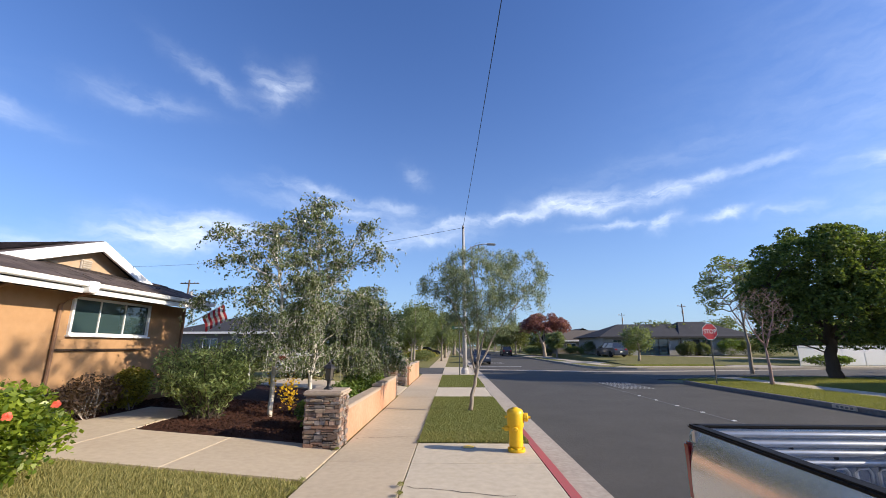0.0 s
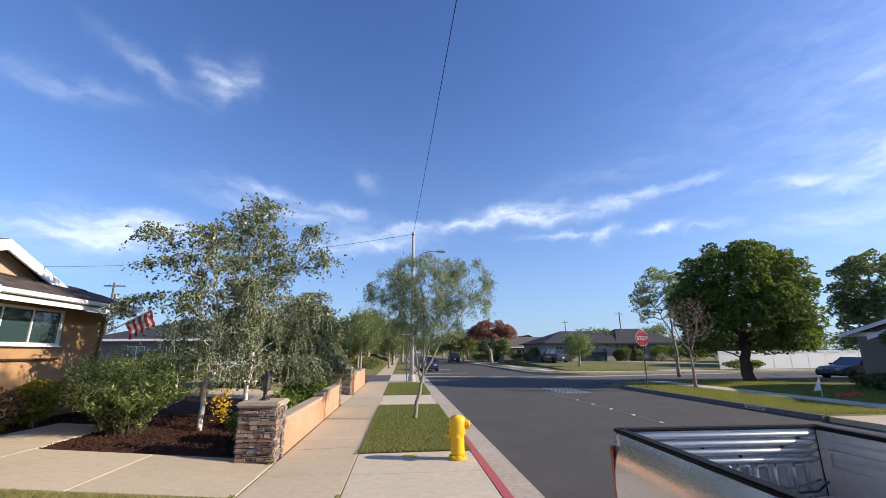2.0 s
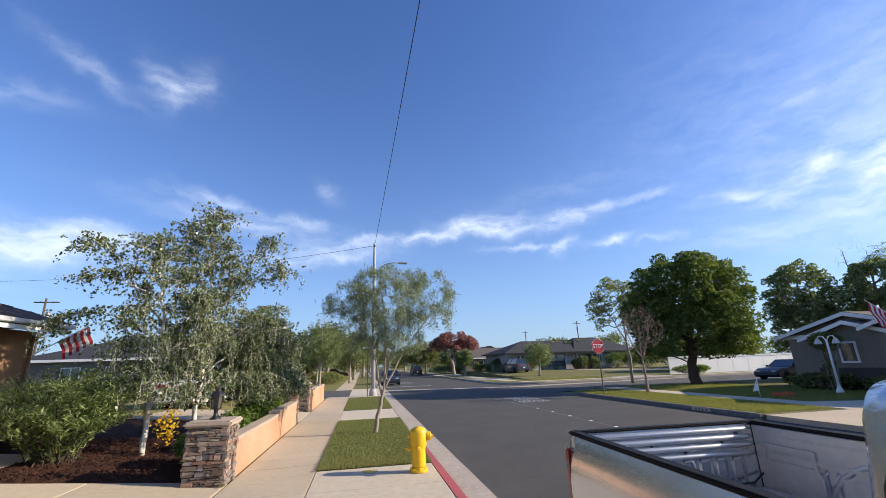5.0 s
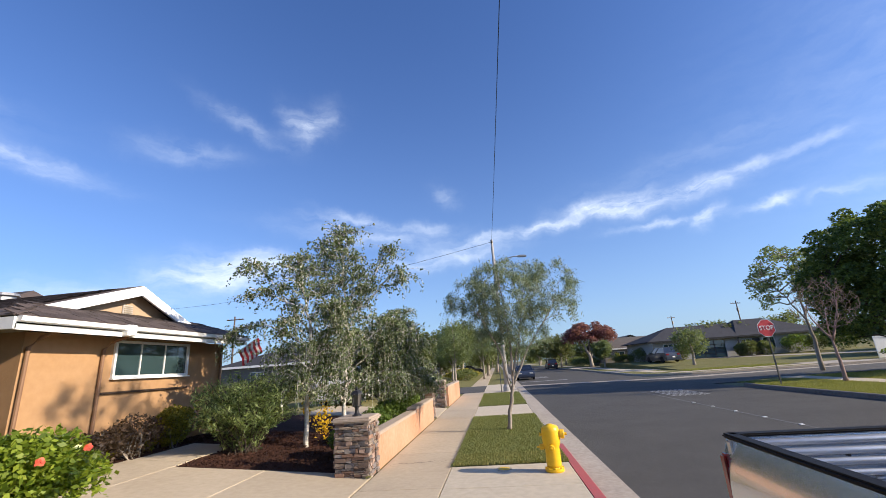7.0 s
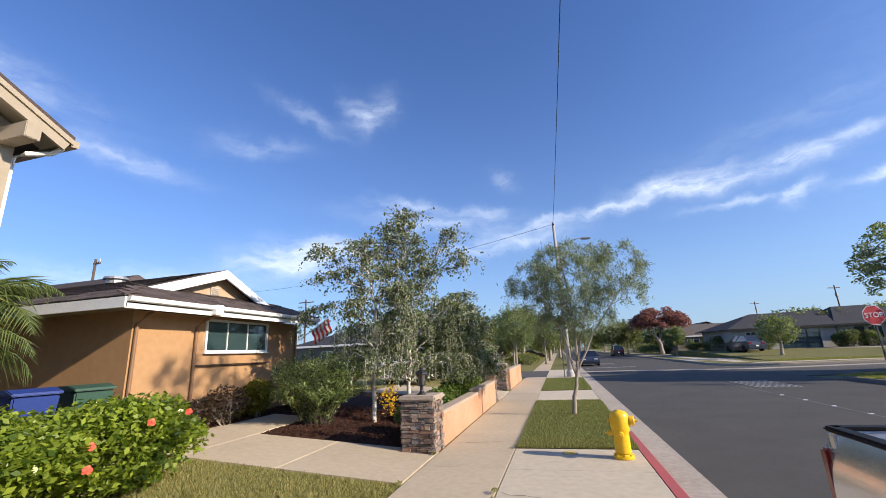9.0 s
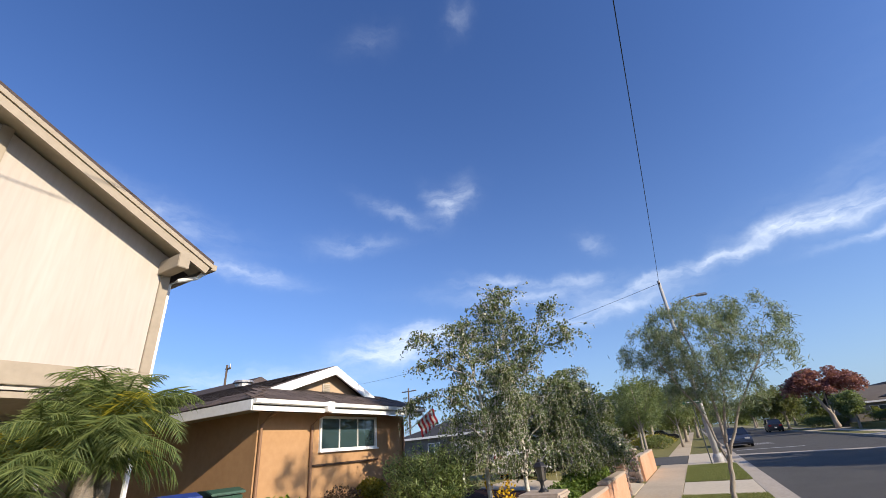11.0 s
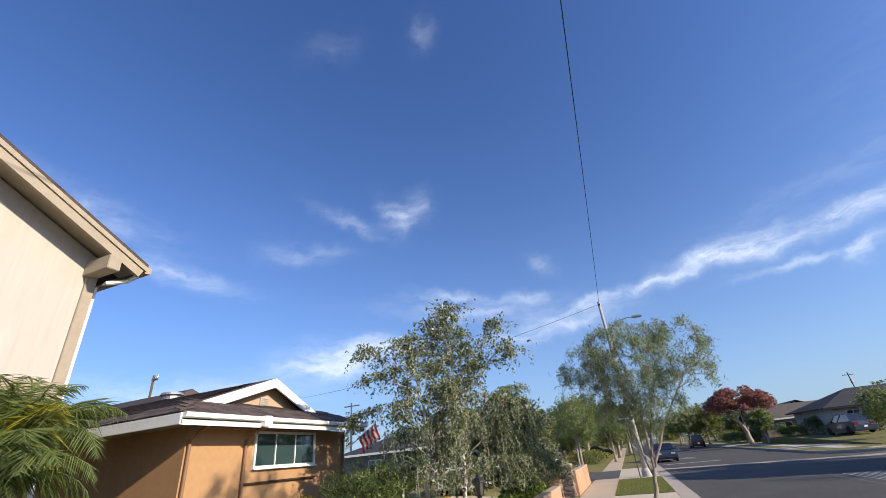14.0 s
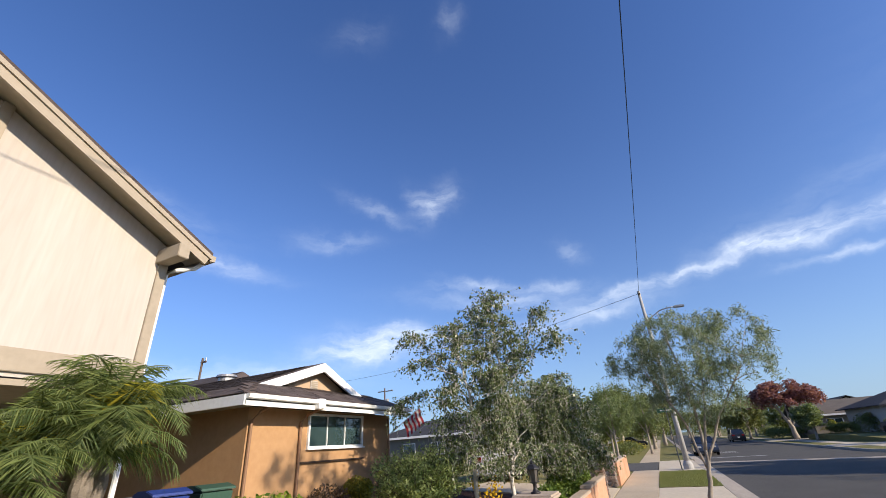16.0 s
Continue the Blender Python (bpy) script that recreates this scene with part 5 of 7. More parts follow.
def simple_house(name, label, at, turn, w, d, h, rise, wall_m, roof_m, windows=(), garage=None, door=None, hip=False, over=0.5, base=None):
    """A bungalow: front along local x, facing local -y. windows: (x, width, low, high)."""
    ob = thing(name, label, "house", at, "houses along the street", turn=turn)
    holes = [(x - ww / 2, x + ww / 2, lo, hi) for x, ww, lo, hi in windows]
    if garage:
        holes.append((garage[0] - garage[1] / 2, garage[0] + garage[1] / 2, 0.0, 2.15))
    if door:
        holes.append((door - 0.48, door + 0.48, 0.0, 2.08))
    part("wall", wall_with_openings("y", 0, 0.2, -w / 2, w / 2, -0.2, h, holes), wall_m, ob)
    part("wall", box(-w / 2, -w / 2 + 0.2, 0.2, d, -0.2, h), wall_m, ob)
    part("wall", box(w / 2 - 0.2, w / 2, 0.2, d, -0.2, h), wall_m, ob)
    part("wall", box(-w / 2 + 0.2, w / 2 - 0.2, d - 0.2, d, -0.2, h), wall_m, ob)
    if base:
        part("wainscot", wall_with_openings("y", -0.06, 0.0, -w / 2, w / 2, -0.2, 0.9, [q for q in holes if q[2] < 0.5]), base, ob, "dark stone wainscot")
    for x, ww, lo, hi in windows:
        win = part("window", wall_with_openings("y", -0.05, 0.12, x - ww / 2 - 0.06, x + ww / 2 + 0.06, lo - 0.06, hi + 0.06, [(x - ww / 2, x + ww / 2, lo, hi)]), M["white_paint"], ob)
        part("pane", box(x - ww / 2, x + ww / 2, 0.04, 0.055, lo, hi), M["glass"], win)
        part("mullion", box(x - 0.03, x + 0.03, 0.0, 0.07, lo, hi), M["white_paint"], win)
    if garage:
        g = part("garage_door", box(garage[0] - garage[1] / 2, garage[0] + garage[1] / 2, 0.1, 0.14, 0, 2.15), garage[2], ob, "dark glazed garage door")
        for k in range(4):
            for j in range(3):
                xx = garage[0] - garage[1] / 2 + (j + 0.06) * garage[1] / 3
                part("panel", box(xx, xx + garage[1] / 3 * 0.9, 0.07, 0.1, 0.06 + k * 0.53, 0.06 + k * 0.53 + 0.46), M["glass"], g)
    if door:
        part("front_door", box(door - 0.48, door + 0.48, 0.1, 0.15, 0, 2.08), M["black"], ob)
    y0, y1, xm = -over, d + over, w / 2 + over
    if hip:
        k = (y1 - y0) / 2
        a, b = (-xm + k * 0.8, (y0 + y1) / 2, h + rise), (xm - k * 0.8, (y0 + y1) / 2, h + rise)
        part("roof", slab([(-xm, y0, h), (xm, y0, h), b, a], 0.08), roof_m, ob)
        part("roof", slab([(xm, y1, h), (-xm, y1, h), a, b], 0.08), roof_m, ob)
        part("roof", slab([(-xm, y1, h), (-xm, y0, h), a], 0.08), roof_m, ob)
        part("roof", slab([(xm, y0, h), (xm, y1, h), b], 0.08), roof_m, ob)
    else:
        ym = (y0 + y1) / 2
        part("roof", slab([(-xm, y0, h), (xm, y0, h), (xm, ym, h + rise), (-xm, ym, h + rise)], 0.1), roof_m, ob)
        part("roof", slab([(xm, y1, h), (-xm, y1, h), (-xm, ym, h + rise), (xm, ym, h + rise)], 0.1), roof_m, ob)
        for s in (-1, 1):
            part("gable_wall", prism([(0.02, h - 0.02), (d - 0.02, h - 0.02), (d / 2, h + rise * 0.86)], "x", s * (w / 2 - 0.2), s * (w / 2)), wall_m, ob)
    part("fascia", box(-xm, xm, y0 - 0.03, y0, h - 0.2, h + 0.0), M["black"] if wall_m is M["corner_stucco"] else M["white_paint"], ob)
    return ob


def gable_wing(house, x0, x1, y0, depth, h, rise, wall_m, roof_m, over=0.45, trim=None):
    """A wing whose gable faces local -y."""
    xm = (x0 + x1) / 2
    part("wing_wall", prism([(x0, -0.2), (x1, -0.2), (x1, h), (xm, h + rise * 0.86), (x0, h)], "y", y0, y0 + 0.2), wall_m, house)
    part("wing_wall", box(x0, x0 + 0.2, y0 + 0.2, y0 + depth, -0.2, h), wall_m, house)
    part("wing_wall", box(x1 - 0.2, x1, y0 + 0.2, y0 + depth, -0.2, h), wall_m, house)
    half = (x1 - x0) / 2 + over
    s = rise / half
    for sg in (-1, 1):
        a = (xm, y0 - over, h + rise)
        b = (xm + sg * half, y0 - over, h)
        c = (xm + sg * half, y0 + depth, h)
        e = (xm, y0 + depth, h + rise)
        part("wing_roof", slab([a, b, c, e], 0.08), roof_m, house)
        part("bargeboard", prism([(xm, h + rise - 0.02), (xm + sg * half, h - 0.02), (xm + sg * half, h - 0.2), (xm, h + rise - 0.2)], "y", y0 - over - 0.03, y0 - over + 0.02), trim or M["white_paint"], house)


# corner house across the junction, facing the side street
ne = simple_house("corner_house", "white stucco bungalow with a gray roof and black garage", (29.9, 58.0, 0.5), 0, 19, 11, 2.48, 1.9, M["corner_stucco"], M["roof_gray"],
                  [(-7.6, 1.1, 1.0, 2.0), (-6.2, 0.7, 1.0, 2.0), (1.75, 0.9, 1.1, 1.95), (4.4, 1.3, 0.8, 2.0)], (-2.7, 3.9, M["black"]), 3.0, over=0.7, hip=True)
part("wing_wall", box(5.2, 10.4, 0.9, 1.1, -0.2, 2.5), M["corner_stucco"], ne)
part("wing_wall", box(10.2, 10.4, 1.1, 10.0, -0.2, 2.5), M["corner_stucco"], ne)
wing = [(0.6, -0.4, 2.52), (11.1, -0.4, 2.52), (11.1, 10.8, 2.52), (0.6, 10.8, 2.52)]
ridge = [(3.6, 5.2, 4.72), (7.2, 5.2, 4.72)]
part("wing_roof", slab([wing[0], wing[1], ridge[1], ridge[0]], 0.08), M["roof_gray"], ne)
part("wing_roof", slab([wing[1], wing[2], ridge[1]], 0.08), M["roof_gray"], ne)
part("wing_roof", slab([wing[2], wing[3], ridge[0], ridge[1]], 0.08), M["roof_gray"], ne)
part("wing_roof", slab([wing[3], wing[0], ridge[0]], 0.08), M["roof_gray"], ne)
part("wing_fascia", box(0.6, 11.1, -0.44, -0.4, 2.32, 2.52), M["black"], ne)
part("porch_post", box(0.55, 0.7, -0.62, -0.48, -0.1, 2.45), M["black"], ne, "black porch post")
part("porch_post", box(3.9, 4.05, -0.62, -0.48, -0.1, 2.45), M["black"], ne, "black porch post")
part("wing_window", box(6.3, 8.4, 0.84, 0.9, 1.2, 2.05), M["glass"], ne, "dark strip window")
part("window_surround", wall_with_openings("y", 0.82, 0.9, 6.2, 8.5, 1.1, 2.15, [(6.3, 8.4, 1.2, 2.05)]), M["black"], ne)
fixed("rising_lawn", slab([(16.6, 40.6, -0.012), (70, 40.6, -0.012), (70, 58, 0.5), (16.6, 58, 0.5)], 0.6), M["lawn"], "green front lawn rising to the corner house", "lawn")
fixed("rising_yard", slab([(16.6, 58, 0.5), (70, 58, 0.5), (70, 72, 0.5), (16.6, 72, 0.5)], 0.7), M["lawn_dry"], "level yard round the corner house", "yard")
fixed("rising_drive", slab([(25.3, 58.2, 0.52), (42, 45.5, 0.145), (44, 47.0, 0.19), (29.1, 58.2, 0.52)], 0.3), M["kerb"], "pale concrete driveway rising to the garage", "driveway")
simple_house("gray_bungalow", "low house with a brown gable roof behind palms", (23.5, 74, 0.1), 0, 11, 12, 2.6, 1.9, M["olive"], M["roof_tan"], [(-3, 1.6, 0.9, 2.0), (1, 1.6, 0.9, 2.0)], hip=False)
simple_house("far_house", "pale two-tone house beyond the purple tree", (25, 108, 0.1), -90, 20, 10, 3.4, 2.2, M["white_stucco"], M["roof_gray"], [(-5, 1.6, 0.9, 2.0), (1, 1.6, 0.9, 2.0)], (5.6, 4.6, M["white_paint"]))
simple_house("far_house", "pale bungalow far along the street", (25, 138, 0.1), -90, 20, 10, 2.7, 2.0, M["olive"], M["roof_tan"], [(-5, 1.6, 0.9, 2.0), (1, 1.6, 0.9, 2.0)], (5.6, 4.6, M["white_paint"]))
# behind the alley on the near side
simple_house("gray_house", "gray bungalow with white-framed windows beyond the alley", (-19, 40, 0.45), 0, 16, 9, 2.7, 1.6, M["gray_siding"], M["roof_gray"], [(-4.2, 1.3, 1.0, 2.0), (-1.0, 1.3, 1.0, 2.0), (4, 1.6, 0.9, 2.0)], hip=True)
simple_house("gray_house", "gray bungalow far along the near side", (-9, 66, 0.4), 90, 18, 9, 2.7, 1.8, M["gray_siding"], M["roof_gray"], [(-4.2, 1.3, 1.0, 2.0), (2, 1.6, 0.9, 2.0)])
simple_house("far_house", "tan bungalow far along the near side", (-9, 92, 0.4), 90, 18, 9, 2.7, 1.8, M["olive"], M["roof_tan"], [(-4.2, 1.3, 1.0, 2.0), (2, 1.6, 0.9, 2.0)])
# corner lot opposite: greige house with two gables and stone wainscot
se = simple_house("greige_house", "greige stucco bungalow with stone wainscot and low gables", (23.6, 11.5, 0.1), -90, 16.0, 9, 2.55, 1.0, M["olive"], M["roof_tan"],
                  [(-6.6, 1.0, 1.1, 2.0), (-4.0, 1.0, 1.1, 2.1), (6.0, 1.6, 1.0, 2.0)], None, None, base=M["veneer"])
gable_wing(se, -8.0, -1.4, -0.4, 8, 2.5, 1.0, M["olive"], M["roof_tan"])
gable_wing(se, -6.2, -2.6, -1.0, 5, 2.35, 0.72, M["olive"], M["roof_tan"])
gable_wing(se, -3.2, 0.8, -1.3, 6, 2.7, 0.8, M["olive"], M["roof_tan"])
part("wing_window", box(-5.05, -4.45, -1.05, -1.0, 1.2, 2.0), M["glass"], se)
part("window_surround", wall_with_openings("y", -1.06, -1.0, -5.14, -4.36, 1.11, 2.09, [(-5.05, -4.45, 1.2, 2.0)]), M["white_paint"], se)
part("wing_wainscot", box(-6.22, -2.58, -1.07, -1.0, -0.2, 0.9), M["veneer"], se)


def fence(a, b, h, label):
    ob = thing("fence", label, "fence", (a[0], a[1], 0))
    n = int((b[0] - a[0]) / 2.0)
    for i in range(n + 1):
        x = a[0] + 2.0 * i
        y = a[1] + (b[1] - a[1]) * i / n
        part("post", box(x - 0.07, x + 0.07, y - 0.03, y + 0.03, -0.1, h + 0.01, 0.008), M["white_paint"], ob, world=True)
        if i < n:
            y2 = a[1] + (b[1] - a[1]) * (i + 1) / n
            part("panel", slab([(x + 0.07, y - 0.02, h), (x + 1.93, y2 - 0.02, h), (x + 1.93, y2 + 0.02, h), (x + 0.07, y + 0.02, h)], h), M["white_paint"], ob, world=True)
            part("rail", box(x + 0.07, x + 1.93, min(y, y2) - 0.045, min(y, y2) - 0.02, h - 0.14, h - 0.02), M["white_paint"], ob, world=True)
    return ob


fence((31.5, 39.6), (57, 40.2), 1.75, "white panel fence along the side street")


# ---- vehicles ----
def wheel(parent, x, y, r, w=0.22, name="wheel"):
    t = lathe([(r * 0.6, -w / 2), (r * 0.94, -w / 2), (r, -w / 2 + 0.04), (r, w / 2 - 0.04), (r * 0.94, w / 2), (r * 0.6, w / 2)], 28)
    t.transform(pose(x, y, r, 90, 0, 0))
    wh = part("wheel", t, M["rubber"], parent, "black tyre", smooth=False)
    rim = lathe([(r * 0.62, -w * 0.42), (r * 0.62, w * 0.42), (r * 0.5, w * 0.46), (r * 0.15, w * 0.4), (r * 0.1, w * 0.48)], 20)
    rim.transform(pose(x, y, r, 90, 0, 180 if y > 0 else 0) if False else pose(x, y, r, 90 if y < 0 else -90, 0, 0))
    part("rim", rim, M["chrome"], wh, "alloy rim")
    return wh


def car(name, label, at, turn, paint, length=4.6, width=1.82, height=1.45, suv=False):
    """A parked car, nose along local +x."""
    ob = thing(name, label, "car", at, "parked cars", turn=turn)
    L, W, H = length / 2, width / 2, height
    hood, deck = (0.62 * H, 0.66 * H) if not suv else (0.60 * H, 0.62 * H)
    lower = [(-L, 0.28), (-L, deck * 0.7), (-L + 0.08, deck), (-L * (0.62 if not suv else 0.92), deck + 0.04), (L * 0.28, hood + 0.05), (L * 0.8, hood - 0.04), (L - 0.05, hood * 0.72), (L, 0.45), (L - 0.05, 0.25), (L * 0.80, 0.22), (-L * 0.8, 0.22)]
    bm = prism(lower, "y", -W, W, bevel=0.05)
    part("body", bm, paint, ob, smooth=False)
    back = -L * (0.55 if not suv else 0.88)
    roof = [(-L * (0.30 if not suv else 0.74), H), (L * 0.02, H), (L * 0.34, hood + 0.06), (back, deck + 0.03)]
    bm = bmesh.new()
    rows = []
    for s, inset in ((-1, 0), (1, 0)):
        rows.append([bm.verts.new((x, s * (W * (0.78 if z > deck + 0.2 else 0.95)), z)) for x, z in roof])
    bm.faces.new(rows[0])
    bm.faces.new(rows[1][::-1])
    for i in range(4):
        bm.faces.new((rows[0][i], rows[1][i], rows[1][(i + 1) % 4], rows[0][(i + 1) % 4]))
    part("glasshouse", bm, M["car_glass"], ob, "dark car windows")
    part("roof_panel", slab([(roof[0][0] - 0.03, -W * 0.79, H + 0.02), (roof[1][0] + 0.03, -W * 0.79, H + 0.02), (roof[1][0] + 0.03, W * 0.79, H + 0.02), (roof[0][0] - 0.03, W * 0.79, H + 0.02)], 0.05), paint, ob)
    for s in (-1, 1):
        for (xa, za), (xb, zb) in ((roof[0], roof[3]), (roof[1], roof[2]), ((roof[0][0] * 0.4 + roof[1][0] * 0.6 - 0.2, H), (-0.15, deck + 0.03))):
            part("pillar", tube([(xa, s * W * 0.785, za), (xb, s * W * 0.955, zb)], 0.035, 6), paint, ob)
        part("mirror", box(L * 0.26, L * 0.34, s * W - 0.02 if s > 0 else s * W - 0.16, s * W + 0.16 if s > 0 else s * W + 0.02, hood + 0.04, hood + 0.18, 0.03), paint, ob)
        part("headlight", box(L - 0.22, L - 0.01, s * W * 0.62 - 0.18, s * W * 0.62 + 0.18, hood * 0.68, hood * 0.82, 0.03), M["lamp_glass"], ob, "clear headlight")
        part("tail_light", box(-L - 0.01, -L + 0.16, s * W * 0.7 - 0.18, s * W * 0.7 + 0.18, deck * 0.74, deck * 0.92, 0.02), M["tail_red"], ob, "red tail light")
        for x in (-L * 0.62, L * 0.64):
            wheel(ob, x, s * (W - 0.10), 0.33 if not suv else 0.37)
    part("number_plate", box(-L - 0.02, -L - 0.005, -0.15, 0.15, deck * 0.5, deck * 0.64), M["white_paint"], ob)
    return ob


car("sedan", "dark blue sedan parked on the side street", (31.7, 27.2, -0.153), 185, M["car_dark"], 4.7, 1.85, 1.42)
car("sedan", "dark sedan parked along the near kerb", (3.1, 47.5, -0.15), -90, M["car_blue"], 4.6, 1.8, 1.45)
car("minivan", "white minivan in the driveway behind the birches", (-7.2, 22.0, 0.36), 90, M["car_white"], 4.9, 1.9, 1.75, True)
car("pickup_car", "dark four-wheel drive parked along the far kerb", (10.9, 88, -0.15), 90, M["car_dark"], 4.9, 1.9, 1.8, True)
car("suv", "blue-gray four-wheel drive in the corner house driveway", (20.3, 55.2, 0.42), 100, M["car_blue"], 4.7, 1.9, 1.75, True)
car("suv", "dark car in the driveway of the greige house", (20.2, 9.6, 0.0), 100, M["car_dark"], 4.7, 1.9, 1.55, True)
car("sedan", "dark car parked far along the near side", (-4.6, 78, 0.1), 0, M["car_dark"], 4.6, 1.8, 1.5)
car("sedan", "pale car parked in a far driveway", (-6.5, 84, 0.2), 0, M["car_white"], 4.6, 1.8, 1.7, True)


def pickup(at):
    """A crew-cab pickup seen over its open bed; nose along local -y, tail at local y = 0."""
    ob = thing("pickup_truck", "silver pickup truck with an open empty bed at the kerb", "pickup truck", at, turn=-2.0)
    W, rail, floor_z, bl = 0.99, 1.305, 0.78, 2.34
    # outer box sides, with a bulged flank and wheel arch
    for s in (-1, 1):
        n, m = 14, 14
        bm = bmesh.new()
        grid = []
        for i in range(n + 1):
            y = -bl * i / n
            row = []
            for j in range(m + 1):
                z = 0.5 + (rail - 0.5) * j / m
                bulge = 0.03 * min(1, (z - 0.5) / 0.3) - 0.095 * max(0, (z - 0.85) / 0.5) ** 3
                row.append(bm.verts.new((s * (W - 0.045 + bulge), y, z)))
            grid.append(row)
        for i in range(n):
            for j in range(m):
                yc, zc = -bl * (i + 0.5) / n, 0.5 + (rail - 0.5) * (j + 0.5) / m
                if (yc + 1.25) ** 2 + (zc - 0.42) ** 2 < 0.44 ** 2:
                    continue
                bm.faces.new((grid[i][j], grid[i + 1][j], grid[i + 1][j + 1], grid[i][j + 1]))
        part("bed_side", bm, M["silver"], ob, "silver outer bed side", smooth=True)
        part("rail_cap", box(s * (W - 0.105) - 0.045, s * (W - 0.105) + 0.045, -bl, 0.02, rail - 0.01, rail + 0.022, 0.012), M["rubber"], ob, "black plastic rail cap")
        xi = s * (W - 0.13)
        part("inner_side", box(min(xi, xi - s * 0.03), max(xi, xi - s * 0.03), -bl, -0.06, floor_z, rail - 0.01), M["bed_metal"], ob, "painted inner bed wall")
        for z0, z1 in ((1.18, 1.235), (1.06, 1.10)):
            part("wall_rib", box(xi - s * 0.03 - (0.02 if s > 0 else 0), xi - s * 0.03 + (0 if s > 0 else 0.02), -bl + 0.1, -0.2, z0, z1, 0.009), M["bed_metal"], ob)
        for k in range(4):
            y = -0.28 - k * 0.5
            part("stamped_panel", box(xi - s * 0.03 - (0.018 if s > 0 else 0), xi - s * 0.03 + (0 if s > 0 else 0.018), y - 0.36, y, 0.86, 1.02, 0.008), M["bed_metal"], ob)
        for y0, y1, z0, z1 in ((-0.62, -0.14, 1.0, 1.16), (-2.1, -1.75, 0.98, 1.16)):
            fr = wall_with_openings("x", min(xi - s * 0.03, xi - s * 0.055), max(xi - s * 0.03, xi - s * 0.055), y0, y1, z0, z1, [(y0 + 0.03, y1 - 0.03, z0 + 0.03, z1 - 0.03)])
            part("embossed_frame", fr, M["bed_metal"], ob)
        hump = [(xi - s * 0.03, -1.25 + 0.62 * math.cos(a), floor_z - 0.1 + 0.5 * math.sin(a)) for a in [0.1 + k * 2.94 / 14 for k in range(15)]]
        part("pressed_swage", tube(hump, 0.02, 8), M["bed_metal"], ob, smooth=True)
        for y in (-0.66, -0.74):
            part("pressed_swage", tube([(xi - s * 0.03, y, floor_z), (xi - s * 0.034, y, 1.0), (xi - s * 0.03, y - 0.02, 1.04)], 0.016, 8), M["bed_metal"], ob, smooth=True)
        arch = bmesh.new()
        pts = [(-1.25 + 0.42 * math.cos(a), floor_z - 0.12 + 0.36 * math.sin(a)) for a in [k * math.pi / 12 for k in range(13)]]
        prism(pts, "x", xi - s * 0.03, xi - s * 0.2, arch)
        part("wheel_arch", arch, M["bed_metal"], ob, smooth=False)
        part("tail_light", box(s * (W - 0.055) - 0.04, s * (W - 0.055) + 0.04, -0.06, 0.022, 0.78, 1.2, 0.015), M["tail_red"], ob, "tall red tail light")
        part("corner_post", box(s * (W - 0.1) - 0.05, s * (W - 0.1) + 0.03, -0.12, -0.05, floor_z, rail - 0.01, 0.012), M["bed_metal"], ob)
    # floor with ribs
    part("bed_floor", box(-W + 0.16, W - 0.16, -bl, -0.06, floor_z - 0.03, floor_z), M["bed_metal"], ob)
    for k in range(11):
        x = -W + 0.28 + k * 0.145
        part("floor_rib", box(x, x + 0.07, -bl + 0.04, -0.09, floor_z, floor_z + 0.014, 0.006), M["bed_metal"], ob)
    part("bulkhead", box(-W + 0.13, W - 0.13, -bl - 0.03, -bl, floor_z, rail), M["bed_metal"], ob)
    # tailgate, closed
    tg = part("tailgate", box(-W + 0.1, W - 0.1, -0.05, 0.02, 0.72, rail, 0.012), M["silver"], ob, "closed silver tailgate")
    part("gate_cap", box(-W + 0.09, W - 0.09, -0.062, 0.03, rail, rail + 0.022, 0.01), M["rubber"], tg, "black plastic cap")
    # rounded ribs along the inner face, then a row of upright stampings with raised rims
    for z, r in ((1.265, 0.022), (1.20, 0.026), (1.135, 0.026), (1.065, 0.022)):
        bm = tube([(-W + 0.17, -0.05, z), (-W + 0.24, -0.058, z), (W - 0.24, -0.058, z), (W - 0.17, -0.05, z)], [0.006, r, r, 0.006], 12)
        part("gate_rib", bm, M["bed_metal"], tg, smooth=True)
    for k in range(9):
        x = -W + 0.24 + k * 0.165
        rim = [(x, -0.052, 0.83), (x, -0.058, 1.0), (x + 0.02, -0.058, 1.03), (x + 0.09, -0.058, 1.03), (x + 0.11, -0.058, 1.0), (x + 0.11, -0.052, 0.83)]
        part("gate_stamp", tube(rim, 0.011, 8), M["bed_metal"], tg, smooth=True)
    for x, z in ((-0.62, 1.168), (-0.42, 1.1), (-0.2, 1.168), (0.12, 1.1), (0.5, 1.168), (0.66, 1.235)):
        bm = lathe([(0.013, 0), (0.013, 0.01), (0.007, 0.014)], 10)
        bm.transform(pose(x, -0.05, z, 90, 0, 0))
        part("gate_bolt", bm, M["black"], tg)
    # a solid black strip stands in for the shade between gate and side
    part("gate_gap_strip", box(W - 0.155, W - 0.14, -0.075, -0.05, floor_z, rail), M["rubber"], tg, "black strip for the shaded gap beside the gate")
    part("gate_cable", tube([(W - 0.15, -0.08, 0.9), (W - 0.3, -0.12, 0.84), (0.3, -0.10, 0.815)], 0.009, 6), M["black"], ob, "black gate cable")
    part("bumper", box(-W + 0.03, W - 0.03, -0.02, 0.2, 0.48, 0.68, 0.03), M["chrome"], ob, "chrome rear bumper")
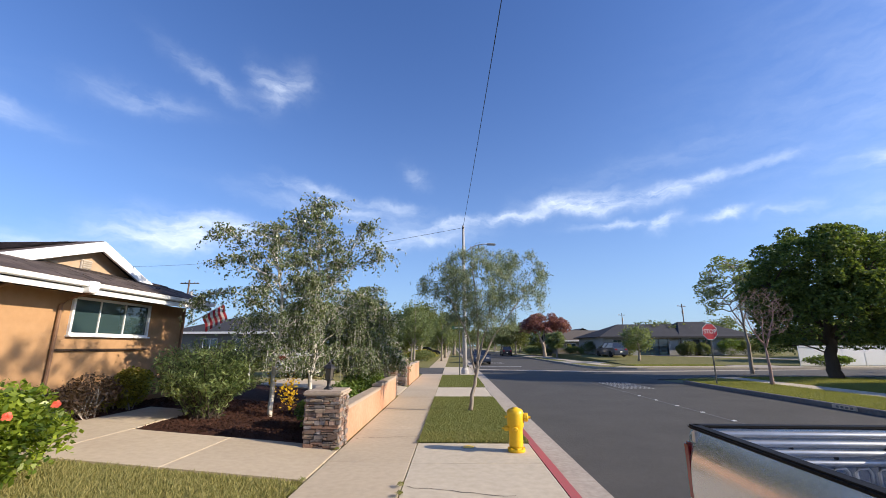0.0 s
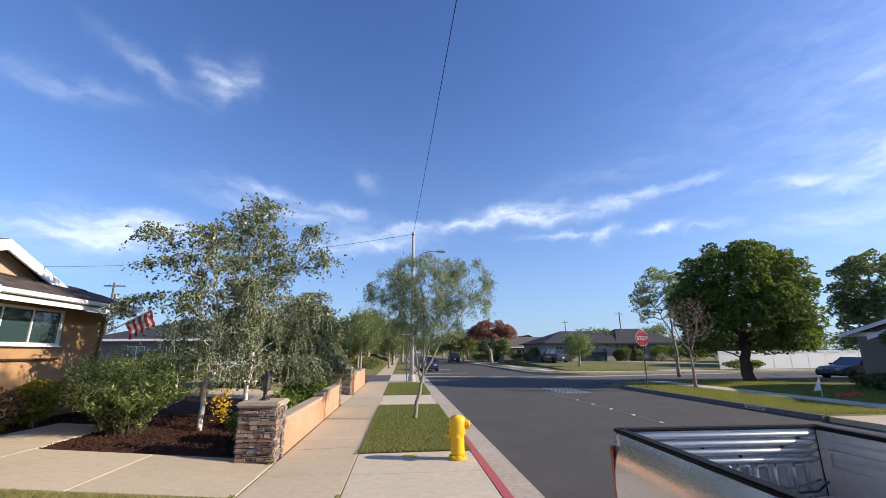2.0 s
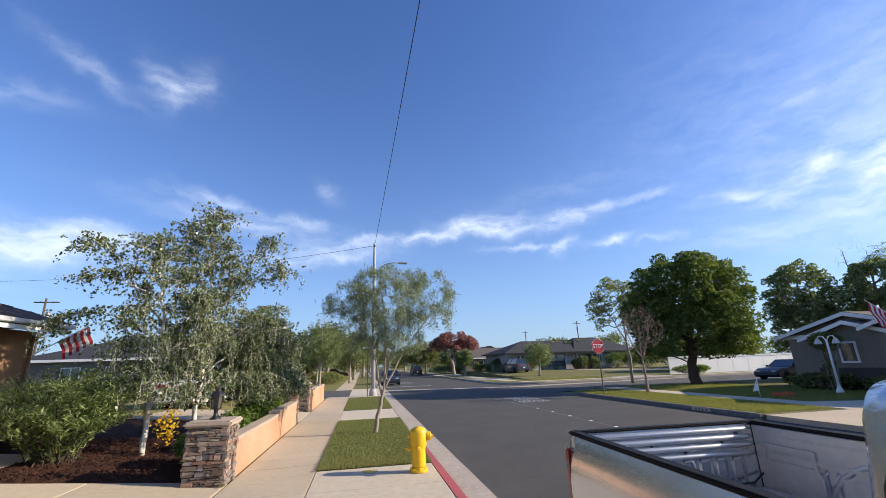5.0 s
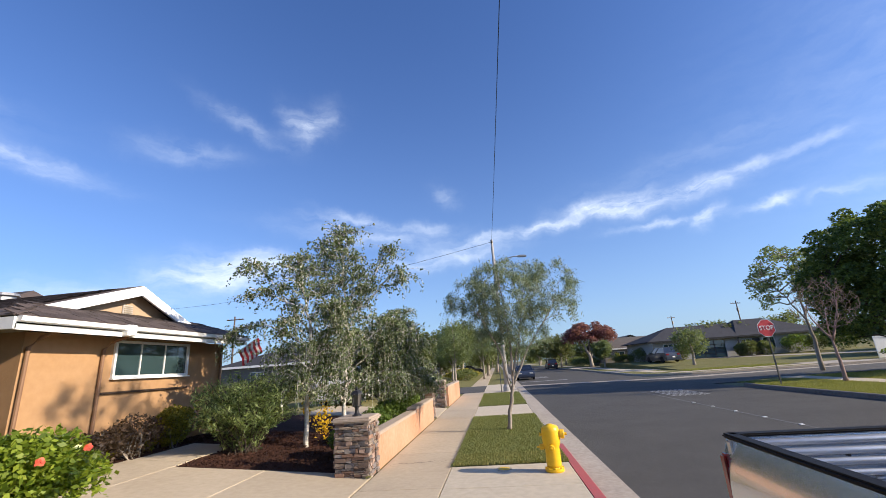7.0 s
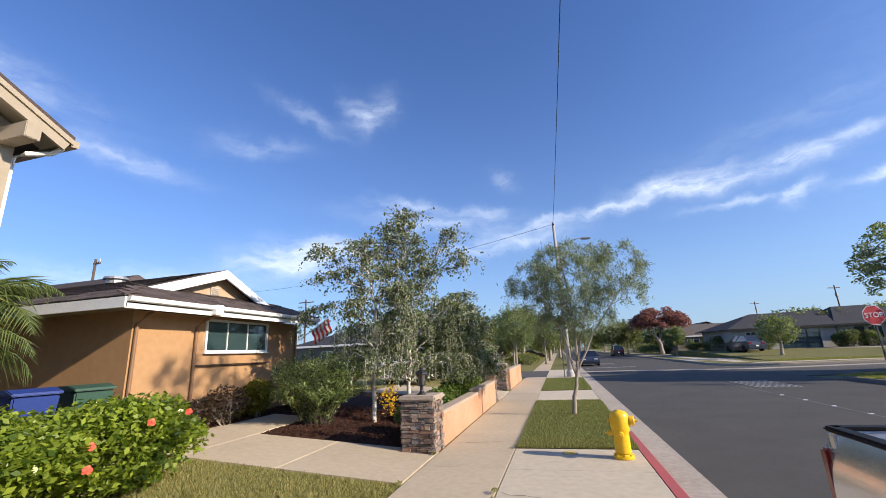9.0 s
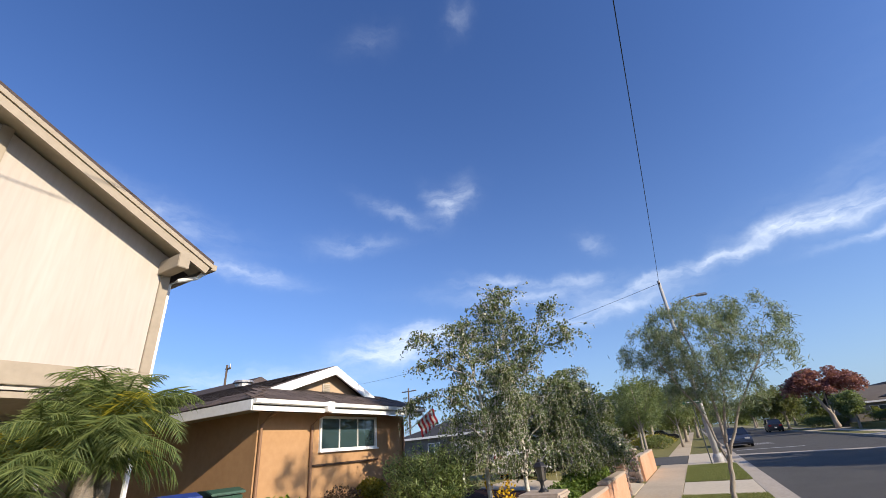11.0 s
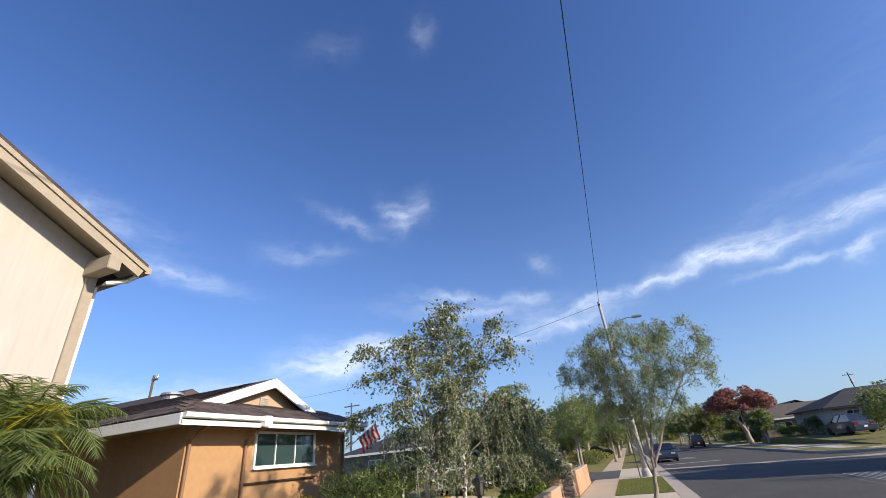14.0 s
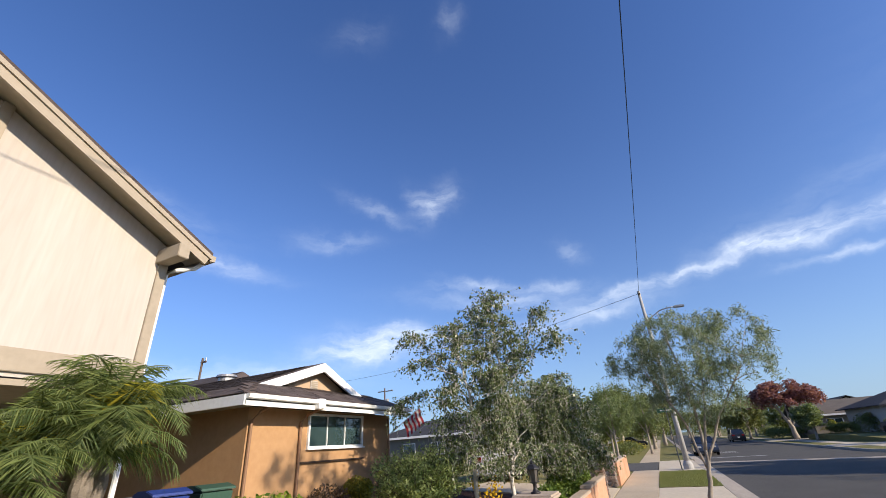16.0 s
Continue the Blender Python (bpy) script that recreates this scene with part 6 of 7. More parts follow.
    # cab: rounded shell
    def ring(y, w, zt, k=0.16):
        pts = []
        for a in range(0, 9):
            t = a / 8
            pts.append((w - 0.01 + 0.03 * math.sin(t * math.pi), 0.5 + t * 0.82))
        for a in range(1, 9):
            t = a / 8
            pts.append((w - 0.07 * t, 1.32 + (zt - k - 1.32) * t))
        for a in range(1, 9):
            t = a / 8 * math.pi / 2
            pts.append((w - 0.07 - k * (1 - math.cos(t)) * 1.3, zt - k + k * math.sin(t)))
        full = pts + [(-x, z) for x, z in pts[::-1]]
        return [(x, y, z) for x, z in full]
    bm = bmesh.new()
    sections = [(-bl - 0.03, 0.965, 1.78, 0.12), (-bl - 0.06, 0.98, 1.82, 0.11), (-bl - 0.2, 0.99, 1.85, 0.11), (-bl - 1.2, 0.99, 1.89, 0.18), (-bl - 2.2, 0.99, 1.86, 0.2), (-bl - 2.6, 0.98, 1.72, 0.2)]
    rows = [[bm.verts.new(p) for p in ring(y, w, zt, k)] for y, w, zt, k in sections]
    for a, b in zip(rows, rows[1:]):
        for i in range(len(a) - 1):
            bm.faces.new((a[i], a[i + 1], b[i + 1], b[i]))
    bm.faces.new(rows[0])
    bm.faces.new(rows[-1][::-1])
    part("cab", bm, M["silver"], ob, "silver crew cab", smooth=True)
    part("rear_window", box(-0.72, 0.72, -bl - 0.055, -bl - 0.035, 1.42, 1.74, 0.004), M["car_glass"], ob)
    for s in (-1, 1):
        bm = bmesh.new()
        q = [(-bl - 0.42, 1.38), (-bl - 0.40, 1.60), (-bl - 0.55, 1.76), (-bl - 1.2, 1.78), (-bl - 1.2, 1.38)]
        prism(q, "x", s * 0.86, s * 0.985, bm)
        for v in bm.verts:
            if abs(v.co.x) > 0.9:
                v.co.x = s * (1.013 - 0.07 * max(0, (v.co.z - 1.32)) / 0.42)
        part("side_window", bm, M["car_glass"], ob, "dark side window")
        seam = [(s * 1.014, -bl - 0.10, 0.62), (s * 1.026, -bl - 0.10, 0.95), (s * 1.008, -bl - 0.10, 1.32), (s * 0.984, -bl - 0.115, 1.50), (s * 0.962, -bl - 0.16, 1.64), (s * 0.95, -bl - 0.26, 1.72), (s * 0.945, -bl - 0.5, 1.75), (s * 0.938, -bl - 1.15, 1.77)]
        part("door_seam", tube(seam, 0.005, 6), M["black"], ob)
        for y in (-1.25, -4.9):
            t = lathe([(0.24, -0.13), (0.38, -0.13), (0.40, -0.09), (0.40, 0.09), (0.38, 0.13), (0.24, 0.13)], 28)
            t.transform(pose(s * 0.85, y, 0.40, 0, 90, 0))
            wh = part("wheel", t, M["rubber"], ob, "black tyre")
            r = lathe([(0.25, -0.1), (0.25, 0.1), (0.2, 0.12), (0.06, 0.09)], 20)
            r.transform(pose(s * 0.85, y, 0.40, 0, 90 * s, 0))
            part("rim", r, M["chrome"], wh, "alloy rim")
    part("hood", box(-0.98, 0.98, -bl - 3.9, -bl - 2.4, 0.5, 1.15, 0.12), M["silver"], ob, smooth=False)
    part("chassis", box(-0.8, 0.8, -5.6, -0.1, 0.35, 0.62), M["black"], ob)
    return ob


pickup((2.82, 3.75, -0.15))


# ---- trees ----
def yellow_leaves(ob, rng, spots):
    low = [(0.35, -0.1, 0.55), (0.5, 0.0, 0.4), (-0.05, 0.1, 0.75), (0.45, -0.05, 0.75)]
    pts = np.concatenate([np.array(c) + rng.normal(size=(70, 3)) * (0.07, 0.07, 0.13) for c in low])
    part("yellow_leaves", leaves_mesh(pts, rng, 0.07, M["leaf_yellow"], 0.7, 0.4), None, ob, "yellowed leaves near the base")


def limb(path, r0, r1, bm, rng, wander=0.015):
    """A crooked limb along a path; returns its fine points."""
    pts = [Vector(q) for q in path]
    fine = []
    for p, q in zip(pts, pts[1:]):
        for k in range(4):
            fine.append(p.lerp(q, k / 4) + Vector(rng.normal(size=3) * wander * (1 if fine else 0)))
    fine.append(pts[-1])
    tube(fine, [r0 + (r1 - r0) * k / (len(fine) - 1) for k in range(len(fine))], 7, bm)
    return fine


def weeping_birch(label, base, trunk, arms, spread, seed, boughs=16, strands=9, hang=0.7, low=0.25, extra=None, leaf=0.062, dense=26.0):
    """A birch: leaning trunk, arms drawn one by one, arching boughs, and from all of them thin strands that hang, set with leaves."""
    rng = np.random.default_rng(seed)
    bm, spots = bmesh.new(), []
    top = limb(trunk, 0.062, 0.010, bm, rng)
    carriers = [(limb([top[min(len(top) - 1, i)]] + list(path), 0.024, 0.005, bm, rng), 0.35) for i, path in arms]
    n = len(top)
    for k in range(boughs):
        u = low + (1 - low) * (k + 0.5) / boughs
        p = top[min(n - 1, int(u * (n - 1)))]
        az = k * 2.39996 + rng.uniform(-0.4, 0.4)
        reach = spread * (1 - 0.88 * u) * rng.uniform(0.55, 1.2) + 0.08
        d = Vector((math.cos(az), math.sin(az), 0))
        path = [p, p + d * reach * 0.5 + Vector((0, 0, reach * 0.42)), p + d * reach * 0.85 + Vector((0, 0, reach * 0.52)), p + d * reach + Vector((0, 0, reach * 0.40))]
        carriers.append((limb(path, 0.018, 0.004, bm, rng), 0.3))
    carriers.append((top[int(n * 0.62):], 0.0))
    for pts, start in carriers:
        m = len(pts)
        length = sum((q - p).length for p, q in zip(pts, pts[1:]))
        for _ in range(max(5, int(strands * length * 1.7))):
            u = start + (1 - start) * rng.uniform() ** 0.8
            i = min(m - 2, int(u * (m - 1)))
            p = pts[i].lerp(pts[i + 1], rng.uniform())
            out = (pts[-1] - pts[0]).normalized()
            side = Vector((rng.normal(), rng.normal(), rng.normal() * 0.3)) * 0.17 + out * 0.10
            drop = hang * rng.uniform(0.15, 1.3) * (0.30 + 0.80 * max(0.0, 1 - p.z / top[-1].z))
            if p.z - drop < 0.75:
                drop = max(0.1, p.z - 0.75 - rng.uniform(0, 0.25))
            s0 = p + side * 0.8 + Vector((0, 0, 0.07))
            s1 = s0 + side * 0.5 + Vector((rng.normal() * 0.04, rng.normal() * 0.04, -drop * 0.45))
            s2 = s1 + Vector((rng.normal() * 0.05, rng.normal() * 0.05, -drop * 0.55))
            tube([p, s0, s1, s2], [0.004, 0.003, 0.0025, 0.0015], 3, bm, cap=False)
            for _ in range(int(dense * (drop + 0.15)) + 4):
                v = rng.uniform(0.1, 3.0)
                j = min(2, int(v))
                q = (p, s0, s1, s2)
                spots.append(np.array(q[j].lerp(q[j + 1], v - j)) + rng.normal(size=3) * (0.03, 0.03, 0.02))
    ob = thing("birch_tree", label, "tree", base, "birches in the mulch bed")
    part("trunk", bm, M["birch_bark"], ob, smooth=True)
    part("crown", leaves_mesh(spots, rng, leaf, M["leaf_birch"], 0.72, 0.9), None, ob)
    if extra:
        extra(ob, rng, np.array(spots))
    return ob


weeping_birch("weeping birch with white bark in a mulch bed", (-4.40, 10.6, 0.15),
              [(0, 0, -0.05), (0.0, 0, 0.9), (0.10, 0.03, 2.0), (0.0, 0.05, 3.0), (-0.25, 0.1, 4.1), (-0.40, 0.1, 4.75)],
              [(11, [(-0.55, 0, 3.4), (-1.05, -0.1, 4.2), (-1.45, -0.1, 4.65), (-1.85, -0.1, 4.35)]), (9, [(-0.6, 0.1, 2.7), (-1.2, 0.1, 3.0), (-1.9, 0.0, 2.95), (-2.2, 0, 2.6)]),
               (13, [(-0.7, -0.2, 3.6), (-1.1, -0.3, 3.85), (-1.5, -0.3, 3.6)]), (8, [(0.5, -0.1, 2.6), (0.8, -0.2, 3.2), (0.9, -0.2, 3.4)])],
              1.35, 31, 40, 15, 0.80, 0.24, yellow_leaves)
weeping_birch("tall weeping birch with white bark", (-3.78, 11.3, 0.12),
              [(0, 0, -0.05), (0.1, 0, 1.2), (0.15, 0, 2.8), (0.05, 0, 4.3), (-0.05, 0, 5.85)],
              [(8, [(0.6, 0, 3.5), (1.0, 0, 4.3), (1.25, 0, 4.95), (1.5, -0.05, 4.75)]), (9, [(0.7, -0.1, 3.4), (1.2, -0.1, 3.95), (1.65, -0.1, 4.25), (1.75, -0.1, 3.9)]),
               (10, [(-0.35, 0, 4.0), (-0.55, 0, 4.9), (-0.6, 0, 5.3)]), (6, [(0.7, 0.1, 2.5), (1.3, 0.1, 2.9), (1.7, 0.1, 2.6)])],
              1.30, 32, 54, 16, 0.75, 0.20)
weeping_birch("small weeping birch behind the garden wall", (-3.05, 13.2, 0.08),
              [(0, 0, -0.05), (0.05, 0, 1.2), (0.15, 0, 2.4), (0.1, 0, 3.3)],
              [(4, [(0.6, -0.3, 1.9), (0.95, -0.5, 2.5), (1.2, -0.5, 2.3)]), (4, [(-0.6, 0, 2.0), (-0.9, 0, 2.8), (-1.2, 0, 2.6)]), (5, [(0.2, -0.8, 2.2), (0.3, -1.2, 2.6), (0.3, -1.5, 2.3)])],
              1.4, 33, 48, 15, 0.75, 0.16, None, 0.066, 30.0)
weeping_birch("small weeping birch near the entry walk", (-3.3, 15.6, 0.09),
              [(0, 0, -0.05), (0.05, 0, 1.3), (0.1, 0, 2.6), (0.1, 0, 3.9)],
              [(4, [(0.6, -0.2, 1.9), (0.8, -0.3, 2.7), (1.1, -0.3, 2.4)]), (5, [(-0.6, 0.1, 2.2), (-1.0, 0.1, 3.0), (-1.3, 0.1, 2.7)])],
              1.25, 34, 38, 13, 0.75, 0.18, None, 0.066)

grown_tree("street_tree", "young feathery street tree in the verge lawn", (0.47, 12.5, 0.0),
           [[(0, 0, -0.05), (0.1, 0, 0.6), (0.24, 0, 1.2), (0.3, 0.1, 2.3), (0.2, 0.15, 3.6), (0.1, 0.1, 4.8)], [(0.22, 0, 1.1), (0.75, 0, 2.1), (1.5, 0, 3.1), (2.0, 0.1, 4.2)], [(0.2, 0, 0.95), (0.0, 0.1, 2.0), (-0.55, 0, 3.2), (-0.7, 0, 4.2)], [(0.26, 0, 1.4), (0.6, 0.3, 2.6), (0.9, 0.4, 4.2)]],
           [(0.35, 0, 3.6, 1.25, 1.2, 1.25), (1.6, 0, 3.75, 0.9, 0.9, 0.95), (-0.6, 0, 3.6, 0.85, 0.9, 0.9), (0.3, 0, 2.5, 1.2, 0.8, 0.5)], 340, 80, 0.12, M["bark"], M["leaf_feathery"], 41, aspect=0.13, droop=0.8, hang=0.26, scatter=0.07, trunk_r=0.062, twig_r=0.008)

def clump_tree(name, label, base, stems, clumps, per_clump, leaf, bark, leafmat, seed, trunk_r=0.3, fill=0.15, group="trees along the street"):
    """A broad-leaved tree whose crown is many lobes: leaves lie thick on the upper side of each lobe, thin inside and below."""
    rng = np.random.default_rng(seed)
    bm = bmesh.new()
    nodes = []
    for i, stem in enumerate(stems):
        r0 = trunk_r if i == 0 else trunk_r * 0.5
        nodes += limb(stem, r0 * (1.25 if i == 0 else 1), r0 * 0.25, bm, rng, 0.03)
    pos = np.array([tuple(q) for q in nodes if q.z > 0.2 * nodes[len(nodes) // 2].z])
    spots = []
    for cx, cy, cz, rx, ry, rz in clumps:
        c = np.array((cx, cy, cz))
        j = int(np.argmin(np.linalg.norm(pos - c, axis=1) + 0.6 * np.maximum(0, pos[:, 2] - cz)))
        p, q = Vector(pos[j]), Vector(c)
        limb([p, p.lerp(q, 0.5) + Vector((0, 0, 0.12 * (q - p).length)), q], 0.05, 0.012, bm, rng, 0.03)
        m = int(per_clump * (rx / clumps[-1][3]) ** 2)
        d = rng.normal(size=(m, 3))
        d /= np.linalg.norm(d, axis=1)[:, None]
        d[:, 2] = np.where(d[:, 2] < -0.6, -d[:, 2], d[:, 2])
        bumps = 1 + 0.16 * np.sin(d[:, :1] * 5 + cx * 7) * np.sin(d[:, 1:2] * 5 + cy * 5) + 0.12 * np.sin(d[:, 2:] * 9 + cz * 3)
        rad = np.where(rng.uniform(size=(m, 1)) < fill, rng.uniform(0.3, 0.85, (m, 1)), rng.uniform(0.82, 1.03, (m, 1)))
        spots.append(c + d * (rx, ry, rz) * bumps * rad)
    ob = thing(name, label, "tree", base, group)
    part("trunk", bm, bark, ob, smooth=True)
    part("crown", leaves_mesh(np.concatenate(spots), rng, leaf, leafmat, 0.62, 0.15), None, ob)
    return ob


def lobes(seed, cx, cz, rx, ry, rz, n, r, low=-0.75):
    """Lobes spread over an egg-shaped crown, with a second, smaller set that breaks its outline."""
    rng = np.random.default_rng(seed)
    out = []
    for i in range(n):
        a = i * 2.39996 + rng.uniform(-0.35, 0.35)
        up = low + (0.98 - low) * (i + 0.5) / n
        k = math.sqrt(max(0.0, 1 - (up * (1.0 if up > 0 else 0.7)) ** 2))
        q = r * rng.uniform(0.6, 1.15)
        f = rng.uniform(0.86, 1.03)
        out.append((cx + math.cos(a) * k * (rx - q * 0.75) * f, math.sin(a) * k * (ry - q * 0.75) * f, cz + up * (rz - q * 0.7) * f, q, q, q * 0.78))
    for i in range(n // 4):
        a, up = rng.uniform(0, math.tau), rng.uniform(-0.4, 0.5)
        out.append((cx + math.cos(a) * rx * 0.45, math.sin(a) * ry * 0.45, cz + up * rz * 0.6, r, r, r * 0.8))
    return out


clump_tree("shade_tree", "large dense domed shade tree on the corner lawn", (21.3, 24.6, 0.0),
           [[(0, 0, -0.1), (0.0, 0, 1.0), (0.1, 0, 2.2), (0.4, 0, 4.5), (0.7, 0, 6.6)], [(0.05, 0, 1.8), (-1.4, 0.3, 3.6), (-2.4, 0.4, 5.0)], [(0.05, 0, 1.8), (1.6, -0.3, 3.2), (3.0, -0.4, 4.4)], [(0.1, 0, 2.2), (0.4, 1.6, 4.2), (0.5, 2.4, 5.6)], [(0.1, 0, 2.2), (0.4, -1.6, 4.2), (0.5, -2.4, 5.6)]],
           lobes(55, 0.35, 4.7, 4.05, 4.0, 4.2, 100, 0.92, -0.85), 700, 0.17, M["bark_dark"], M["leaf_big"], 51, 0.30, 0.12)
clump_tree("street_tree", "thin light-leaved tree beside the shade tree", polar(34.3, 36.5, 0),
           [[(0, 0, -0.1), (0.0, 0, 1.8), (-0.05, 0, 3.6), (-0.2, 0, 7.2)], [(-0.04, 0, 3.0), (-0.9, 0, 4.6), (-1.9, 0, 6.2)], [(-0.05, 0, 3.3), (0.6, 0.2, 4.8), (1.0, 0.2, 6.8)]],
           lobes(610, -0.5, 5.7, 2.5, 2.2, 2.6, 44, 0.55), 150, 0.16, M["bark"], M["leaf_street"], 52, 0.11, 0.35)
grown_tree("bare_tree", "small leafless tree with reddish twigs on the verge", (14.95, 20.75, 0.0),
           [[(0, 0, -0.05), (0.0, 0, 0.9), (-0.05, 0, 1.8), (0.05, 0, 3.0)], [(0, 0, 1.7), (-0.5, 0.1, 2.6), (-0.75, 0.1, 3.4)], [(0, 0, 1.75), (0.5, 0.1, 2.7), (0.8, 0.1, 3.6)], [(0, 0, 1.7), (0.1, -0.5, 2.7), (0.15, -0.7, 3.7)]],
           [(0.05, 0, 3.3, 1.25, 1.2, 1.2), (0.05, 0, 3.8, 0.9, 0.9, 0.8)], 620, 0, 0.1, M["twig"], M["leaf_red"], 53, trunk_r=0.085, twig_r=0.022, outer=0.3, rmin=0.007)
clump_tree("purple_tree", "spreading purple-leaved tree beyond the junction", (15.6, 73, 0.0),
           [[(0, 0, -0.1), (0, 0, 1.5), (-0.6, 0, 3.2), (-1.5, 0, 5.2)], [(0, 0, 1.5), (1.2, 0, 3.4), (2.4, 0, 5.0)], [(0, 0, 1.8), (0.2, 0.5, 4), (0.4, 0.8, 6)]],
           lobes(620, 0.2, 5.0, 4.5, 3.6, 2.3, 44, 0.9, -0.5), 230, 0.28, M["bark"], M["leaf_red"], 54, 0.28, 0.2)


def far_tree(name, label, at, h, r, seed, leafmat, count=9000, leaf=0.3, low=0.25, bark=None, group="trees along the street", rz=None, tr=None):
    rz = rz or h * (1 - low) / 2
    cz = h - rz
    return grown_tree(name, label, at, [[(0, 0, -0.1), (0.05 * r, 0, cz * 0.5), (0, 0.05 * r, cz), (0, 0, h * 0.9)], [(0.02, 0, cz * 0.5), (-0.4 * r, 0, cz), (-0.6 * r, 0, cz + rz * 0.4)], [(0.02, 0, cz * 0.5), (0.4 * r, 0.1, cz), (0.6 * r, 0, cz + rz * 0.4)]],
                      [(0, 0, cz, r, r, rz), (0.35 * r, 0, cz + rz * 0.2, r * 0.6, r * 0.6, rz * 0.7), (-0.4 * r, 0.2, cz - rz * 0.1, r * 0.6, r * 0.6, rz * 0.8)], 110, count // 110, leaf, bark or M["bark"], leafmat, seed, aspect=0.6, scatter=0.09 * r + 0.05, trunk_r=tr or 0.05 * h ** 0.8, twig_r=0.02, group=group)


for i, (x, y, h) in enumerate(((-3.7, 40.5, 6.4), (-1.4, 52, 6.2), (-4.6, 47, 5.6))):
    grown_tree("street_tree", "feathery gray-green tree past the alley", (x, y, 0.1),
               [[(0, 0, -0.1), (0.05, 0, h * 0.3), (0.1, 0, h * 0.6), (0, 0, h * 0.95)], [(0.05, 0, h * 0.28), (-0.7, 0, h * 0.5), (-1.1, 0, h * 0.75)], [(0.05, 0, h * 0.28), (0.7, 0.2, h * 0.5), (1.2, 0.2, h * 0.72)]],
               [(0, 0, h * 0.66, 1.5, 1.4, h * 0.3), (-0.9, 0, h * 0.55, 1.0, 1.0, h * 0.2), (0.9, 0, h * 0.52, 1.0, 1.0, h * 0.2)], 170, 40, 0.2, M["bark"], M["leaf_street"], 420 + i, aspect=0.28, droop=0.5, hang=0.4, scatter=0.16, trunk_r=0.11, group="trees along the street")
far_tree("street_tree", "leafy young tree in front of the purple tree", (16.0, 66, 0), 4.0, 1.5, 61, M["leaf_street"], 5000, 0.22, 0.3)
far_tree("street_tree", "small round green tree on the corner house lawn", polar(23.3, 51, 0.18), 3.9, 1.6, 62, M["leaf_street"], 3600, 0.18, 0.2)
for i, (x, y, h, r, m) in enumerate([(-5.6, 60, 6.6, 2.6, "leaf_far"), (-7.5, 70, 7.0, 2.6, "leaf_far"), (-4.5, 58, 7.5, 3.2, "leaf_far"), (-1.2, 66, 6.8, 2.6, "leaf_olive"), (-6, 74, 8.5, 3.6, "leaf_far"), (0.2, 84, 8.0, 3.0, "leaf_far"),
                                       (0.2, 100, 8.5, 3.2, "leaf_far"), (0.2, 122, 9, 3.8, "leaf_far"), (13.5, 92, 6.6, 2.6, "leaf_olive"), (13.5, 104, 7, 2.8, "leaf_olive"), (13.6, 120, 7.5, 3.0, "leaf_far"), (13.6, 140, 8, 3.4, "leaf_far"), (5, 190, 9, 5, "leaf_far"), (11, 200, 9, 5, "leaf_far"), (-2, 180, 9, 5, "leaf_far")]):
    far_tree("street_tree", "leafy street tree far along the road", (x, y, 0.0), h, r, 70 + i, M[m], 8000, 0.26)
for i, (x, y, h, r) in enumerate(((-8, 62, 7, 3.0), (-9.5, 52, 6.5, 2.8), (-12, 82, 8, 3.5), (-3.4, 92, 8, 3.4), (2.5, 150, 8.5, 3.6), (8, 170, 8.5, 4.2), (16, 160, 8, 4), (20, 96, 5.5, 2.6), (29.5, 64, 5.2, 2.6), (33, 62, 4.8, 2.4), (18.5, 118, 7, 3.2), (36, 75, 6.2, 3.0), (44, 70, 6.2, 3.4), (-16, 58, 7, 3), (-22, 60, 7, 3.2), (22, 130, 8, 3.5), (14.5, 112, 6.5, 2.6))):
    far_tree("street_tree", "dark leafy tree far along the road", (x, y, 0.0), h, r, 400 + i, M["leaf_far"], 5000, 0.32, 0.12)
for i, (x, y, h, r) in enumerate(((31.6, 24.8, 8.6, 2.5), (35.8, 22.8, 8.4, 2.3))):
    clump_tree("garden_tree", "tall leafy garden tree behind the greige house", (x, y, 0.0),
               [[(0, 0, -0.1), (0.1, 0, 2.4), (0.0, 0.1, 5.0), (0, 0, h * 0.9)], [(0.05, 0, 2.4), (-1.0, 0.2, 4.4), (-1.5, 0, 6.0)], [(0.05, 0, 2.6), (1.0, -0.2, 4.6), (1.4, 0, 6.4)]],
               lobes(600 + i, 0.0, h * 0.54, r, r, h * 0.46, 70, 0.6), 330, 0.17, M["bark"], M["leaf_street"], 90 + i, 0.16, 0.2)
far_tree("garden_tree", "dark garden tree behind the white fence", (39, 45, 0), 4.6, 3.6, 92, M["leaf_far"], 9000, 0.3, 0.1)
far_tree("garden_tree", "dark garden tree behind the white fence", (49, 50, 0), 5.2, 4.0, 93, M["leaf_far"], 9000, 0.3, 0.1)
far_tree("garden_tree", "dark tree beside the car", (37, 33 - 8, 0), 4.6, 3.0, 94, M["leaf_far"], 8000, 0.3, 0.1)
grown_tree("bare_tree", "tall leafless tree behind the greige house", (36.4, 23.8, 0), [[(0, 0, -0.1), (0, 0, 4), (0.1, 0, 8.2)], [(0, 0, 4), (-1, 0, 7), (-1.2, 0, 9)], [(0, 0, 4), (1, 0, 7), (1.1, 0, 9)]], [(0, 0, 8.2, 1.6, 1.5, 1.8)], 160, 0, 0.1, M["bark"], M["leaf_far"], 95, trunk_r=0.16, twig_r=0.02, outer=0.3)
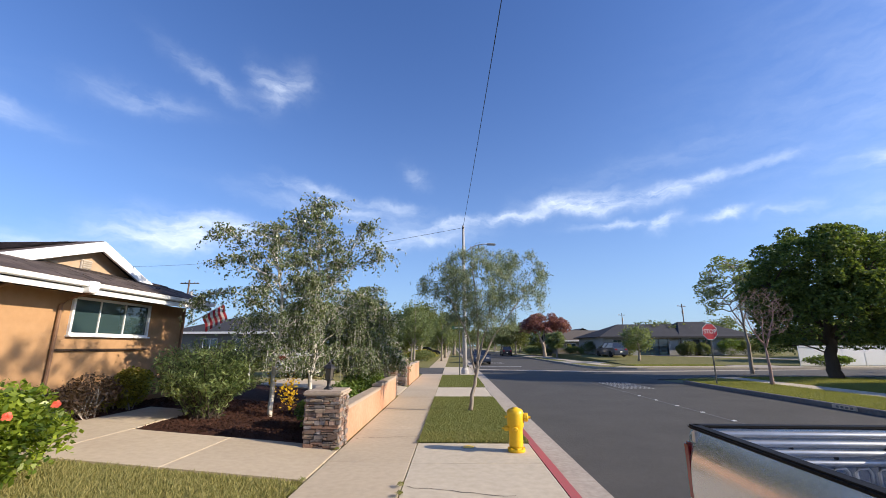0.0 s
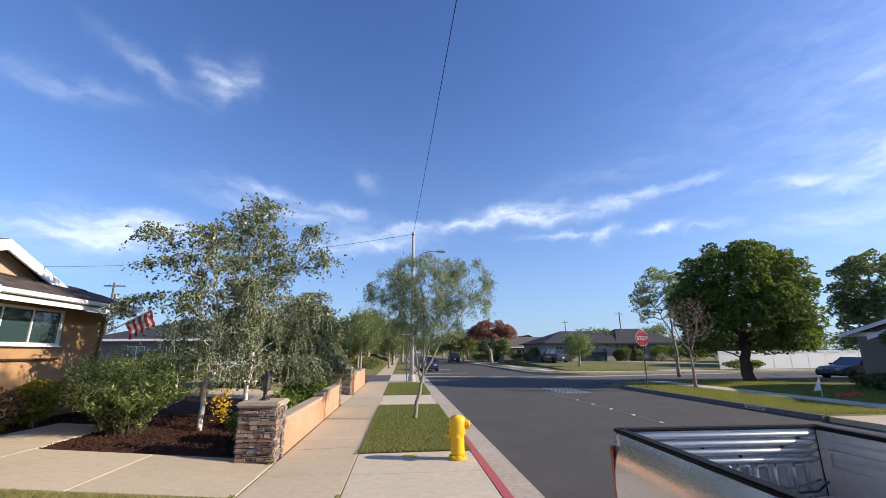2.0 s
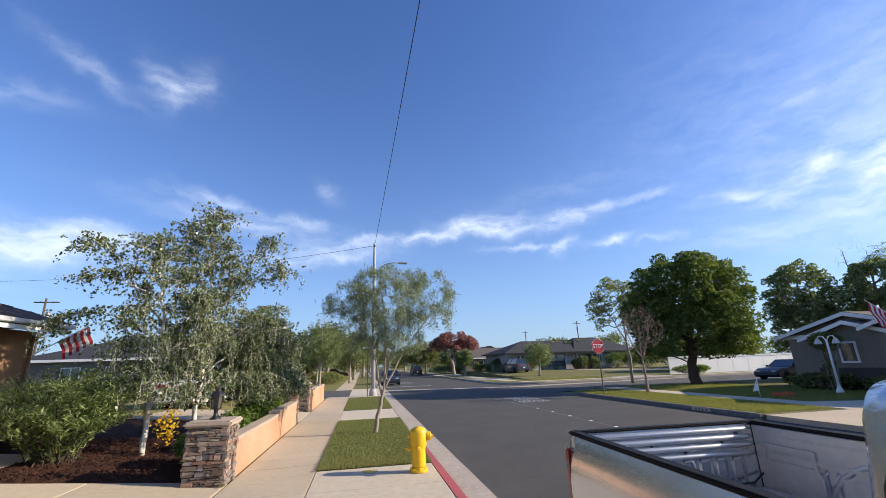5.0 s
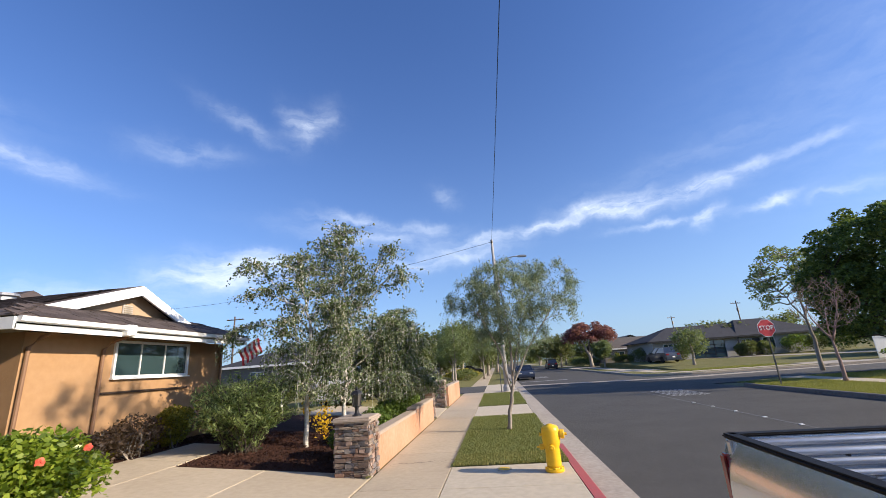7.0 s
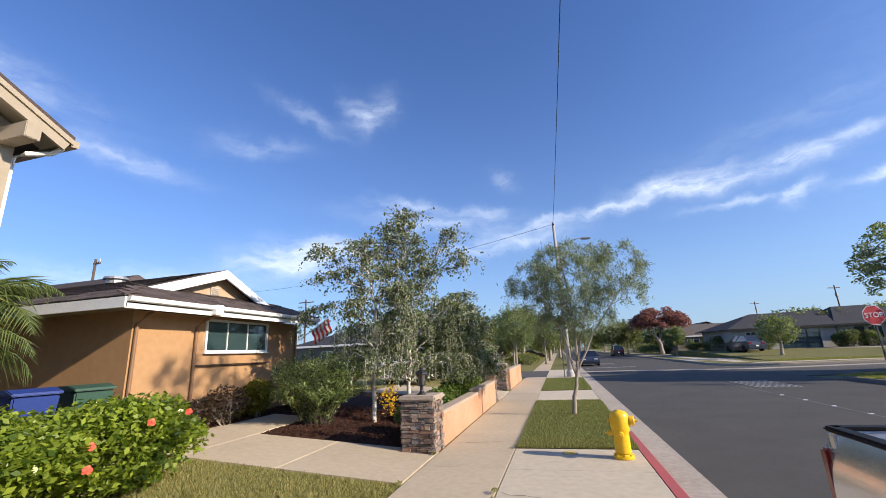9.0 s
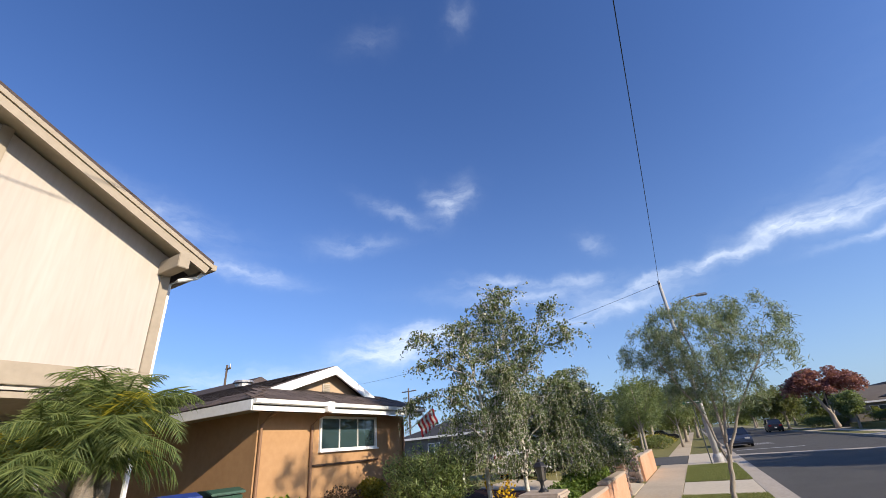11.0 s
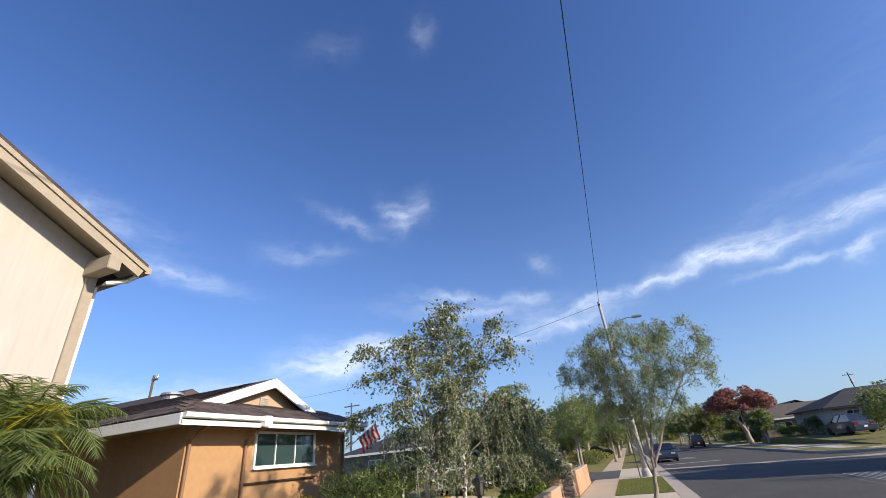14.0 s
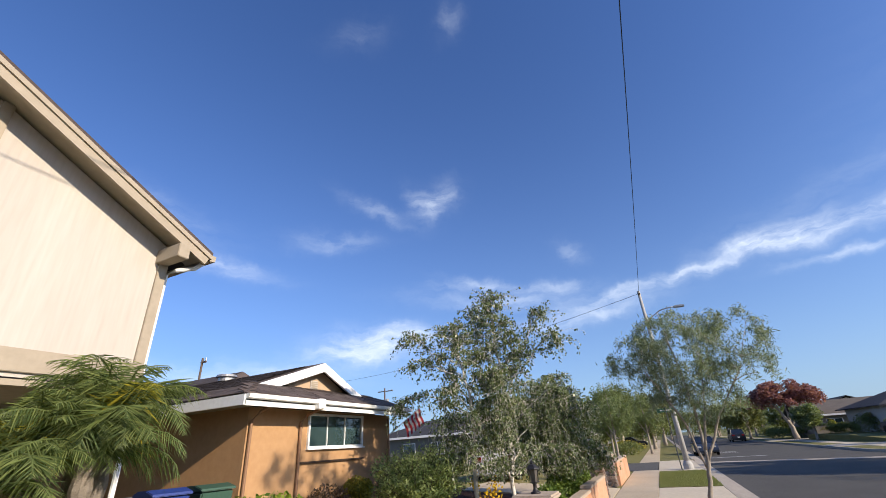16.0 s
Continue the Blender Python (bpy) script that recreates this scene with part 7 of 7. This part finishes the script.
# unseen tree added beside the driveway opposite to throw shade on the orange wall
grown_tree("street_tree", "unseen tall tree added opposite to shade the orange wall", (15.2, -1.6, 0.0),
           [[(0, 0, -0.1), (0, 0, 3), (0.1, 0.2, 6.5), (0.2, 0.8, 8.6)], [(0.2, 0.7, 8.3), (0.1, 2.6, 10.0), (0.0, 4.2, 11.0), (0, 5.9, 11.6)]],
           [(0, 5.7, 11.6, 1.2, 1.5, 1.05), (0, 7.0, 11.2, 1.0, 1.0, 0.75)], 190, 12, 0.13, M["bark"], M["leaf_olive"], 96, aspect=0.5, scatter=0.08, trunk_r=0.2, twig_r=0.03)


def far_woods():
    """A ragged belt of treetops that closes the view at the ends of the streets."""
    rng = np.random.default_rng(300)
    pts = []
    for i in range(150):
        az = radians(rng.uniform(-80, 80))
        r = rng.uniform(190, 260)
        h, w = rng.uniform(4.5, 9), rng.uniform(3, 7)
        c = np.array((r * math.sin(az), r * math.cos(az), h * 0.5))
        d = rng.normal(size=(420, 3))
        d /= np.linalg.norm(d, axis=1)[:, None]
        pts.append(c + d * (w, w, h * 0.5) * rng.uniform(0.4, 1.0, (420, 1)))
    p = np.concatenate(pts)
    ob = new("far_woods", leaves_mesh(p[p[:, 2] > 0.1], rng, 1.0, M["leaf_far"], 0.7))
    tagged(ob, "distant dark belt of trees beyond the houses", "woods", "", "stuff")


far_woods()


def palm(at, seed, fronds=26, length=1.25, trunk=1.25, label="feathery dwarf date palm in front of the cream house"):
    rng = np.random.default_rng(seed)
    ob = thing("palm_tree", label, "palm tree", at)
    heads = [(0, 0, trunk), (-0.32, -0.12, trunk * 0.86), (0.26, -0.3, trunk * 0.8)] if length < 2 else [(0, 0, trunk)]
    for hx, hy, hz in heads:
        pts = [(hx * 0.6, hy * 0.6, -0.05), (hx * 0.8, hy * 0.8, hz * 0.5), (hx, hy, hz)]
        bm = bmesh.new()
        fine = [Vector(pts[0]).lerp(Vector(pts[2]), k / 14) for k in range(15)]
        tube(fine, [0.09 + 0.018 * (k % 2) for k in range(15)], 9, bm)
        part("trunk", bm, M["palm_bark"], ob, "ringed fibrous trunk")
    for k in range(fronds):
        hx, hy, hz = heads[k % len(heads)]
        a = rng.uniform(0, math.tau)
        rise = rng.uniform(0.6, 1.5) if k % 4 else rng.uniform(0.0, 0.5)
        L = length * rng.uniform(0.75, 1.15)
        verts, faces = [], []
        spine = []
        n = 22
        p = Vector((hx, hy, hz))
        ang = rise
        for i in range(n + 1):
            spine.append(p.copy())
            d = Vector((math.cos(a) * math.cos(ang), math.sin(a) * math.cos(ang), math.sin(ang)))
            p = p + d * (L / n)
            ang -= (1.45 + 0.5 * rng.uniform()) / n * (0.25 + 1.7 * i / n)
        for i in range(2, n + 1):
            d = (spine[i] - spine[i - 1]).normalized()
            side = d.cross(Vector((0, 0, 1))).normalized()
            nl = L * 0.33 * math.sin(math.pi * (0.12 + 0.85 * i / n)) * rng.uniform(0.85, 1.1)
            for s in (-1, 1):
                for q in range(2):
                    b0 = spine[i - 1].lerp(spine[i], q / 2)
                    out = (side * s * 0.85 + d * 0.55 + Vector((0, 0, 0.35 - 0.6 * rng.uniform()))).normalized()
                    tip = b0 + out * nl + Vector((0, 0, -0.85 * nl * rng.uniform(0.2, 1.2)))
                    w = d * 0.0062
                    v = len(verts)
                    mid = b0.lerp(tip, 0.5) + Vector((0, 0, 0.04 * nl))
                    verts += [tuple(b0 - w), tuple(b0 + w), tuple(mid + w), tuple(tip), tuple(mid - w)]
                    faces.append((v, v + 1, v + 2, v + 3, v + 4))
        m = M["leaf_palm_dry"] if (k % 13 == 4) else M["leaf_palm"]
        f = part("frond", raw_mesh(verts, faces, m), None, ob, "yellowing frond" if m is M["leaf_palm_dry"] else "")
        part("stalk", tube([tuple(q) for q in spine[::3]], [0.013 * (1 - 0.1 * i) + 0.002 for i in range(len(spine[::3]))], 5), M["leaf_palm"], f)
    return ob


palm((-6.2, 3.3, 0.32), 101, 90, 1.15, 2.15)
palm((-6.3, 2.6, 0.33), 105, 48, 1.1, 1.75)
palm((38.4, 22.4, 0), 102, 22, 2.6, 7.6, "tall palm behind the greige house")
palm((19.5, 71, 0), 103, 22, 1.6, 1.2, "low feathery palm beside the far driveway")
palm((21.5, 69, 0), 104, 22, 1.6, 1.6, "low feathery palm beside the far driveway")


# ---- shrubs ----
def shooting_shrub(name, label, at, n, length, spread, leaf, leafmat, seed, per=60, aspect=0.25):
    """A fountain of shoots from one root, each set with narrow leaves."""
    rng = np.random.default_rng(seed)
    ob = thing(name, label, "shrub", at)
    bm, spots = bmesh.new(), []
    for _ in range(n):
        a = rng.uniform(0, math.tau)
        out = spread * rng.uniform(0.05, 1.0) ** 0.6
        L = length * rng.uniform(0.55, 1.2) * (1 - 0.25 * (out / spread) ** 2)
        foot = Vector((0.13 * rng.normal(), 0.13 * rng.normal(), -0.03))
        tip = Vector((math.cos(a) * out, math.sin(a) * out, L))
        mid = foot.lerp(tip, 0.55) + Vector((0, 0, 0.16))
        pts = [foot, foot.lerp(mid, 0.5), mid, mid.lerp(tip, 0.5) + Vector((0, 0, 0.03)), tip]
        tube(pts, [0.012, 0.01, 0.007, 0.005, 0.003], 4, bm, cap=False)
        for _ in range(per):
            u = rng.uniform(0.05, 1.0) ** 0.75 * 4
            k = min(3, int(u))
            spots.append(np.array(pts[k].lerp(pts[k + 1], u - k)) + rng.normal(size=3) * 0.045)
    part("stem", bm, M["bark_dark"], ob)
    part("foliage", leaves_mesh(spots, rng, leaf, leafmat, aspect, -0.5), None, ob)
    return ob


shooting_shrub("feathery_shrub", "large feathery green shrub beside the garden walk", (-5.55, 9.85, 0.24), 460, 1.5, 1.25, 0.105, M["leaf_feather"], 111, 60, 0.2)
hib = bush("hibiscus_bush", "glossy green hibiscus bush with coral flowers", (-5.55, 4.35, 0.24), [(0.2, 0.35, 0.56, 0.95, 1.15, 0.60), (-0.2, -1.0, 0.56, 1.15, 1.15, 0.58)], 40000, 0.082, M["leaf_hib"], 112, 30, 0.55, shell=0.42)


def hibiscus_flowers():
    rng = np.random.default_rng(113)
    for x, y, z in ((0.93, 0.80, 0.90), (1.02, 0.19, 0.86), (0.98, -0.45, 0.72), (1.0, -0.46, 0.50), (0.9, -1.0, 0.62)):
        bm = bmesh.new()
        for k in range(5):
            a = k * math.tau / 5
            b = bmesh.ops.create_circle(bm, cap_ends=True, radius=0.026, segments=8)
            bmesh.ops.transform(bm, verts=b["verts"], matrix=pose(x, y, z, 60, 0, 55 + rng.uniform(-20, 20)) @ pose(0.026 * math.cos(a), 0.026 * math.sin(a), 0, 18 * math.sin(a), 18 * math.cos(a), 0))
        part("flower", bm, M["petal"], hib, "coral red flower")


hibiscus_flowers()
bush("golden_shrub", "small golden-leaved shrub against the orange wall", (-7.58, 10.15, 0.40), [(0, 0, 0.46, 0.36, 0.5, 0.46)], 5200, 0.075, M["leaf_gold"], 114, 16, 0.6)
bush("dark_shrub", "dark reddish shrub against the orange wall", (-7.45, 8.9, 0.39), [(0, 0, 0.45, 0.4, 0.65, 0.45)], 2000, 0.07, M["leaf_purple"], 115, 16, 0.6)
bush("dark_shrub", "dark reddish shrub at the corner of the orange house", (-7.4, 7.9, 0.39), [(0, 0, 0.30, 0.4, 0.7, 0.32)], 2000, 0.07, M["leaf_purple"], 116, 16, 0.6)
bush("dark_shrub", "dark shrub at the far end of the orange wall", (-7.4, 11.7, 0.39), [(0, 0, 0.45, 0.4, 0.5, 0.45)], 2000, 0.07, M["leaf_purple"], 117, 16, 0.6)
for x, y in ((-7.55, 9.45), (-7.5, 9.95), (-7.6, 8.5)):
    bush("grass_tuft", "small golden grass tuft in the mulch", (x, y, 0.40), [(0, 0, 0.12, 0.12, 0.12, 0.13)], 260, 0.16, M["leaf_gold"], 118, 0, 0.1, "tufts in the mulch")
for i, (x, y, r, h) in enumerate(((-2.9, 9.5, 0.4, 0.75), (-2.85, 11.0, 0.45, 0.85), (-2.8, 12.8, 0.5, 0.95), (-2.9, 14.6, 0.55, 1.15), (-3.2, 15.8, 0.6, 1.2), (-3.4, 22, 0.8, 1.3), (-3.4, 24.5, 0.8, 1.2))):
    bush("border_shrub", "leafy green shrub behind the garden wall", (x, y, ground_z(x)), [(0, 0, h / 2, r, r * 1.2, h / 2)], 4200, 0.075, M["leaf_shrub"], 120 + i, 12, 0.6, "shrubs behind the garden wall")
bush("leafy_plant", "broad-leaved blue-green plant beside the hibiscus", (-5.2, 1.9, 0.22), [(0, 0, 0.4, 0.6, 0.6, 0.42)], 1400, 0.2, leaf_mat("blue_green_leaf", (0.04, 0.08, 0.05), (0.10, 0.15, 0.09)), 131, 8, 0.8)
for i, (x, y, rx, ry, h, m) in enumerate(((-3.6, 50, 1.6, 2.6, 1.3, "leaf_far"), (-4.2, 55, 2.0, 3.0, 1.4, "leaf_gold"), (31.0, 56.6, 1.2, 0.8, 1.9, "leaf_far"), (32.8, 56.4, 1.0, 0.8, 1.7, "leaf_far"), (36.2, 56.4, 1.7, 0.9, 2.2, "leaf_shrub"), (15.8, 84, 1.6, 2.4, 1.6, "leaf_far"), (17.2, 79, 1.6, 2.4, 1.5, "leaf_far"),
                                           (24, 71.5, 3.0, 1.2, 2.0, "leaf_far"), (19.5, 67.5, 2.0, 1.4, 1.6, "leaf_far"), (22.0, 17.4, 0.7, 1.8, 0.8, "leaf_far"), (22.0, 14.2, 0.7, 1.4, 0.7, "leaf_far"), (41, 56.0, 1.8, 1.1, 1.9, "leaf_far"), (23.2, 56.8, 1.0, 0.7, 2.0, "leaf_far"), (30.2, 56.9, 0.7, 0.6, 1.6, "leaf_far"), (38.6, 56.6, 1.2, 0.9, 2.4, "leaf_far"), (20.6, 57.2, 1.4, 0.9, 1.5, "leaf_far"), (20, 62, 2.0, 1.2, 2.4, "leaf_far"), (16.6, 90, 1.8, 3, 2.0, "leaf_far"), (33, 38.4, 2.0, 0.7, 1.0, "leaf_shrub"))):
    bush("hedge", "dark leafy hedge on a front lawn", (x, y, 0.46 if 55 < y < 58 and x > 17 else 0.0), [(0, 0, h / 2, rx, ry, h / 2)], 3000, 0.15, M[m], 140 + i, 10, 0.6, "hedges along the street", "hedge")
bush("low_palm_shrub", "dark feathery shrub by the lamp post", (21.4, 16.3, 0), [(0, 0, 0.9, 0.28, 0.28, 0.95), (0, 0, 2.2, 0.6, 0.6, 0.45)], 2600, 0.2, M["leaf_far"], 160, 10, 0.2)


# ---- small things ----
for i, (x, y) in enumerate(((-0.68, 5.5), (-0.67, 5.75), (-0.69, 6.1), (-2.04, 5.9), (-2.05, 6.25), (-0.66, 8.62), (-2.06, 8.0))):
    bush("grass_tuft", "small weed tuft in a pavement joint", (x, y, 0.0), [(0, 0, 0.03, 0.05, 0.07, 0.035)], 70, 0.06, M["grass"], 180 + i, 0, 0.14, "weeds in the joints", "weed")


def wheelie_bin(at, turn, body_m, label, mark=False):
    ob = thing("wheelie_bin", label, "rubbish bin", at, "bins between the houses", turn=turn)
    bm = bmesh.new()
    lo = [bm.verts.new(p) for p in ((-0.22, -0.24, 0.05), (0.22, -0.24, 0.05), (0.22, 0.22, 0.05), (-0.22, 0.22, 0.05))]
    hi = [bm.verts.new(p) for p in ((-0.29, -0.33, 0.98), (0.29, -0.33, 0.98), (0.29, 0.30, 0.98), (-0.29, 0.30, 0.98))]
    bm.faces.new(lo[::-1])
    bm.faces.new(hi)
    for i in range(4):
        bm.faces.new((lo[i], lo[(i + 1) % 4], hi[(i + 1) % 4], hi[i]))
    bmesh.ops.bevel(bm, geom=bm.edges[:], offset=0.025, segments=2, affect="EDGES")
    part("body", bm, body_m, ob)
    part("lid", prism([(-0.37, 0.99), (-0.36, 1.03), (-0.1, 1.09), (0.2, 1.08), (0.36, 1.03), (0.36, 0.99)], "x", -0.31, 0.31, bevel=0.012), body_m, ob, "hinged lid")
    part("handle", tube([(-0.2, 0.36, 1.0), (-0.2, 0.42, 1.02), (0.2, 0.42, 1.02), (0.2, 0.36, 1.0)], 0.015, 6), body_m, ob)
    for s in (-1, 1):
        w = lathe([(0.11, -0.03), (0.12, -0.02), (0.12, 0.02), (0.11, 0.03)], 18)
        w.transform(pose(s * 0.27, 0.24, 0.12, 0, 90, 0))
        part("wheel", w, M["rubber"], ob)
    if mark:
        for k, (dx, dz, w) in enumerate(((-0.1, 0.78, 0.2), (-0.06, 0.73, 0.16), (-0.1, 0.68, 0.2))):
            part("printed_mark", box(dx, dx + w, -0.318 - 0.012 * (k == 0) * 0 + 0.02 * k, -0.308 + 0.02 * k, dz, dz + 0.03), M["white_paint"], ob, "pale printed mark")
    return ob


wheelie_bin((-7.0, 3.85, 0.40), 70, M["bin_gray"], "gray plastic wheeled bin beside the palm", True)
wheelie_bin((-7.75, 5.15, 0.42), 80, M["bin_blue"], "blue plastic wheeled bin between the houses")
wheelie_bin((-7.7, 5.95, 0.42), 80, M["bin_green"], "dark green plastic wheeled bin between the houses", True)


def flag(at, pole_to, size, turn, label, hang=0.5, side=0.75):
    ob = thing("flag", label, "flag", at, turn=turn)
    part("pole", tube([(0, 0, 0), pole_to], 0.014, 8), M["white_paint"], ob, "white flag pole")
    top, low = Vector(pole_to), Vector(pole_to) * 0.45
    stripes = 9
    for i in range(stripes):
        verts, faces = [], []
        n = 12
        for j in range(n + 1):
            u = j / n
            for v in (i / stripes, (i + 1) / stripes):
                p = top.lerp(low, v) + Vector((size * u * side, 0.05 * math.sin(u * 9 + v * 3) * size, -hang * u * size - 0.1 * u * u * size))
                verts.append(tuple(p))
        for j in range(n):
            faces.append((2 * j, 2 * j + 1, 2 * j + 3, 2 * j + 2))
        part("stripe", raw_mesh(verts, faces, M["flag_red"] if i % 2 == 0 else M["flag_white"], True), None, ob)
    return ob


flag((-7.95, 12.42, 2.35), (0.95, 0.25, 0.70), 0.55, 0, "red and white striped flag on the orange house", 0.75, 0.3)
flag((22.1, 13.3, 2.55), (-0.8, -0.9, 1.3), 1.15, -90, "red and white striped flag on the greige house", 0.8, 0.2)


def lamp_post(at):
    ob = thing("garden_lamp_post", "white garden lamp post with two hanging lamps", "lamp post", at)
    part("base", lathe([(0.14, -0.02), (0.14, 0.1), (0.07, 0.25), (0.05, 0.4)], 14), M["white_paint"], ob)
    part("post", tube([(0, 0, 0.3), (0, 0, 2.3)], [0.05, 0.04], 12), M["white_paint"], ob, smooth=True)
    for s in (-1, 1):
        part("arm", tube([(0, 0, 2.2), (0, 0.12 * s, 2.42), (0, 0.3 * s, 2.45), (0, 0.38 * s, 2.32)], 0.02, 8), M["white_paint"], ob)
        part("shade", lathe([(0.15, 2.1), (0.13, 2.18), (0.07, 2.3), (0.03, 2.34)], 16, at=(0, 0.38 * s, 0)), M["lamp_glass"], ob, "white bell-shaped lamp shade")
    return ob


lamp_post((20.6, 15.6, 0.0))
orn = thing("lawn_ornament", "small white pennant ornament among red flowers", "ornament", (15.35 + 1.4, 15.9, 0.0))
part("stake", tube([(0, 0, -0.02), (0, 0, 0.75)], 0.012, 6), M["white_paint"], orn)
part("pennant", prism([(0, 0.75), (0.0, 0.25), (0.3, 0.2)], "x", -0.008, 0.008), M["white_paint"], orn)
bush("flower_patch", "low red flowers on the corner lawn", (17.4, 15.4, 0.0), [(0, 0, 0.1, 0.5, 0.35, 0.12)], 160, 0.07, M["petal"], 170, 5, 0.7)
kn = thing("kerb_number_plate", "white painted panel on the kerb face", "kerb marking", (12.03, 13.9, -0.07))
part("panel", box(-0.025, -0.01, -0.42, 0.42, -0.06, 0.05), M["concrete_pale"], kn)
for k in range(4):
    part("bar", box(-0.028, -0.024, -0.3 + k * 0.16, -0.2 + k * 0.16, -0.035, 0.03), M["kerb_shade_tone"], kn, "dark bar where a number stands")
shingles()
